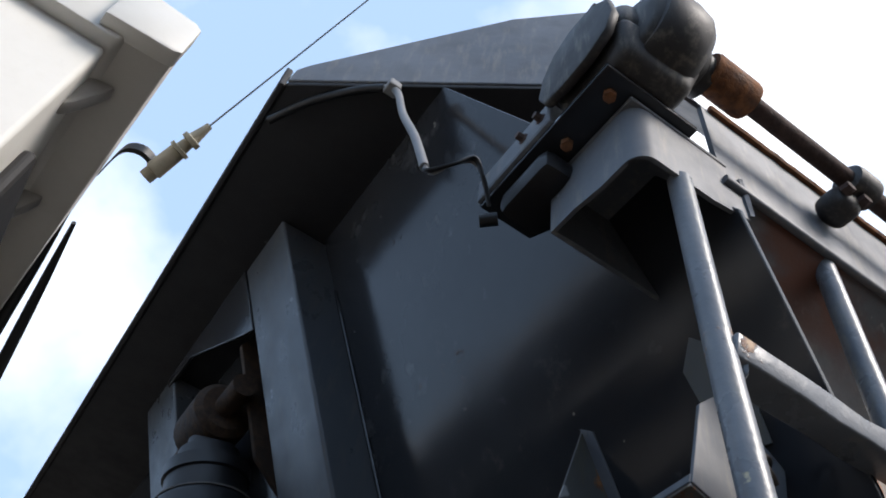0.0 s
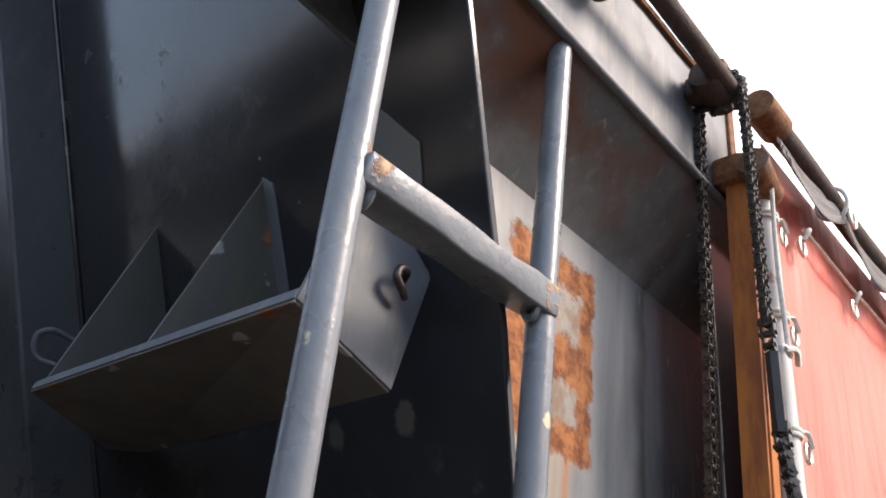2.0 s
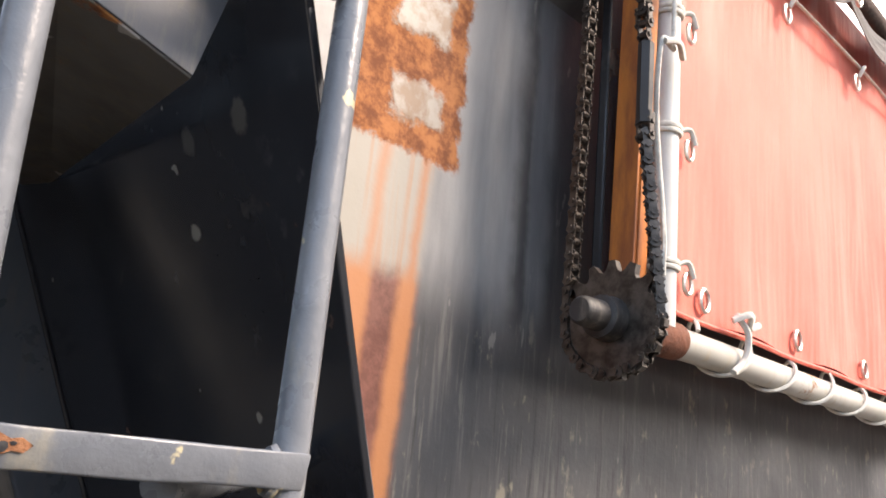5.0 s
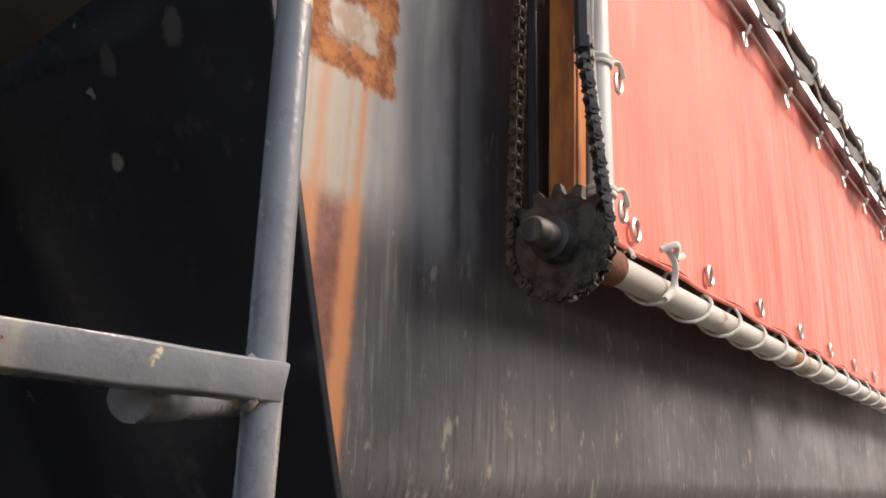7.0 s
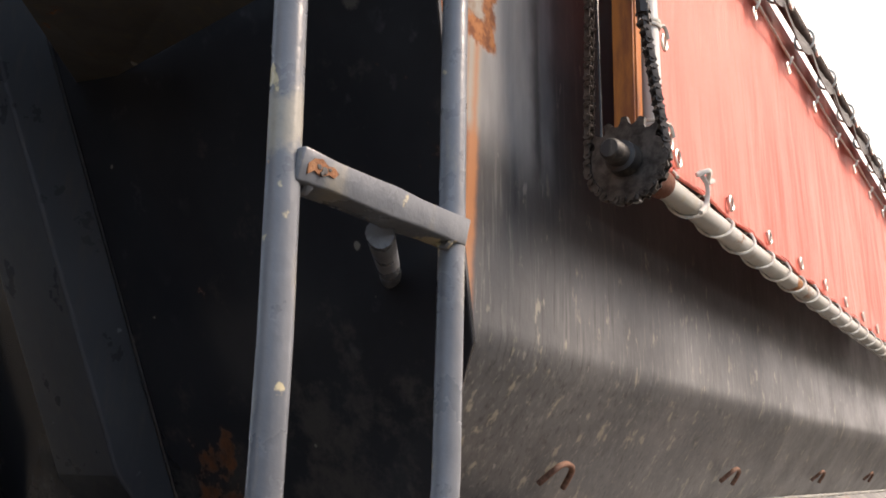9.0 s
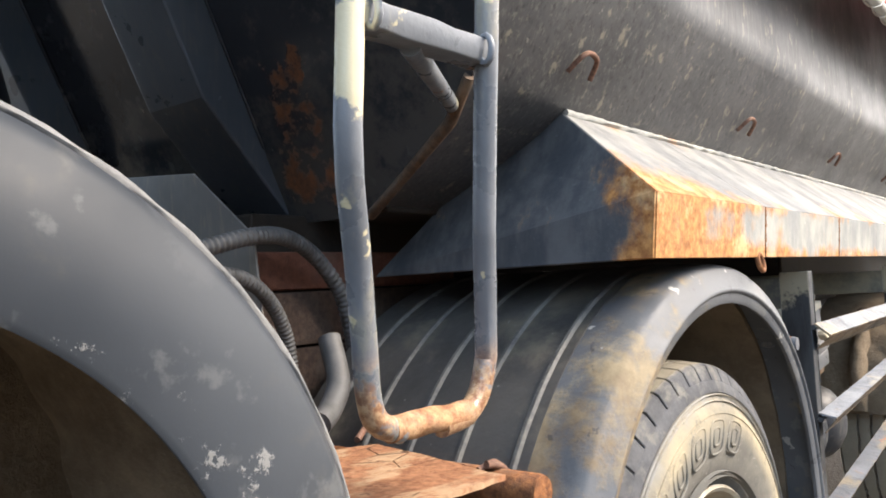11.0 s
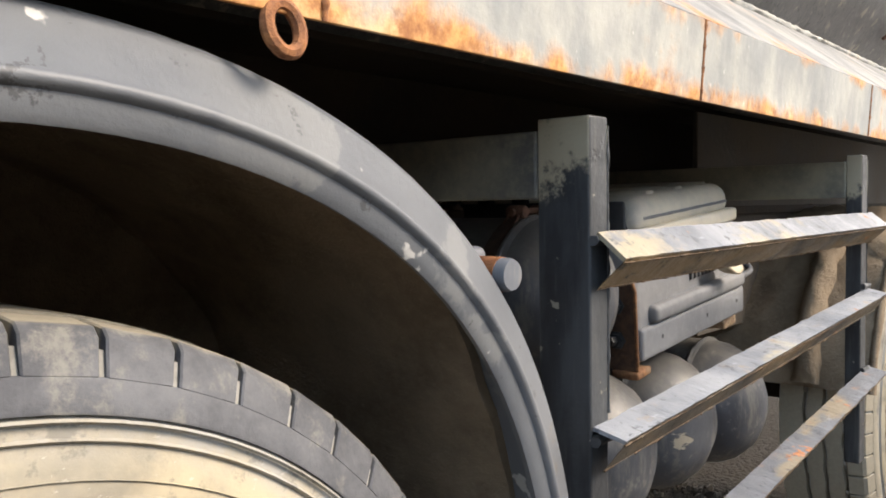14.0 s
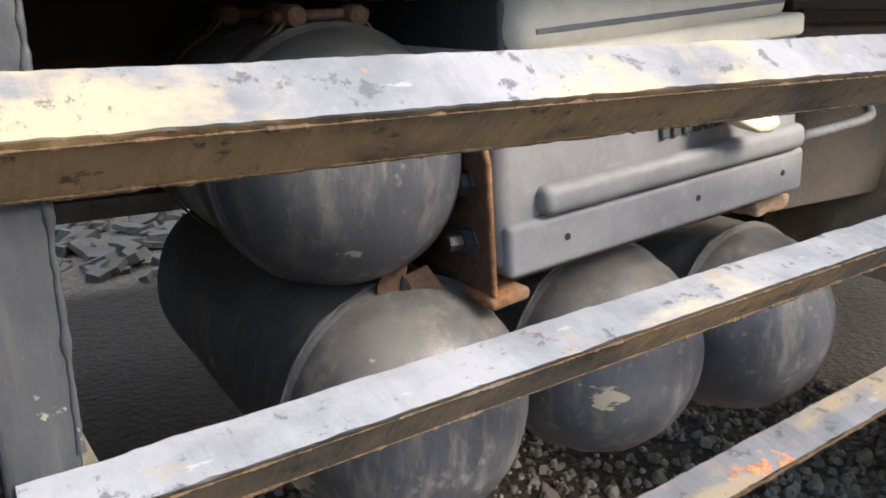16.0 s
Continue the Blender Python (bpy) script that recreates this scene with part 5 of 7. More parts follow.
# ---- air tanks and battery box ----
def air_tank(cx, cz, r, y0, length, label, straps=True):
    t = thing("air_tank", label, "air tank", (cx, y0, cz - r), "brake air tanks")
    prof = [(0.0, 0.0), (r * 0.35, 0.006), (r * 0.65, 0.028), (r * 0.85, 0.060), (r * 0.96, 0.095), (r, 0.13), (r + 0.004, 0.136), (r + 0.004, 0.146), (r, 0.15), (r, length - 0.14), (r * 0.85, length - 0.06), (0, length)]
    part("shell", turned(prof[5:], (cx, y0, cz), "y", 48), M_TANK, t, smooth=30)
    part("dished_end", turned(prof[:6], (cx, y0, cz), "y", 48), M_TANK, t, smooth=30)
    part("weld_seam", tube([(cx + (r + 0.002) * math.cos(a), y0 + 0.141 + 0.002 * noise.noise(Vector((a * 6, cx, 0))), cz + (r + 0.002) * math.sin(a)) for a in np.linspace(0, 2 * math.pi, 72, endpoint=False)], 0.005, 6, closed=True, wobble=0.3), M_TANK, t, smooth=60)
    part("drain_plug", turned([(0.0, -0.022), (0.009, -0.022), (0.010, -0.008), (0.016, -0.006), (0.017, 0.004)], (cx, y0 + 0.30, cz - r), "z", 8), M_BROWN, t)
    part("port_boss", turned([(0.018, -0.004), (0.018, 0.014), (0.012, 0.016), (0.012, 0.026), (0.0, 0.026)], (cx + 0.02, y0 + 0.36, cz + r), "z", 12), M_BROWN, t, smooth=40)
    if straps:
        for o in (0.148, length - 0.26):
            part("strap", turned([(r + 0.004, o), (r + 0.006, o + 0.002), (r + 0.006, o + 0.03), (r + 0.004, o + 0.032)], (cx, y0, cz), "y", 48), M_BROWN, t, "rusty clamping strap", 30)
            top = cz + r + 0.010
            part("clamp_bolt", tube([(cx - 0.055, y0 + o + 0.016, top), (cx + 0.055, y0 + o + 0.016, top + 0.004)], 0.0065, 10), M_WIRE, t, smooth=60)
            for dx in (-0.036, 0.036):
                part("clamp_barrel", turned([(0.0, -0.019), (0.010, -0.019), (0.0125, -0.016), (0.0125, 0.016), (0.010, 0.019), (0.0, 0.019)], (cx + dx, y0 + o + 0.016, top + 0.001), "y", 16), M_WIRE, t, "rusty clamp barrel", 40)
                for s in (-0.012, 0.012):
                    part("strap_wire", tube([(cx + dx * 0.9, y0 + o + 0.016 + s, top + 0.011), (cx + dx * 1.5, y0 + o + 0.016 + s, top - 0.013), (cx + dx * 2.3, y0 + o + 0.016 + s * 0.6, top - 0.037)], 0.0022, 6), M_WIRE, t, smooth=60)
    return t


air_tank(1.948, 1.004, 0.141, 0.26, 0.62, "black painted air tank on top with rusty straps")
air_tank(2.003, 0.710, 0.152, 0.215, 0.85, "dusty black air tank hanging low over gravel", False)
air_tank(2.335, 0.698, 0.150, 0.24, 0.80, "scuffed black air tank under the battery box", False)
air_tank(2.638, 0.682, 0.150, 0.24, 0.80, "scraped black air tank beside the rear wheel", False)


def battery_box():
    b = thing("battery_box", "grey plastic battery cover with moulded ribs and dust", "battery box", (2.4, 0.4, 0.85))
    m = Matrix.Translation((2.085, 0.260, 0.872)) @ Matrix.Rotation(radians(1.3), 4, "Z") @ Matrix.Rotation(radians(-4.6), 4, "Y")
    W, D = 0.545, 0.55

    def hull(lo, hi, top_in=0.0):
        """A box whose top is drawn in by top_in."""
        bm = bmesh.new()
        (x0, ya, z0), (x1, yb, z1) = lo, hi
        add_hull(bm, [m @ Vector(p) for p in ((x0, ya, z0), (x1, ya, z0), (x1, yb, z0), (x0, yb, z0))],
                 [m @ Vector(p) for p in ((x0 + top_in, ya + top_in, z1), (x1 - top_in, ya + top_in, z1), (x1 - top_in, yb, z1), (x0 + top_in, yb, z1))])
        return bm

    part("cover", softened(hull((0.0, 0.014, 0.0), (W, D, 0.232), 0.008), 0.022, 5), M_BATT, b, smooth=60)
    part("lid_rim", softened(hull((0.030, 0.016, 0.214), (W - 0.010, D, 0.244)), 0.007, 3), M_BATTTOP, b, smooth=60)
    part("lid", softened(hull((0.042, 0.024, 0.236), (W - 0.018, D, 0.304), 0.010), 0.030, 6), M_BATTTOP, b, "cream dust over a grey lid, brightened as if sunlit", 60)
    part("lid_fold", tube([m @ Vector((x, 0.030 + 0.0006 * math.sin(x * 90), 0.262)) for x in np.linspace(0.075, W - 0.045, 24)], 0.004, 8), M_BATT, b, smooth=60)
    for x in (0.16, 0.30, 0.43):
        part("lid_ridge", softened(hull((x, 0.06, 0.298), (x + 0.035, D - 0.02, 0.310)), 0.008, 3), M_BATTTOP, b, smooth=60)
    # dark plate that puts shade on the lid's side away from the sun
    part("lid_side_shade", softened(hull((0.040, 0.050, 0.240), (0.058, D - 0.01, 0.298), 0.004), 0.006, 3), M_BATTMARK, b, "side of the lid darkened for shade", 60)
    for i in range(5):
        part("lid_slot", softened(hull((0.046, 0.10 + 0.09 * i, 0.286), (0.066, 0.135 + 0.09 * i, 0.312)), 0.004, 2), M_BLACK, b)
    part("front_lip", softened(hull((0.010, 0.007, -0.004), (W - 0.004, 0.05, 0.060)), 0.009, 4), M_BATT, b, smooth=60)
    part("rib", softened(hull((0.058, -0.002, 0.060), (W - 0.014, 0.04, 0.096)), 0.0125, 5), M_BATT, b, "long rounded moulded rib", 60)
    for i in range(7):
        x = 0.256 + i * 0.0200
        part("moulded_mark", softened(hull((x, 0.0125, 0.116), (x + 0.0125, 0.020, 0.150)), 0.002, 2), M_BATTMARK, b, "dark plain moulded bar")
    for x in (0.095, 0.318, 0.492):
        part("screw", turned([(0, -0.001), (0.0045, -0.001), (0.0055, 0.004)], m @ Vector((x, 0.0075, 0.030)), "y", 10), M_BLACK, b)
    ring = [(0.0, -0.016), (0.0, 0.135), (0.004, 0.150), (0.014, 0.160), (0.028, 0.164), (0.22, 0.164), (0.22, -0.016)]
    br = part("side_bracket", plate([m @ Vector((-0.012, 0.010 + y, z)) for y, z in ring], 0.006, 0.0015), M_BRACKET, b, "brown rusty steel bracket")
    part("bracket_edge", tube([m @ Vector((-0.012, 0.0085 + y, z)) for y, z in ring[:5]], 0.0038, 8, wobble=0.25), M_BRACKETEDGE, br, "orange-brown worn edge", 60)
    for z in (0.042, 0.108):
        part("bolt", turned([(0, -0.030), (0.0085, -0.030), (0.0095, -0.027), (0.0095, -0.014), (0.0135, -0.013), (0.0135, -0.004), (0.018, -0.003), (0.019, 0.0)], m @ Vector((-0.014, 0.048, z)), "x", 6), M_POST, b)
    part("bottom_rail", softened(hull((0.02, 0.05, -0.026), (W + 0.012, 0.10, -0.006)), 0.004, 2), M_BROWN, b)
    part("rail_end", lumpy(softened(hull((W - 0.075, 0.028, -0.036), (W + 0.002, 0.10, -0.014)), 0.007, 2), 0.004), M_RAILEND, b, "pale rusty rail end", 50)
    part("bracket_foot", lumpy(softened(hull((-0.020, 0.004, -0.032), (0.036, 0.06, -0.014)), 0.006, 2), 0.004), M_BRACKETEDGE, b, "crusted rusty foot", 50)
    torn = [(-0.125, -0.055), (-0.118, 0.005), (-0.098, 0.040), (-0.080, 0.030), (-0.086, 0.010), (-0.060, 0.018), (-0.044, -0.010), (-0.048, -0.075), (-0.085, -0.088)]
    ha = part("tank_hanger", plate([m @ Vector((x, 0.055 - 0.25 * x, z)) for x, z in torn], 0.005, 0.001), M_BRACKET, b, "rusty torn hanger strap")
    part("rust_hole", plate([m @ Vector((x, 0.0515 - 0.25 * x, z)) for x, z in ((-0.098, -0.020), (-0.090, 0.012), (-0.083, 0.002), (-0.080, -0.024), (-0.088, -0.036))], 0.003), M_BLACK, ha)


M_BATTMARK = dusty("moulded_dark", (0.030, 0.032, 0.036), (0.10, 0.10, 0.10), 0.4, 20.0, 0.6, 0.1)
M_BRACKETEDGE = heavy_rust("bracket_rust", (0.085, 0.036, 0.018), (0.27, 0.13, 0.06), (0.22, 0.16, 0.10), 0.6)
M_RAILEND = heavy_rust("pale_rust", (0.20, 0.12, 0.07), (0.42, 0.30, 0.19), (0.40, 0.33, 0.24), 0.7)
# cream dust, with the sun on the lid put into its pale colour
M_BATTTOP = dusty("battery_lid_sunlit", (0.46, 0.44, 0.39), (0.78, 0.71, 0.56), 0.9, 3.0, 0.7, 0.15)
M_BRACKET = heavy_rust("bracket_brown", (0.040, 0.024, 0.018), (0.11, 0.060, 0.036), (0.10, 0.085, 0.075), 0.6)
battery_box()


# ---- chassis ----
def chassis():
    ch = thing("chassis_frame", "dark dirty steel chassis rails under the body", "chassis", (0.5, 0.8, 0.8))
    for y in (0.80, 1.52):
        part("rail", box((-2.6, y, 0.90), (REAR, y + 0.08, 1.175), 0.006), M_CHASSIS, ch)
        part("subframe", box((0.25, y - 0.01, 1.18), (REAR, y + 0.09, 1.455), 0.006), M_CHASSIS, ch)
    for x in (-0.6, 0.5, 1.9, 3.3):
        part("cross_member", box((x, 0.88, 0.95), (x + 0.1, 1.52, 1.15), 0.006), M_CHASSIS, ch)
    for k in range(6):
        h = 0.62 - 0.08 * k
        part("spring_leaf", plate([(0.875 - h, 0.66, 0.66 + 0.10 * h - 0.016 * k + 0.02), (0.875 + h, 0.66, 0.66 + 0.10 * h - 0.016 * k + 0.02), (0.875 + h, 0.74, 0.66 + 0.10 * h - 0.016 * k + 0.02), (0.875 - h, 0.74, 0.66 + 0.10 * h - 0.016 * k + 0.02)], 0.013, 0.002), M_BROWN, ch)
    part("spring_bracket", box((1.38, 0.64, 0.62), (1.56, 0.80, 0.92), 0.02), M_BROWNEDGE, ch, "rusty spring hanger", 40)
    part("axle_beam", box((0.80, 0.35, 0.46), (0.95, 2.05, 0.60), 0.02), M_CHASSIS, ch)


chassis()




# ---- tarpaulin with its pipe frame ----
def ring_at(c, r, t, axis, bm=None, squash=1.0, n=16):
    """A small metal or rope ring round an axis."""
    c = Vector(c)
    e = {"x": (Vector((0, 1, 0)), Vector((0, 0, 1))), "y": (Vector((1, 0, 0)), Vector((0, 0, 1))), "z": (Vector((1, 0, 0)), Vector((0, 1, 0)))}[axis]
    return tube([c + r * (math.cos(a) * e[0] + squash * math.sin(a) * e[1]) for a in np.linspace(0, 2 * math.pi, n, endpoint=False)], t, 6, bm=bm, closed=True)


def sheet(name, pos, nx, nz, mat, parent, label="", thick=0.003):
    bm = bmesh.new()
    rows = [[bm.verts.new(pos(i / nx, j / nz)) for i in range(nx + 1)] for j in range(nz + 1)]
    for a, b in zip(rows, rows[1:]):
        for i in range(nx):
            bm.faces.new((a[i], a[i + 1], b[i + 1], b[i]))
    ret = bmesh.ops.extrude_face_region(bm, geom=bm.faces[:])
    for v in ret["geom"]:
        if isinstance(v, bmesh.types.BMVert):
            v.co.y += thick
    return part(name, bm, mat, parent, label, 60)


M_BRICKRUST = heavy_rust("red_rust", (0.11, 0.038, 0.022), (0.19, 0.075, 0.045), (0.10, 0.07, 0.055), 0.5)
M_COVER = dusty("grey_cover_cloth", (0.10, 0.095, 0.095), (0.26, 0.24, 0.22), 0.5, 12.0, 0.75, 0.4)
M_PIPE = worn_paint("tarp_pipe", (0.34, 0.33, 0.29), (0.50, 0.49, 0.46), rust_at=0.62, dust=0.8, gloss=0.40, chips=0.9, dust_col=(0.40, 0.34, 0.24), seed=8.0)
TX0, TX1, TZ0, TZ1 = 0.485, 5.2, 2.182, 2.90
LACE = 0.283                                   # spacing of the eyelets along the lower hem


def tarp_y(x, v):
    wave = 0.010 * noise.noise(Vector((x * 5.0, v * 0.8, 3))) + 0.006 * noise.noise(Vector((x * 13.0, v * 2.0, 8)))
    gather = 0.008 * math.cos(2 * math.pi * (x - 0.555) / LACE) * (1 - v) ** 2
    return -0.050 + wave * min(1, 6 * v, 6 * (1 - v)) + 0.4 * gather


def tarpaulin():
    t = thing("side_tarp", "red tarpaulin laced with white rope to a galvanised pipe frame", "tarpaulin", (2.5, -0.05, 2.13))
    part("pole", tube([(0.458, -0.050, 2.16 + 0.0775 * i) for i in range(9)], 0.0165, 16, wobble=0.02), M_GALV, t, smooth=40)
    part("bottom_pipe", tube([(0.485 + 0.1 * i, -0.045, 2.150) for i in range(48)], 0.0195, 16, wobble=0.01), M_PIPE, t, smooth=40)
    part("pipe_collar", tube([(0.405, -0.045, 2.150), (0.495, -0.045, 2.150)], 0.023, 18), M_BRICKRUST, t, "rusty brown pipe sleeve", 40)

    def pos(u, v):
        x = TX0 + (TX1 - TX0) * u
        sag = 0.010 * math.sin(math.pi * (((x - 0.555) / LACE) % 1.0)) * (1 - v) ** 3
        return (x, tarp_y(x, v), TZ0 + sag + (TZ1 - TZ0) * v)

    sheet("sheet", pos, 240, 18, M_TARP, t, "sun-faded red tarpaulin sheet")
    part("hem", tube([(TX0 + 0.05 * i, tarp_y(TX0 + 0.05 * i, 0) - 0.001, TZ0 + 0.002) for i in range(94)], 0.0035, 6), M_TARP, t)
    # eyelets of the lower hem and the rope wound round the pipe
    x = 0.555
    while x < TX1 - 0.2:
        part("eyelet", ring_at((x, tarp_y(x, 0.04) - 0.006, TZ0 + 0.030), 0.011, 0.0034, "y", squash=1.3), M_BRASS, t)
        x += LACE
    turns = []
    for i in range(900):
        u = i / 899
        x = 0.52 + u * 3.6
        a = 2 * math.pi * (x - 0.555) / (LACE / 2) + 2.2
        lift = max(0.0, math.sin(a)) ** 3 * (0.012 if int((x - 0.555) / LACE * 2) % 2 == 0 else 0.004)
        turns.append((x, -0.045 - 0.0235 * math.cos(a), 2.150 + 0.0235 * math.sin(a) + lift))
    part("lacing_rope", tube(turns, 0.0029, 5), M_ROPE, t, "white rope wound round the pipe", 60)
    knot = curve([(0.612, -0.068, 2.205), (0.630, -0.075, 2.182), (0.628, -0.072, 2.150), (0.600, -0.070, 2.128)], 6)
    part("rope_end", tube(knot, 0.0045, 6), M_ROPE, t, smooth=60)
    part("rope_knot", tube(curve([(0.605, -0.066, 2.196), (0.622, -0.082, 2.205), (0.638, -0.074, 2.192), (0.655, -0.078, 2.198)], 5), 0.005, 6), M_ROPE, t, smooth=60)
    # ties round the pole, each through an eyelet of the sheet
    for z in (2.742, 2.578, 2.412, 2.238):
        bm = ring_at((0.458, -0.050, z), 0.0185, 0.0035, "z")
        ring_at((0.458, -0.050, z - 0.007), 0.0185, 0.0033, "z", bm)
        tube(curve([(0.474, -0.058, z), (0.490, -0.066, z + 0.006), (0.500, -0.068, z - 0.012)], 4), 0.0035, 6, bm)
        part("pole_tie", bm, M_ROPE, t, smooth=60)
        part("eyelet", ring_at((0.496, -0.062, z - 0.018), 0.009, 0.003, "y", squash=1.5), M_BRASS, t)
    # upper rope with its eyelets
    tops = [(0.564, 2.742), *((0.795 + 0.308 * i, 2.738 + 0.008 * (i % 2)) for i in range(14))]
    for x, z in tops:
        part("eyelet", ring_at((x, -0.066, z), 0.011, 0.0034, "y", squash=1.4), M_BRASS, t)
        part("tie", tube(curve([(x, -0.070, z + 0.010), (x + 0.006, -0.078, z + 0.03), (x + 0.022, -0.072, z + 0.036)], 4), 0.004, 6), M_ROPE, t, smooth=60)
    part("upper_rope", tube([(x, -0.072, z + 0.030) for x, z in tops], 0.0032, 6), M_ROPE, t, smooth=60)
    # loose rope beside the pole
    part("loose_rope", tube(curve([(0.436, -0.075, 2.80), (0.438, -0.070, 2.66), (0.432, -0.074, 2.52), (0.420, -0.080, 2.498), (0.398, -0.078, 2.50), (0.402, -0.070, 2.43), (0.416, -0.066, 2.36), (0.428, -0.068, 2.27), (0.432, -0.066, 2.215)], 6), 0.0036, 6), M_ROPE, t, smooth=60)
    part("rope_cross", tube(curve([(0.398, -0.082, 2.497), (0.42, -0.088, 2.503), (0.445, -0.080, 2.494)], 4), 0.0042, 6), M_ROPE, t, smooth=60)
    return t


tarpaulin()


def rolled_cover():
    c = thing("rolled_cover", "grey folded load cover tied along a dark pipe", "load cover", (2.5, -0.08, 2.8))
    part("pipe", tube([(0.44 + 0.1 * i, -0.080, 2.905 + 0.004 * math.sin(i * 1.3)) for i in range(48)], 0.0185, 14), M_SHAFT, c, smooth=40)
    part("pipe_end", tube([(0.395, -0.080, 2.903), (0.47, -0.080, 2.905)], 0.026, 16), M_RUST, c, "rusty pipe end", 40)
    step = 0.295
    for k in range(5):
        dz, dy = 0.013 * k, 0.004 * k

        def pos(u, v, dz=dz, dy=dy):
            x = 0.455 + 4.6 * u
            w = abs(math.sin(math.pi * (x - 0.40) / step)) ** 0.8
            low = 2.850 - 0.052 * w + dz * (0.7 + 0.5 * w)
            return (x, -0.100 + dy + 0.004 * noise.noise(Vector((x * 9, k, v))), low + 0.016 * v)

        sheet("fold", pos, 190, 4, M_COVER, c, "", 0.002)
    x = 0.695
    while x < 4.8:
        part("eyelet", ring_at((x, -0.112, 2.850), 0.012, 0.0036, "y", squash=1.25), M_BRASS, c)
        bm = ring_at((x + 0.004, -0.082, 2.895), 0.026, 0.004, "x", squash=1.25)
        part("tie", bm, M_ROPE, c, smooth=60)
        x += step
    return c


rolled_cover()


# ---- tarp drive: geared motor, shaft, sprockets and chain ----
SH_Y, SH_Z = -0.060, 2.925


def mount_bracket():
    b = thing("motor_bracket", "grey folded steel bracket welded to the headboard corner", "bracket", (-0.24, 0.07, 2.69))
    plan = [(-0.338, 0.165), (-0.338, 0.12), (-0.338, 0.07), (-0.338, 0.028)]
    plan += [(-0.310 - 0.028 * math.cos(a), 0.028 - 0.028 * math.sin(a)) for a in np.linspace(0.2, math.pi / 2, 7)]
    plan += [(-0.27, 0.0), (-0.22, 0.0), (-0.152, 0.0)]
    bm = bmesh.new()
    rows = []
    for px, py in plan:
        low = 2.690 + (0.010 if py > 0.1 else 0.0) + max(0.0, px + 0.19) * 0.4
        rows.append([bm.verts.new((px, py, low)), bm.verts.new((px, py, 2.815)), bm.verts.new((px + (0.006 if py > 0.02 else 0.0), py + (0.006 if py < 0.03 else 0.0), 2.815)), bm.verts.new((px + (0.006 if py > 0.02 else 0.0), py + (0.006 if py < 0.03 else 0.0), low))])
    for u, w in zip(rows, rows[1:]):
        for m in range(4):
            bm.faces.new((u[m], u[(m + 1) % 4], w[(m + 1) % 4], w[m]))
    bm.faces.new(rows[0])
    bm.faces.new(rows[-1][::-1])
    part("bent_plate", bm, M_GREY, b, "grey plate bent round the corner", 40)
    part("top_plate", box((-0.340, -0.002, 2.815), (-0.17, 0.18, 2.823), 0.002), M_GREY, b)
    part("gusset", plate([(-0.338, 0.165, 2.700), (-0.338, 0.165, 2.815), on_wall(0.165, 2.815), on_wall(0.150, 2.675)], 0.007, 0.002), M_GREY, b)
    part("weld_bead", tube([(-0.150 + 0.003 * noise.noise(Vector((i, 3, 0))), -0.001, 2.71 + 0.010 * i) for i in range(10)], 0.005, 6, wobble=0.5), M_GREY, b)
    return b


mount_bracket()


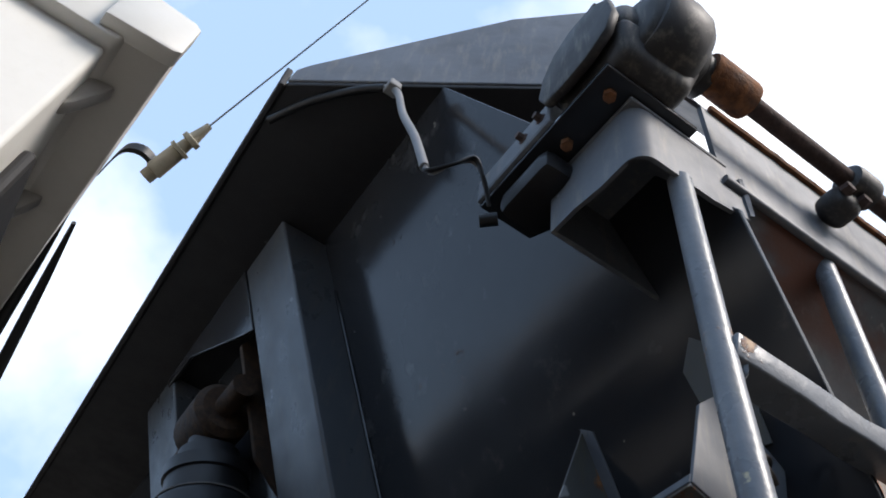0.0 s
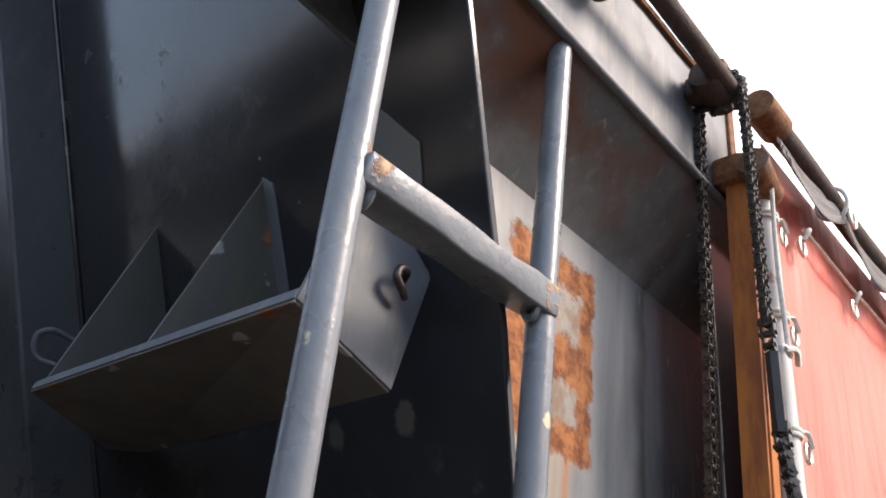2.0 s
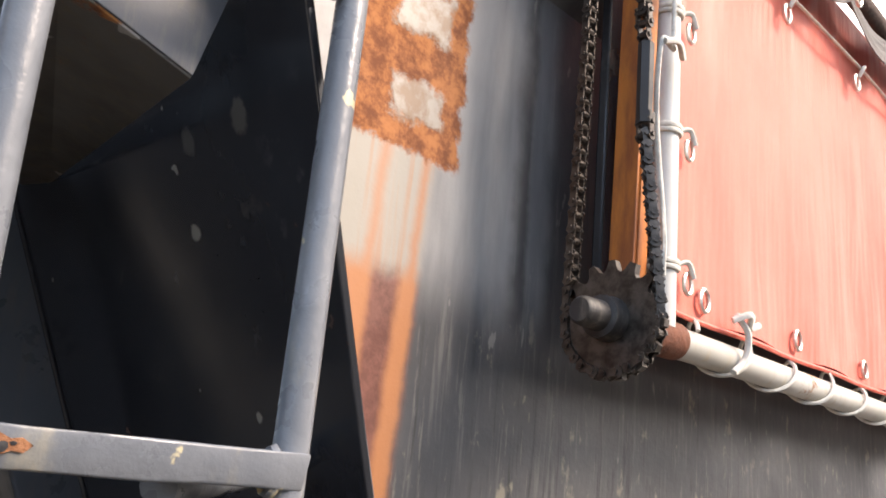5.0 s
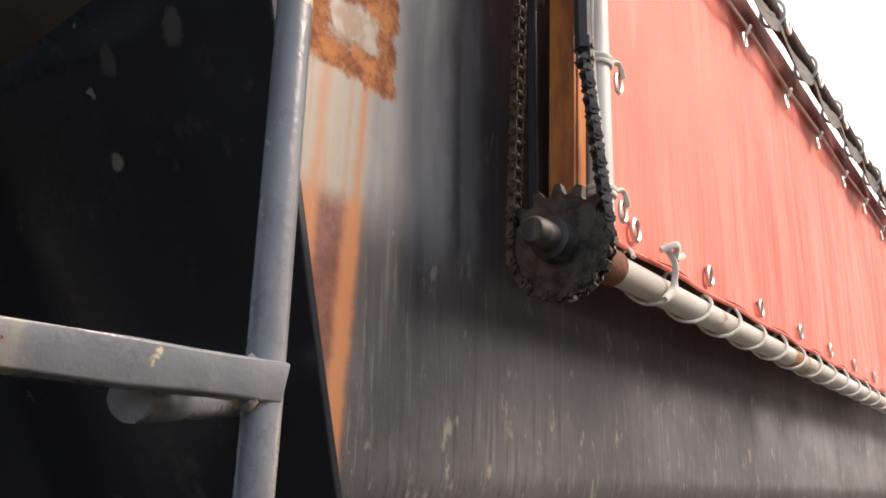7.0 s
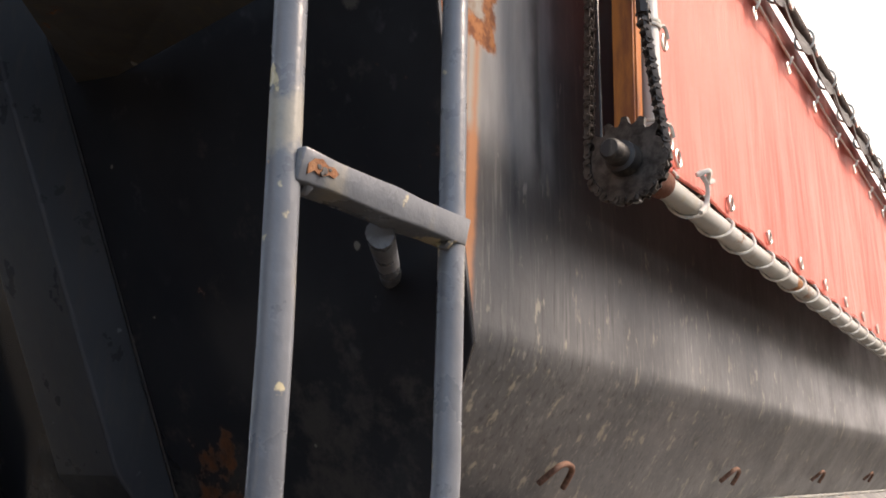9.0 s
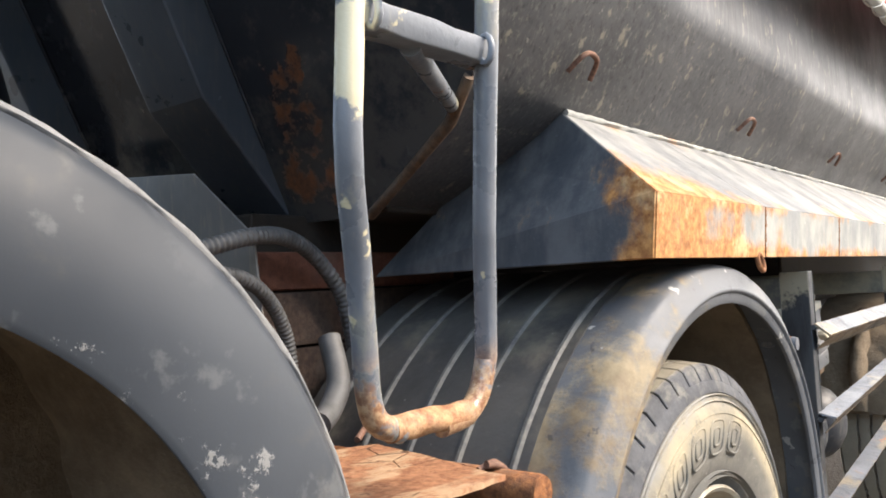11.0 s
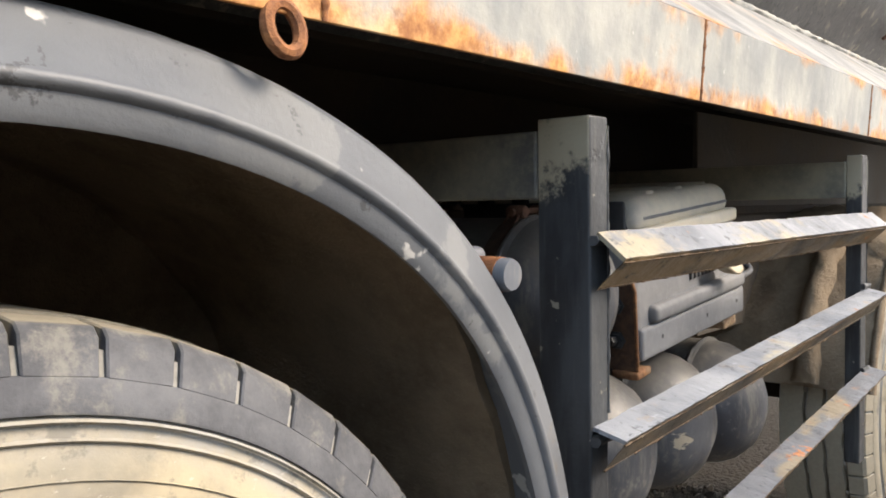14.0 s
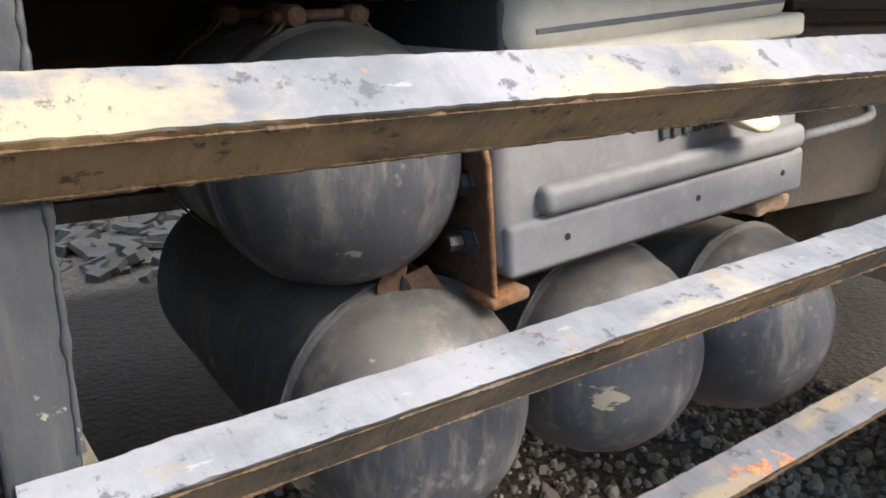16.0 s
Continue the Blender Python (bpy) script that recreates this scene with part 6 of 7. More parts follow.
def gear_motor():
    g = thing("gear_motor", "dirty grey cast worm gearbox with black motor", "gear motor", (-0.33, 0.04, 2.823))
    part("base_plate", plate([(-0.392, -0.016, 2.829), (-0.235, -0.016, 2.829), (-0.235, 0.12, 2.829), (-0.30, 0.265, 2.829), (-0.392, 0.265, 2.829)], 0.009, 0.002), M_HEAD, g, "thick dark base plate")
    # cast housing: a waisted block with a round cover and a flange
    bm = bmesh.new()
    lo = [(-0.385, -0.045, 2.836), (-0.275, -0.050, 2.836), (-0.270, 0.075, 2.836), (-0.385, 0.085, 2.836)]
    mi = [(-0.402, -0.062, 2.90), (-0.258, -0.070, 2.90), (-0.255, 0.080, 2.90), (-0.402, 0.090, 2.90)]
    hi = [(-0.392, -0.055, 2.990), (-0.270, -0.062, 3.005), (-0.268, 0.060, 3.010), (-0.390, 0.070, 2.995)]
    add_hull(bm, lo, mi)
    part("housing_foot", softened(bm, 0.014, 3), M_CAST, g, smooth=40)
    bm = bmesh.new()
    add_hull(bm, mi, hi)
    part("housing", softened(bm, 0.024, 4), M_CAST, g, smooth=50)
    part("cover", turned([(0.0, -0.045), (0.055, -0.045), (0.062, -0.040), (0.066, -0.028), (0.072, -0.026), (0.074, 0.0), (0.074, 0.02)], (-0.325, SH_Y + 0.02, 2.925), "x", 28), M_CAST, g, "round cast cover with bolts", 40)
    part("output_boss", turned([(0.0, -0.03), (0.066, -0.028), (0.072, -0.02), (0.074, 0.02), (0.070, 0.045), (0.060, 0.058), (0.040, 0.064), (0.036, 0.075), (0.032, 0.078), (0.032, 0.095), (0.0, 0.095)], (-0.332, SH_Y + 0.012, SH_Z), "x", 36), M_CAST, g, smooth=40)
    for y, z in ((0.02, 2.97), (0.055, 2.93), (0.075, 2.885), (-0.02, 2.985)):
        part("bolt", turned([(0, -0.012), (0.007, -0.012), (0.0075, 0.0), (0.010, 0.001), (0.010, 0.004)], (-0.402, y, z), "x", 6), M_SHAFT, g)
    part("flange", plate([(-0.407, y, z) for y, z in ((-0.040, 2.865), (0.0, 2.846), (0.05, 2.842), (0.088, 2.850), (0.102, 2.885), (0.094, 2.93), (0.07, 2.972), (0.03, 2.994), (-0.02, 2.990), (-0.050, 2.955), (-0.056, 2.90))], 0.016, 0.005), M_CAST, g, "cast flange with bolt heads", 40)
    part("rib", plate([(-0.40, -0.02, 2.99), (-0.40, 0.01, 2.99), (-0.30, -0.03, 2.965), (-0.30, -0.05, 2.965)], 0.02, 0.006), M_CAST, g, smooth=40)
    # motor
    part("motor_cover", box((-0.398, 0.095, 2.836), (-0.345, 0.270, 2.895), 0.006), M_GREY, g, "bare grey motor cover")
    part("motor", box((-0.384, 0.120, 2.776), (-0.305, 0.235, 2.824), 0.018), M_BLACK, g, "black motor housing", 40)
    part("motor_cap", tube([(-0.372, 0.245, 2.79), (-0.392, 0.262, 2.786)], 0.010, 10), M_BLACK, g, smooth=40)
    for y in (0.115, 0.155):
        part("bolt", turned([(0, -0.010), (0.006, -0.010), (0.007, 0.0), (0.010, 0.001), (0.010, 0.003)], (-0.400, y, 2.866), "x", 6), M_SHAFT, g)
    for x, y in ((-0.362, 0.015), (-0.36, 0.105)):
        part("bolt", turned([(0, -0.009), (0.009, -0.009), (0.0095, 0.0)], (x, y, 2.8245), "z", 6), M_RUST, g, "rusty bolt head")
    return g


gear_motor()


def drive_shaft():
    s = thing("drive_shaft", "brown rusty drive shaft along the body top", "shaft", (0.05, SH_Y, 2.87))
    part("shaft", tube([(-0.20 + 0.058 * i, SH_Y, SH_Z - 0.002 * i) for i in range(11)], 0.0150, 14), M_SHAFT, s, smooth=40)
    part("coupling", turned([(0.0, 0.0), (0.028, 0.0), (0.030, 0.005), (0.030, 0.075), (0.028, 0.082), (0.020, 0.085), (0.0, 0.085)], (-0.245, SH_Y, SH_Z), "x", 20), M_RUST, s, "rusty orange-brown coupling sleeve", 40)
    part("bearing_collar", turned([(0.015, 0.0), (0.026, 0.002), (0.028, 0.012), (0.028, 0.038), (0.026, 0.048), (0.015, 0.05)], (0.035, SH_Y, SH_Z - 0.010), "x", 18), M_CAST, s, smooth=40)
    bl = part("bearing_block", softened(box((0.014, -0.056, 2.858), (0.066, -0.002, 2.904), 0.0), 0.018, 4), M_CAST, s, "black bolted bearing block", 40)
    for x in (0.024, 0.058):
        part("bolt", turned([(0.0, -0.014), (0.009, -0.014), (0.010, 0.0)], (x, -0.053, 2.878), "y", 6), M_SHAFT, bl)
    return s


drive_shaft()


def sprocket(name, c, r, teeth, label):
    s = thing(name, label, "sprocket", (c[0], c[1], c[2] - r))
    bm = bmesh.new()
    ring = []
    for k in range(teeth):
        for f, q in ((-0.30, 0.93), (-0.14, 1.10), (0.14, 1.10), (0.30, 0.93), (0.5, 0.88)):
            a = 2 * math.pi * (k + f) / teeth
            ring.append((r * q * math.sin(a), r * q * math.cos(a)))
    add_hull(bm, [(c[0] - 0.005, c[1] + y, c[2] + z) for y, z in ring], [(c[0] + 0.005, c[1] + y, c[2] + z) for y, z in ring])
    part("toothed_disc", bm, M_CHAIN, s)
    return s


LOW_C, TOP_C = (0.372, -0.040, 2.152), (0.352, -0.042, 2.912)
low = sprocket("sprocket", LOW_C, 0.062, 15, "worn brown chain sprocket on the lower pipe")
part("hub", turned([(0.0, -0.062), (0.013, -0.062), (0.016, -0.058), (0.0175, -0.028), (0.024, -0.026), (0.026, 0.0), (0.026, 0.035), (0.0, 0.035)], LOW_C, "x", 20), M_CAST, low, "grey stub of the axle", 40)
up = sprocket("sprocket", TOP_C, 0.036, 9, "small oily chain sprocket on the shaft")
part("hub", turned([(0.0, -0.055), (0.024, -0.055), (0.028, -0.045), (0.028, 0.02), (0.0, 0.025)], TOP_C, "x", 18), M_SHAFT, up, smooth=40)
part("pillow", box((0.315, -0.05, 2.895), (0.350, 0.0, 2.935), 0.008), M_SHAFT, up, smooth=40)


def chain_link():
    """One roller chain link in the y-z plane: two outer plates, a roller and a pin."""
    bm = bmesh.new()
    p, w = 0.0159, 0.0072
    for side in (-1, 1):
        ring = []
        for k in range(10):
            a = math.pi * k / 9
            ring.append((w * math.cos(a), p / 2 + w * math.sin(a)))
        for k in range(10):
            a = math.pi + math.pi * k / 9
            ring.append((w * math.cos(a), -p / 2 + w * math.sin(a)))
        ring = [(y * (0.62 if abs(z) < p / 2 + 0.001 else 1), z) for y, z in ring]
        x = side * 0.0078
        add_hull(bm, [(x - 0.0013, y, z) for y, z in ring], [(x + 0.0013, y, z) for y, z in ring])
    for z in (-p / 2, p / 2):
        turned([(0.0, -0.0118), (0.0030, -0.0118), (0.0030, -0.0085), (0.0050, -0.0060), (0.0050, 0.0060), (0.0030, 0.0085), (0.0030, 0.0118), (0.0, 0.0118)], (0, 0, z), "x", 8, bm)
    me = bpy.data.meshes.new("link")
    bmesh.ops.recalc_face_normals(bm, faces=bm.faces)
    bm.to_mesh(me)
    bm.free()
    me.materials.append(M_CHAIN)
    return me


def drive_chain():
    ch = thing("drive_chain", "oily dark roller chain with a turnbuckle", "chain", (0.37, -0.04, 2.09))
    me = chain_link()
    ra, rb = 0.060, 0.034
    path = []
    for k in range(25):                        # round the lower sprocket, outer side to inner side
        a = math.pi * k / 24
        path.append(Vector((LOW_C[0], LOW_C[1] - ra * math.cos(a), LOW_C[2] - ra * math.sin(a))))
    path.append(Vector((0.362, 0.004, 2.50)))
    for k in range(17):
        path.append(Vector((TOP_C[0], TOP_C[1] + rb * math.cos(math.pi * k / 16), TOP_C[2] + rb * math.sin(math.pi * k / 16))))
    path.append(Vector((0.360, -0.076, 2.52)))
    path.append(Vector((0.364, -0.080, 2.36)))
    path.append(path[0].copy())
    dense = []
    for a, b in zip(path, path[1:]):
        n = max(1, int((b - a).length / 0.002))
        dense += [a.lerp(b, i / n) for i in range(n)]
    step, run, last = 0.0159, 0.0, dense[0]
    count = 0
    for i in range(1, len(dense)):
        run += (dense[i] - dense[i - 1]).length
        if run >= step:
            run -= step
            a, b = last, dense[i]
            last = dense[i]
            mid = (a + b) / 2
            if mid.y < -0.06 and 2.372 < mid.z < 2.492:
                continue
            d = (b - a).normalized()
            rot = Vector((0, 0, 1)).rotation_difference(d).to_matrix().to_4x4()
            ob = new("link", me)
            ob.parent = ch
            ob.matrix_basis = Matrix.Translation(mid - ch.location) @ rot @ Matrix.Diagonal((1.0 if count % 2 else 0.72, 1, 1, 1))
            count += 1
    part("turnbuckle", turned([(0.004, -0.062), (0.004, -0.046), (0.0095, -0.045), (0.0095, 0.045), (0.004, 0.046), (0.004, 0.062)], (0.363, -0.0785, 2.433), "z", 6), M_CAST, ch, "hexagonal steel turnbuckle")
    part("lock_nut", turned([(0.0, -0.007), (0.011, -0.007), (0.011, 0.007), (0.0, 0.007)], (0.364, -0.0795, 2.382), "z", 6), M_CAST, ch)
    return ch


drive_chain()


def chain_post():
    p = thing("chain_post", "orange rusty upright behind the chain", "post", (0.43, 0.0, 2.19))
    part("upright", plate([(0.414, -0.040, 2.20), (0.434, -0.040, 2.20), (0.434, -0.052, 2.79), (0.414, -0.052, 2.79)], 0.006, 0.001), M_ORANGE, p)
    part("web", plate([(0.412, -0.040, 2.20), (0.412, -0.006, 2.20), (0.412, -0.016, 2.79), (0.412, -0.052, 2.79)], 0.006, 0.001), M_ORANGE, p)
    part("foot", box((0.404, -0.03, 2.13), (0.416, 0.03, 2.20), 0.004), M_CHAIN, p)
    part("stub_pipe", tube([(0.385, -0.068, 2.795), (0.47, -0.055, 2.785)], 0.024, 14), M_RUST, p, "short rusty pipe stub", 40)
    part("head", box((0.395, -0.05, 2.78), (0.50, 0.0, 2.83), 0.008), M_RUST, p, smooth=40)
    # added dark sheet standing in for the shadowed gap by the upright
    part("shade_plate", box((0.445, 0.03, 2.20), (0.56, 0.045, 2.78), 0.003), M_HEAD, p)
    return p


chain_post()


# ---- tray on the headboard ----
def shovel_tray():
    t = thing("tool_tray", "grey sheet steel tray bolted on the headboard", "tray", (-0.15, 0.35, 2.29))
    fl, fr, br = Vector((-0.235, 0.562, 2.320)), Vector((-0.216, 0.108, 2.333)), Vector((-0.088, 0.112, 2.297))
    bl = Vector((-0.05, 0.83, 2.33))
    part("bottom", plate([fl, fr, br, on_wall(0.68, 2.33, 0.005), on_wall(0.79, 2.345, 0.005)], 0.005, 0.001), M_TRAY, t, "rust-speckled dark underside")
    part("end_plate", plate([fr, (-0.184, 0.108, 2.452), (-0.146, 0.108, 2.490), (-0.056, 0.112, 2.434), br], 0.005, 0.001), M_GREY, t, "smooth grey end plate")
    part("front_lip", plate([fl, fr, fr + Vector((0.004, 0, 0.012)), fl + Vector((0.004, 0, 0.012))], 0.004, 0.001), M_GREY, t)
    for y, top in ((0.350, 2.603), (0.598, 2.612)):
        part("gusset", plate([(-0.222, y - 0.02 * (y > 0.5), 2.328), on_wall(y, top, 0.004), on_wall(y, 2.40, 0.004)], 0.004, 0.001), M_TRAY, t, "rust-spotted triangular gusset")
    part("gusset_flange", plate([on_wall(0.350, 2.604, 0.006), on_wall(0.330, 2.590, 0.006), on_wall(0.330, 2.44, 0.006), on_wall(0.350, 2.44, 0.006)], 0.004, 0.001), M_GREY, t)
    h = [(-0.098, 0.110, 2.404), (-0.104, 0.095, 2.410), (-0.116, 0.091, 2.409), (-0.120, 0.091, 2.398), (-0.108, 0.093, 2.388), (-0.101, 0.096, 2.384)]
    part("hook", tube(curve(h, 5), 0.0042, 8), M_CHAIN, t, "bent rusty hook", 60)
    h = [(-0.205, 0.600, 2.370), (-0.226, 0.612, 2.376), (-0.236, 0.610, 2.400), (-0.222, 0.602, 2.412), (-0.190, 0.600, 2.408)]
    part("handle", tube(curve(h, 5), 0.004, 8), M_GREY, t, smooth=60)
    # rust-stained pad where an older bracket sat
    part("pad", plate([on_wall(0.135, 2.61, 0.007), on_wall(0.09, 2.56, 0.007), on_wall(0.105, 2.46, 0.007), on_wall(0.16, 2.47, 0.007), on_wall(0.165, 2.58, 0.007)], 0.003, 0.001), M_TRAY, t)
    return t


M_TRAY = worn_paint("tray_paint", (0.050, 0.050, 0.046), (0.11, 0.11, 0.105), rust_at=0.57, dust=0.5, gloss=0.45, chips=0.69, dust_col=(0.13, 0.105, 0.05), seed=11.0)
shovel_tray()


# ---- hoist cylinder between the stiffeners ----
def hoist():
    c = thing("hoist_cylinder", "black telescopic hoist cylinder in front of the headboard", "hydraulic cylinder", (-0.06, MID, 1.2))
    a = Vector((-0.455, MID, 3.03))
    b = Vector((-0.06, MID, 1.45))
    d = (a - b).normalized()
    prof = [(b, 0.105), (b.lerp(a, 0.865), 0.105), (b.lerp(a, 0.875), 0.100), (b.lerp(a, 0.880), 0.088), (b.lerp(a, 0.905), 0.088), (b.lerp(a, 0.907), 0.094), (b.lerp(a, 0.925), 0.094), (b.lerp(a, 0.927), 0.070), (b.lerp(a, 0.950), 0.068), (b.lerp(a, 0.952), 0.05), (a, 0.05)]
    part("barrel", tube([p for p, _ in prof], [r for _, r in prof], 28), M_BLACK, c, smooth=40)
    part("worn_ring", tube([b.lerp(a, 0.872), b.lerp(a, 0.8745)], 0.1035, 28), M_COVERPLATE_RING, c, "pale worn ring on the barrel end", 40)
    part("lower_eye", tube([b + Vector((0, -0.16, -0.02)), b + Vector((0, 0.16, -0.02))], 0.055, 18), M_EYE, c, smooth=40)
    part("eye", turned([(0.0, -0.075), (0.055, -0.075), (0.07, -0.06), (0.07, 0.06), (0.055, 0.075), (0.0, 0.075)], a, "y", 24), M_EYE, c, "rusty pivot eye", 40)
    part("pin", tube([a + Vector((0, -0.17, 0)), a + Vector((0, 0.17, 0))], 0.028, 14), M_EYE, c, smooth=40)
    for y in (MID - 0.13, MID + 0.13):
        part("cheek_plate", plate([on_wall(y, 2.78, 0.0), on_wall(y, 2.90, 0.10), on_wall(y, 3.16, 0.10), on_wall(y, 3.26, 0.0)], 0.014, 0.002), M_EYE, c)
    pts = [on_wall(1.025, 3.29, 0.112), on_wall(1.025, 3.135, 0.112), on_wall(1.07, 3.150, 0.112), on_wall(1.36, 3.270, 0.112), on_wall(1.505, 3.270, 0.112), on_wall(1.505, 3.29, 0.112)]
    part("head_plate", plate(pts, 0.012, 0.002), M_HEAD, c)
    return c


M_COVERPLATE_RING = dusty("worn_ring", (0.05, 0.045, 0.042), (0.20, 0.18, 0.16), 0.6, 20.0, 0.6)
M_EYE = heavy_rust("greasy_rust", (0.016, 0.011, 0.009), (0.070, 0.042, 0.026), (0.045, 0.036, 0.030), 0.5)
hoist()


# ---- lead from the motor, clipped under the canopy ----
def motor_lead():
    w = thing("motor_lead", "grey electric cable clipped under the canopy edge", "cable", (-0.5, 0.3, 2.8))
    run = curve([(-0.705, 0.62, 3.27), (-0.66, 0.545, 3.285), (-0.60, 0.470, 3.288), (-0.555, 0.425, 3.285), (-0.530, 0.402, 3.262), (-0.516, 0.366, 3.13), (-0.503, 0.310, 2.98), (-0.490, 0.270, 2.845)], 8)
    part("sheath", tube(run[:26], 0.0090, 10), M_BLACK, w, "black outer sheath", 60)
    part("lead", tube(run[24:], 0.0075, 10), M_CABLE, w, "grey inner lead", 60)
    for k, off in enumerate((0.0, 0.005, -0.004)):
        core = curve([(-0.490, 0.270, 2.850), (-0.488 + off, 0.255, 2.815), (-0.466, 0.228 + off, 2.822 + off), (-0.44, 0.215 + off, 2.845), (-0.415, 0.222, 2.82 + off), (-0.395, 0.235, 2.79)], 6)
        part("core", tube(core, 0.0030, 6), (M_BLACK, M_CABLE, M_BLACK)[k], w, smooth=60)
    part("clip", box((-0.552, 0.395, 3.270), (-0.525, 0.425, 3.292), 0.004), M_CABLE, w)
    return w


motor_lead()


# ---- cab and aerial ----
def cab():
    c = thing("truck_cab", "cream painted truck cab with a ribbed rear wall", "truck cab", (-1.9, MID, 0.9))
    y0, y1 = 0.215, 2 * MID - 0.19

    def skew(p):
        return (p[0] + 0.012 - 0.11 * (p[1] - 0.2), p[1], p[2])

    def run(profile, ya, yb):
        bm = bmesh.new()
        add_hull(bm, [skew((x, ya, z)) for x, z in profile], [skew((x, yb, z)) for x, z in profile])
        return bm

    wall = [(-0.908, 1.30), (-0.908, 2.24), (-0.893, 2.27), (-0.893, 2.33), (-0.908, 2.36), (-0.908, 2.64), (-2.9, 2.64), (-2.9, 1.30)]
    # added dark panel, out of view, that the headboard mirrors
    part("reflection_panel", box((-0.895, y0 + 0.05, 1.25), (-0.880, y1 - 0.05, 2.46), 0.006), M_CABREFLECT, c, "unseen dark panel added to darken the headboard's reflection")
    part("shell", softened(run(wall, y0 + 0.02, y1 - 0.02), 0.008, 3), M_CAB, c, smooth=40)
    # roof raised behind the lip, out of view, to limit sky in the headboard
    roof = [(-0.95, 2.625), (-0.906, 2.625), (-0.898, 2.636), (-0.850, 2.642), (-0.846, 2.646), (-0.846, 2.704), (-0.852, 2.710), (-0.965, 2.735), (-1.03, 2.93), (-1.12, 2.985), (-2.95, 3.02), (-2.95, 2.65)]
    part("roof", softened(run(roof, y0, y1), 0.003, 2), M_CAB, c, "cream roof with a folded rear lip", 40)
    cap = [(-0.93, 2.632), (-0.852, 2.636), (-0.843, 2.642), (-0.843, 2.706), (-0.852, 2.714), (-0.93, 2.722)]
    part("lip_end_cap", softened(run(cap, y0 - 0.018, y0 + 0.006), 0.003, 2), M_CAB, c, smooth=40)
    # added black strip, out of view, for the same reflection
    part("reflection_strip", run([(-0.955, 2.737), (-1.022, 2.937), (-1.030, 2.934), (-0.963, 2.733)], y0 + 0.01, y1 - 0.01), M_CABREFLECT, c, "unseen black strip added to darken the headboard's reflection")
    for i in range(9):
        y = 0.29 + 0.205 * i
        pts = [skew(p) for p in ((-0.909, y, 2.560), (-0.909, y, 2.632), (-0.878, y, 2.637), (-0.884, y, 2.615), (-0.899, y, 2.575))]
        part("gusset", plate(pts, 0.020, 0.004), M_CABDARK, c, "grey shaded stiffening wedge", 40)
    part("seal_strip", tube([(-0.872 - 0.062 * 0.1 * i, 0.44 + 0.1 * i, 2.690) for i in range(17)], [0.003, 0.007, 0.010, 0.011, *([0.012] * 13)], 10), M_BLACK, c, "black rubber seal strip", 40)
    part("roof_rail", tube([(-0.862 - 0.012 * 0.1 * i, 0.56 + 0.1 * i, 2.695) for i in range(16)], [0.003, 0.006, 0.008, 0.009, *([0.010] * 12)], 10), M_BLACK, c, "dark rail behind the roof lip", 40)
    return c


cab()


def aerial():
    a = thing("aerial", "cream whip aerial on a black clamp bracket", "aerial", (-0.82, 0.40, 2.66))
    band = curve([(-0.860, 0.450, 2.690), (-0.850, 0.406, 2.690), (-0.841, 0.390, 2.690), (-0.825, 0.384, 2.690), (-0.809, 0.390, 2.690), (-0.798, 0.400, 2.690)], 5)
    bm = bmesh.new()
    rows = [[bm.verts.new(Vector(p) + Vector((0, dy, dz))) for dy, dz in ((-0.004, -0.007), (0.004, -0.007), (0.004, 0.007), (-0.004, 0.007))] for p in band]
    for p, q in zip(rows, rows[1:]):
        for k in range(4):
            bm.faces.new((p[k], p[(k + 1) % 4], q[(k + 1) % 4], q[k]))
    bm.faces.new(rows[0])
    bm.faces.new(rows[-1][::-1])
    part("bracket", bm, M_BLACK, a, smooth=50)
    s, e = Vector((-0.806, 0.402, 2.668)), Vector((-0.775, 0.330, 2.722))
    d = (e - s).normalized()
    part("base", tube([s, s + d * 0.012, s + d * 0.013, s + d * 0.052, s + d * 0.053, s + d * 0.058, s + d * 0.0585, s + d * 0.070, s + d * 0.071, s + d * 0.078, s + d * 0.079, s + d * 0.105], [0.010, 0.010, 0.0125, 0.0115, 0.0145, 0.0145, 0.009, 0.008, 0.013, 0.013, 0.0085, 0.0045], 14), M_CREAM, a, smooth=40)
    part("whip", tube([s + d * 0.10, s + d * 0.5, s + d * 1.0], [0.0012, 0.0009, 0.0005], 6), M_CABLE, a)
    return a


aerial()


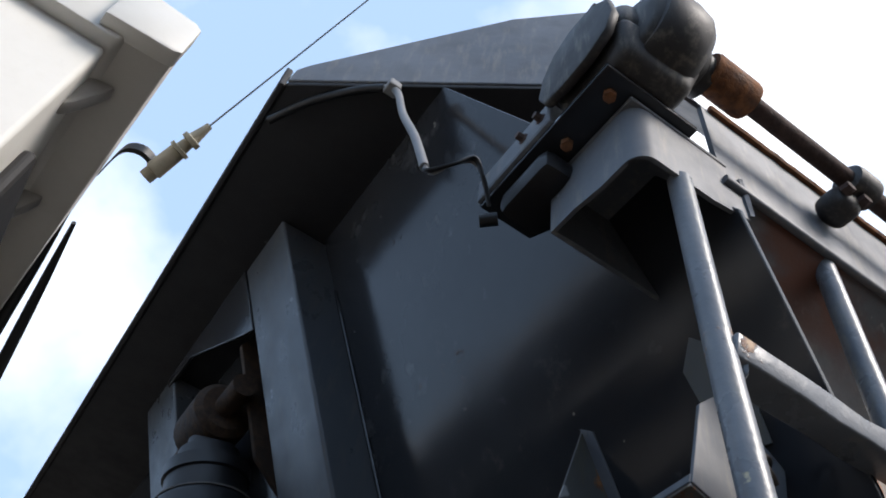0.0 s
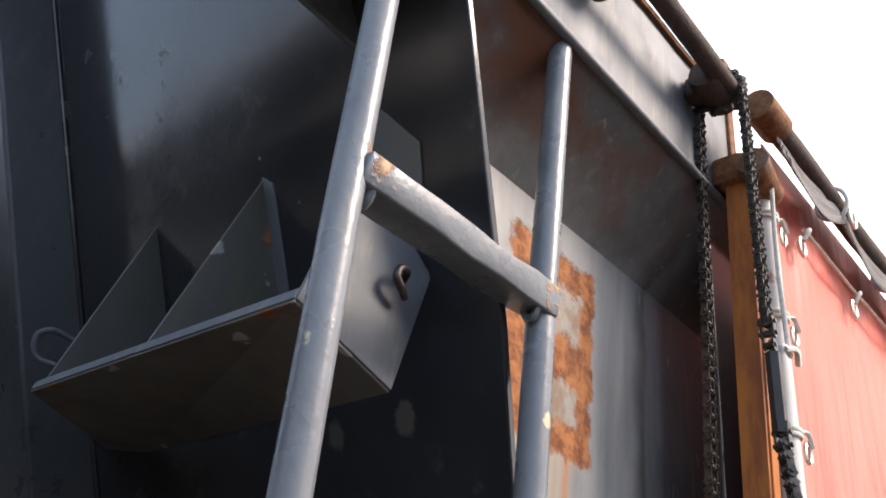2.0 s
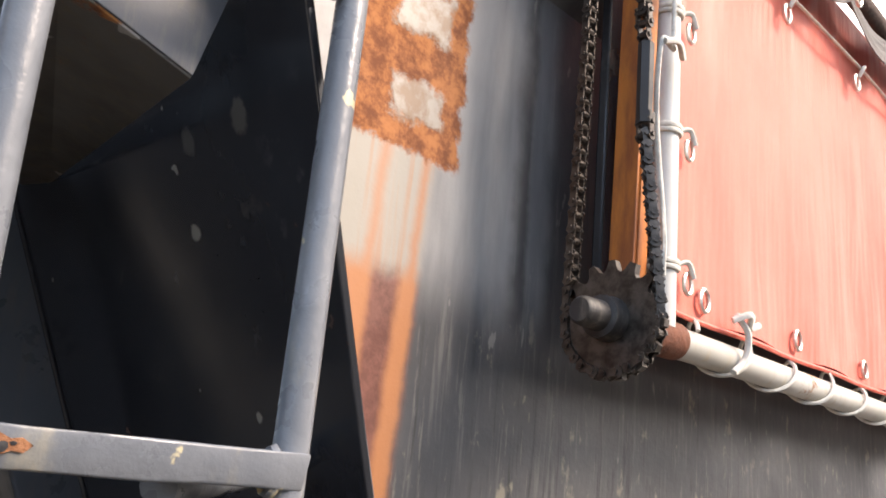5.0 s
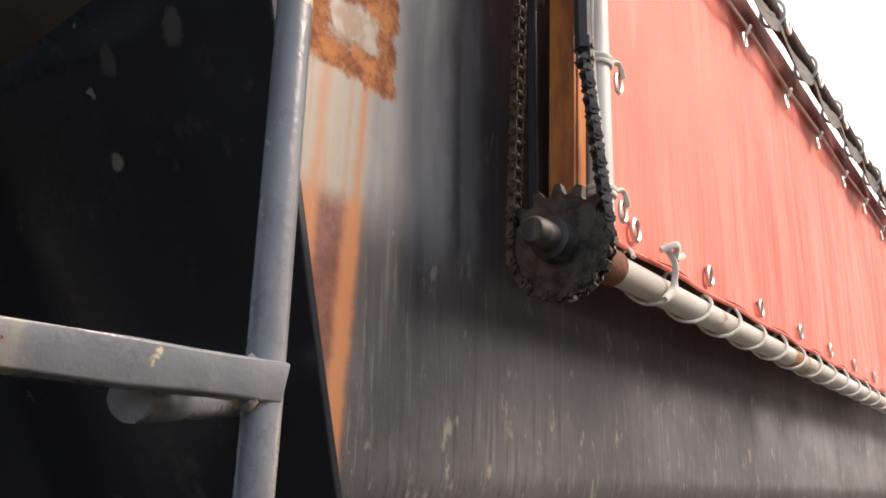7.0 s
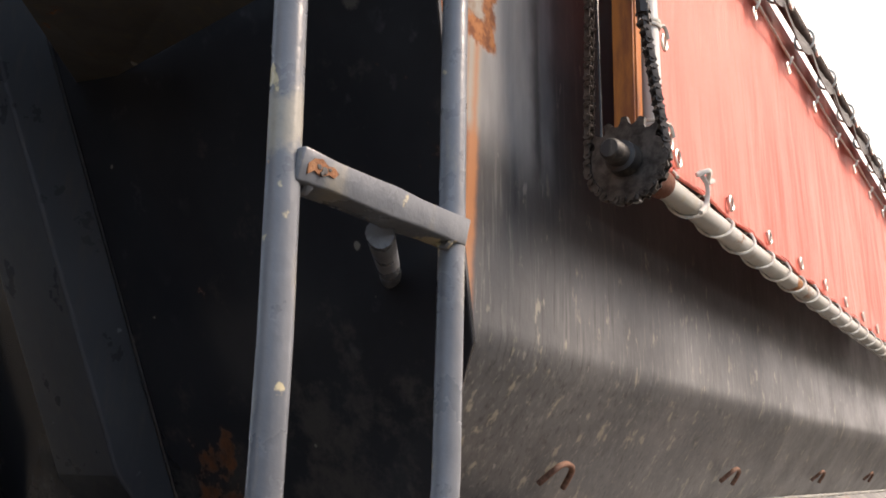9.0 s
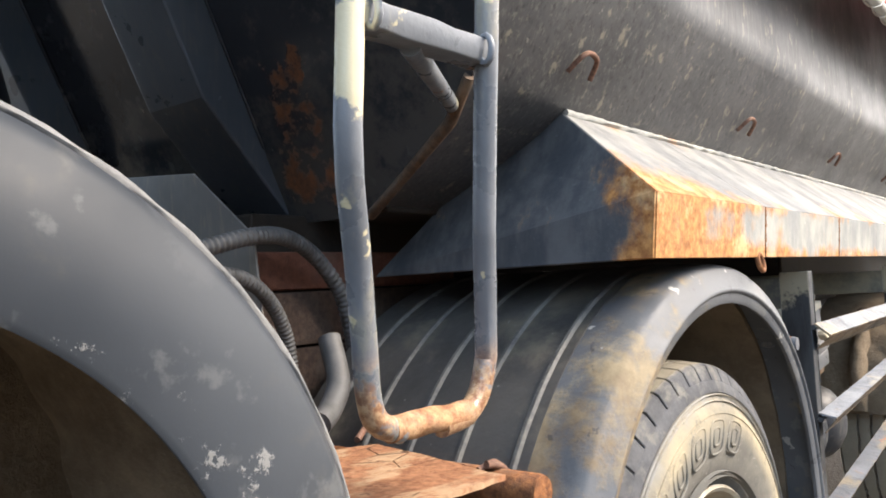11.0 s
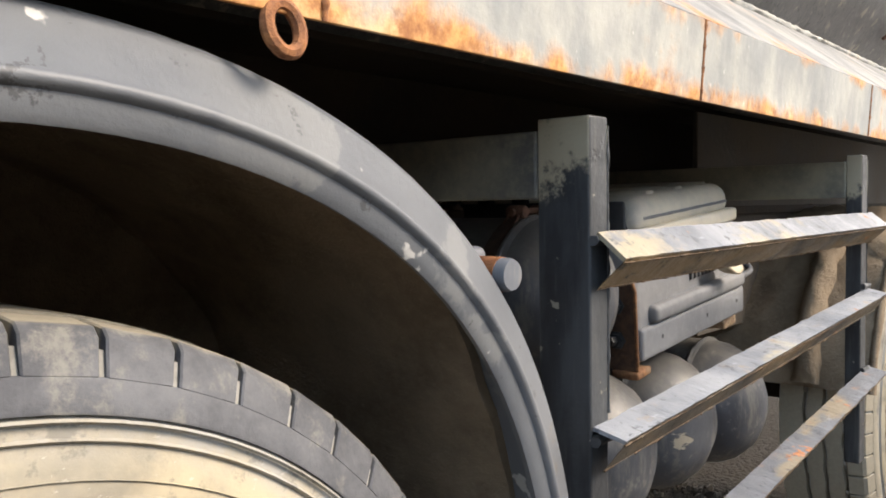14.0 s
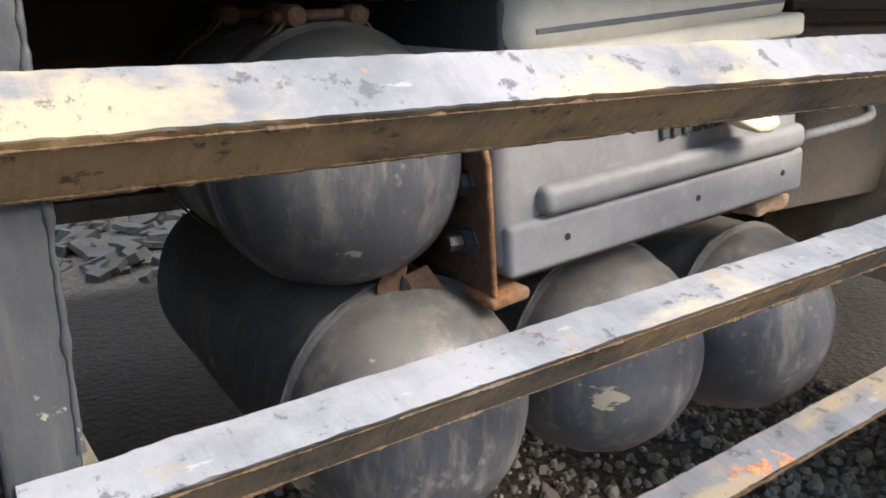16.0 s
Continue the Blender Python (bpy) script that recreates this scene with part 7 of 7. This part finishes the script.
# ---- behind the cab: cover plate, conduits, valve, step plate ----
def front_clutter():
    c = thing("valve_cover_plate", "dirty grey sheet cover in front of the chassis", "cover plate", (0.10, 0.80, 1.0))
    part("sheet", plate([(0.175, 0.69, 1.400), (0.165, 0.855, 1.537), (0.150, 1.60, 1.60), (0.150, 1.60, 1.02), (0.185, 0.66, 1.02)], 0.006, 0.002), M_COVERPLATE, c)
    s = thing("rusty_subframe_block", "brown rusty steel packing on the chassis rail", "subframe block", (0.5, 0.78, 1.03))
    part("upper_block", box((0.19, 0.775, 1.295), (0.90, 0.79, 1.375), 0.004), M_BRICKRUST, s)
    part("middle_block", box((0.19, 0.770, 1.178), (0.95, 0.79, 1.290), 0.004), M_BROWN, s)
    part("lower_block", box((0.19, 0.780, 0.95), (0.95, 0.80, 1.173), 0.004), M_BROWN, s)
    for x in (0.26, 0.31):
        for z in (1.03, 1.11):
            part("rivet", turned([(0.0, -0.010), (0.010, -0.008), (0.014, 0.0)], (x, 0.780, z), "y", 10), M_BROWN, s)
    # conduits
    for name, pts, r in (("conduit", [(-0.20, 0.66, 1.345), (-0.05, 0.655, 1.352), (0.03, 0.64, 1.372), (0.12, 0.635, 1.392), (0.22, 0.66, 1.395), (0.33, 0.70, 1.365), (0.42, 0.72, 1.29), (0.46, 0.73, 1.20), (0.48, 0.74, 1.12)], 0.0155),
                         ("conduit", [(-0.06, 0.645, 1.340), (0.03, 0.64, 1.330), (0.12, 0.65, 1.315), (0.20, 0.68, 1.272), (0.25, 0.70, 1.21), (0.27, 0.71, 1.14), (0.275, 0.71, 1.08)], 0.0135)):
        h = thing(name, "ribbed grey-black conduit hanging before the chassis", "conduit", (pts[3][0], pts[3][1], 1.1), "conduits")
        line = curve(pts, 40)
        rad = [r * (1.0 + 0.10 * math.sin(k * 1.25)) for k in range(len(line))]
        part("hose", tube(line, rad, 12), M_HOSE, h, smooth=60)
        part("end_sleeve", tube([line[-1], line[-1] + Vector((0.004, 0, -0.05))], r * 0.9, 12), M_HOSE, h, smooth=60)
    # valve on its bracket
    v = thing("air_valve", "dusty brown cast air valve on a steel bracket", "valve", (-0.02, 0.62, 1.0))
    cx, cy, cz = 0.0, 0.60, 1.205
    part("body", turned([(0.0, -0.05), (0.030, -0.05), (0.034, -0.044), (0.036, -0.02), (0.058, -0.012), (0.064, 0.0), (0.064, 0.03), (0.055, 0.05), (0.0, 0.055)], (cx, cy, cz), "y", 28), M_VALVE, v, smooth=40)
    part("cap", turned([(0.0, -0.062), (0.017, -0.062), (0.020, -0.056), (0.020, -0.048), (0.028, -0.047), (0.028, -0.04)], (cx, cy, cz), "y", 20), M_VALVE, v, smooth=40)
    part("dome", turned([(0.050, 0.02), (0.066, 0.025), (0.066, 0.05), (0.058, 0.068), (0.035, 0.085), (0.0, 0.09)], (cx - 0.01, cy + 0.01, cz), "z", 24), M_VALVE, v, smooth=40)
    part("fitting", tube([(cx + 0.055, cy - 0.01, cz - 0.005), (cx + 0.10, cy - 0.012, cz)], 0.014, 10), M_CHASSIS, v, smooth=40)
    part("stem", plate([(cx - 0.045, cy + 0.02, cz - 0.05), (cx + 0.04, cy + 0.02, cz - 0.05), (cx + 0.07, cy + 0.03, 0.95), (cx - 0.06, cy + 0.03, 0.95)], 0.03, 0.006), M_VALVE, v)
    part("coupling", tube([(-0.24, 0.655, 1.345), (-0.10, 0.655, 1.347)], 0.017, 8), M_CHASSIS, v, smooth=40)
    for x in (-0.19, -0.15):
        part("hex_nut", tube([(x, 0.655, 1.345), (x + 0.022, 0.655, 1.345)], 0.027, 6), M_CHASSIS, v)
    # step plate on its pipe
    p = thing("step_plate", "rusty orange-brown steel step plate", "step plate", (0.05, 0.28, 1.0))
    base = [Vector(v) for v in [(-0.28, 0.10, 1.030), (-0.20, 0.10, 1.028), (-0.05, 0.115, 1.022), (0.135, 0.122, 1.015), (0.150, 0.160, 1.012), (0.185, 0.300, 1.016), (0.215, 0.440, 1.020), (0.05, 0.485, 1.024), (-0.20, 0.44, 1.030)]]
    torn = []
    for u, w in zip(base, base[1:] + base[:1]):
        n = max(1, int((w - u).length / 0.012))
        torn += [u.lerp(w, i / n) + Vector((0.003 * noise.noise(u.lerp(w, i / n) * 60), 0.004 * noise.noise(u.lerp(w, i / n) * 45), 0.002 * noise.noise(u.lerp(w, i / n) * 25))) for i in range(n)]
    bm = plate(torn, 0.008)
    part("plate", bm, M_RUSTP, p)
    q = thing("mudguard_pipe", "rusty round mudguard carrier pipe", "pipe", (0.22, 0.4, 0.95))
    part("tube", tube([(0.226, 0.118, 0.972), (0.226, 0.125, 0.972), (0.226, 0.80, 0.985)], [0.026, 0.0285, 0.0285], 20), M_RUST, q, smooth=40)
    part("wire", tube(curve([(0.20, 0.20, 1.012), (0.226, 0.195, 1.006), (0.255, 0.20, 0.985), (0.25, 0.195, 0.955), (0.218, 0.185, 0.940), (0.200, 0.18, 0.91), (0.206, 0.178, 0.87), (0.200, 0.178, 0.835)], 6), 0.0065, 8, wobble=0.2), M_WIRE, q, "twisted brown wire", 60)
    part("wire", tube(curve([(0.192, 0.21, 1.004), (0.230, 0.205, 1.010), (0.262, 0.21, 0.975), (0.232, 0.205, 0.940), (0.204, 0.195, 0.905), (0.199, 0.190, 0.86)], 6), 0.005, 8, wobble=0.2), M_WIRE, q, "", 60)
    strap = curve([(0.215, 0.21, 0.955), (0.236, 0.21, 0.930), (0.240, 0.21, 0.900), (0.222, 0.21, 0.868), (0.205, 0.21, 0.838)], 5)
    bm = bmesh.new()
    rows = [[bm.verts.new(p + Vector((dx, dy, 0))) for dx, dy in ((-0.016, -0.020), (0.016, -0.020), (0.016, 0.020), (-0.016, 0.020))] for p in strap]
    for u, w in zip(rows, rows[1:]):
        for m in range(4):
            bm.faces.new((u[m], u[(m + 1) % 4], w[(m + 1) % 4], w[m]))
    bm.faces.new(rows[0])
    bm.faces.new(rows[-1][::-1])
    part("rubber_strap", softened(bm, 0.003, 2), M_BLACKGREY, q, "black rubber strap", 40)
    part("strap_block", box((0.180, 0.185, 0.795), (0.232, 0.235, 0.845), 0.006), M_BLACKGREY, q, "hard rubber end block", 40)
    part("strap_ring", turned([(0.009, -0.006), (0.017, -0.006), (0.017, 0.006), (0.009, 0.006)], (0.243, 0.186, 0.905), "y", 18, closed=True), M_CREAM, q, smooth=40)
    bp = thing("valve_mount", "dark steel mounting plate with two bolts on the chassis", "mounting plate", (0.19, 0.75, 1.03))
    part("flange", box((0.155, 0.752, 1.030), (0.205, 0.766, 1.142), 0.012), M_BLACKGREY, bp, smooth=40)
    part("cap", turned([(0.0, -0.09), (0.022, -0.085), (0.034, -0.06), (0.040, 0.0)], (0.222, 0.76, 1.085), "y", 18), M_BROWN, bp, smooth=40)
    for z in (1.050, 1.122):
        part("bolt", turned([(0.0, -0.016), (0.010, -0.016), (0.011, -0.004), (0.016, -0.003), (0.016, 0.002)], (0.180, 0.752, z), "y", 6), M_BLACKGREY, bp)
    part("cable_tail", tube(curve([(0.20, 0.47, 1.03), (0.27, 0.50, 1.055), (0.34, 0.54, 1.062), (0.40, 0.56, 1.05)], 6), 0.006, 8), M_WIRE, q, smooth=60)
    part("elbow", tube(curve([(0.16, 0.52, 1.06), (0.205, 0.54, 1.075), (0.25, 0.56, 1.12), (0.27, 0.60, 1.20)], 6), 0.022, 14), M_HOSE, q, "grey pipe elbow", 40)


M_COVERPLATE = worn_paint("cover_plate_paint", (0.135, 0.127, 0.116), (0.23, 0.212, 0.188), rust_at=0.66, dust=0.6, gloss=0.5, chips=0.73, dust_col=(0.30, 0.25, 0.18), seed=13.0)
M_BLACKGREY = dusty("worn_black", (0.022, 0.022, 0.025), (0.10, 0.095, 0.085), 0.5, 14.0, 0.5, 0.25)
M_VALVE = dusty("dusty_casting", (0.048, 0.038, 0.031), (0.17, 0.125, 0.09), 0.6, 9.0, 0.75, 0.5)
M_HOSE = plain("conduit_grey", (0.10, 0.10, 0.10), 0.6, 0.0, 0.4, 30.0)
front_clutter()


# ---- lugs on the side sheet ----
def tie_lugs():
    first = thing("tie_hook", "small rusty bent rod hook welded on the body side", "hook", (0.62, 0.235, 1.70), "tie hooks")
    pts = [(0.585, 0.232, 1.690), (0.590, 0.205, 1.712), (0.605, 0.196, 1.722), (0.630, 0.196, 1.722), (0.648, 0.200, 1.712), (0.655, 0.222, 1.682)]
    part("rod", tube(curve(pts, 5), 0.0055, 8), M_WIRE, first, smooth=60)
    for x in (1.60, 2.65, 3.7, 4.8):
        copy_thing(first, pose(x, 0.235, 1.70))


tie_lugs()


# ---- round the rear wheel ----
def rear_parts():
    g = thing("mudguard", "mud-caked mudguard in front of the rear wheel", "mudguard", (3.75, 0.12, 0.9))
    bm = bmesh.new()
    n, m = 40, 18
    rows = []
    for i in range(n + 1):
        a = radians(-80 + 138 * i / n)
        row = []
        for j in range(m + 1):
            y = 0.13 + 0.60 * j / m
            r = 0.615 + 0.018 * noise.noise(Vector((i * 0.45, j * 0.6, 2))) + 0.020 * noise.noise(Vector((i * 1.3, j * 1.1, 5)))
            row.append(bm.verts.new((3.75 + r * math.sin(a), y, 0.53 + r * math.cos(a))))
        rows.append(row)
    for p, q in zip(rows, rows[1:]):
        for j in range(m):
            bm.faces.new((p[j], p[j + 1], q[j + 1], q[j]))
    ret = bmesh.ops.extrude_face_region(bm, geom=bm.faces[:])
    for v in ret["geom"]:
        if isinstance(v, bmesh.types.BMVert):
            d = Vector((v.co.x - 3.75, 0, v.co.z - 0.53)).normalized()
            v.co -= 0.02 * d
    part("shell", bm, M_INMUD, g, smooth=60)
    part("edge_bead", tube([(3.75 + 0.612 * math.sin(radians(a)), 0.128, 0.53 + 0.612 * math.cos(radians(a))) for a in range(-80, 60, 4)], 0.012, 8, wobble=0.3), M_INMUD, g, "muddy rolled edge", 60)
    part("mud_cake", tube([(3.75 + 0.622 * math.sin(radians(a)), 0.30, 0.53 + 0.622 * math.cos(radians(a))) for a in range(-79, -30, 3)], 0.035, 10, wobble=0.5), M_INMUD, g, "thick cake of dried mud", 60)
    d = thing("frame_side_plate", "dark painted plate on the chassis with a rust spot", "plate", (3.3, 0.5, 0.8))
    part("plate", box((2.86, 0.50, 0.80), (5.40, 0.515, 1.42), 0.003), M_FRAMEPLATE, d)
    part("fold", box((2.86, 0.478, 1.135), (5.40, 0.498, 1.16), 0.003), M_CHASSIS, d)
    part("stay", box((3.0, 0.515, 0.9), (3.05, 0.80, 1.1), 0.003), M_CHASSIS, d)
    h = thing("rod_handle", "bent grey rod handle beside the battery cover", "handle", (2.9, 0.4, 0.93))
    part("rod", tube(curve([(2.66, 0.36, 0.965), (2.80, 0.37, 0.972), (2.93, 0.385, 0.980), (2.965, 0.40, 0.992), (2.955, 0.43, 1.015), (2.86, 0.44, 1.025), (2.70, 0.43, 1.02)], 6), 0.0085, 10), M_GUARD, h, smooth=60)
    k = thing("foam_scrap", "torn cream foam scrap stuck on the battery cover", "foam scrap", (2.445, 0.235, 1.003))
    bm = bmesh.new()
    add_hull(bm, [(2.392, 0.232, 1.040), (2.417, 0.228, 1.024), (2.450, 0.227, 1.011), (2.478, 0.229, 1.010), (2.493, 0.232, 1.021), (2.486, 0.234, 1.038), (2.460, 0.236, 1.056), (2.410, 0.236, 1.054)],
             [(2.395, 0.262, 1.038), (2.420, 0.264, 1.026), (2.450, 0.266, 1.015), (2.476, 0.268, 1.014), (2.488, 0.268, 1.023), (2.482, 0.268, 1.036), (2.460, 0.268, 1.052), (2.415, 0.266, 1.050)])
    part("scrap", lumpy(softened(bm, 0.007, 3, 20), 0.004), M_FOAM, k, smooth=70)
    # mud flap and stay behind the front wheel
    f = thing("mud_flap", "dark rubber mud flap behind the wheel", "mud flap", (1.52, 0.3, 0.33))
    part("flap", box((1.505, 0.11, 0.33), (1.520, 0.50, 0.66), 0.003), M_TREAD, f)
    part("rod", tube([(1.50, 0.10, 0.655), (1.50, 0.52, 0.66)], 0.007, 8), M_SHAFT, f, smooth=60)
    part("lower_post", box((1.596, 0.085, 0.48), (1.630, 0.13, 0.56), 0.004), M_RUST, f)
    t = thing("mudguard_pipe", "round grey mudguard carrier pipe with a rusty end", "pipe", (1.42, 0.4, 1.06))
    part("tube", tube([(1.405, 0.064, 1.092), (1.405, 0.070, 1.092), (1.405, 0.80, 1.10)], [0.0165, 0.0185, 0.0185], 20), M_GREY, t, smooth=40)
    part("rust_band", tube([(1.405, 0.078, 1.0922), (1.405, 0.108, 1.0926)], 0.0192, 20), M_RUST, t, smooth=40)
    part("clamp", softened(box((1.375, 0.112, 1.084), (1.425, 0.150, 1.122), 0.0), 0.010, 3), M_GREY, t, smooth=50)
    b = thing("diagonal_stay", "dusty flat diagonal stay below the frame", "stay", (1.62, 0.3, 0.6))
    part("flat_bar", plate([(1.521, 0.30, 1.15), (1.521, 0.44, 1.15), (1.700, 0.44, 0.575), (1.700, 0.30, 0.575)], 0.008, 0.002), M_POST, b)
    part("edge_fold", plate([(1.519, 0.298, 1.15), (1.533, 0.298, 1.153), (1.712, 0.298, 0.578), (1.698, 0.298, 0.575)], 0.006, 0.001), M_ARM, b, "pale dusty folded edge")


M_FRAMEPLATE = dusty("frame_plate_dirt", (0.040, 0.036, 0.032), (0.125, 0.10, 0.074), 0.6, 4.0, 0.75, 0.5)
M_FOAM = plain("cream_foam", (0.62, 0.55, 0.42), 0.9, 0.0, 0.25, 60.0)
rear_parts()


# ---- assumed far side of the truck, which closes the view and blocks light below the body ----
def far_side():
    t = thing("added_far_tank", "dark tank added on the far side to block light under the body", "fuel tank", (2.3, 2.1, 0.55))
    part("shell", box((1.5, 1.75, 0.72), (2.9, 2.35, 1.16), 0.08), M_CHASSIS, t, smooth=40)
    for x in (0.87, 3.75):
        a = thing("wheel", "dark truck wheel on the far side", "wheel", (x, 2.2, 0.0), "truck wheels")
        part("tyre", turned([(0.29, 0.0), (0.35, -0.02), (0.50, -0.01), (0.535, 0.03), (0.535, 0.27), (0.50, 0.30), (0.29, 0.29)], (x, 2.08, 0.535), "y", 48), M_TREAD, a, smooth=40)
        part("rim", turned([(0.0, 0.02), (0.1, 0.02), (0.29, 0.05), (0.295, 0.0)], (x, 2.08, 0.535), "y", 32), M_CHASSIS, a, smooth=40)
        if x > 2:
            part("axle", tube([(x, 0.3, 0.535), (x, 2.2, 0.535)], 0.08, 16), M_CHASSIS, a, smooth=40)
    # sheet reaches lower than a skirt would, to keep light out
    s = thing("far_skirt", "far side skirt drawn lower to block light under the body", "skirt", (3.0, 2.4, 1.3))
    part("sheet", box((0.5, 2 * MID - 0.05, 0.48), (REAR, 2 * MID - 0.04, 1.66), 0.003), M_SKIRT, s)
    e = thing("gearbox_and_engine", "dark oily gearbox between the chassis rails", "gearbox", (0.2, MID, 0.5))
    part("casing", box((-1.6, 0.92, 0.55), (0.7, 1.50, 1.05), 0.08), M_CHASSIS, e, smooth=40)
    part("prop_shaft", tube([(0.7, MID, 0.97), (3.7, MID, 0.74)], 0.06, 16), M_CHASSIS, e, smooth=40)


far_side()
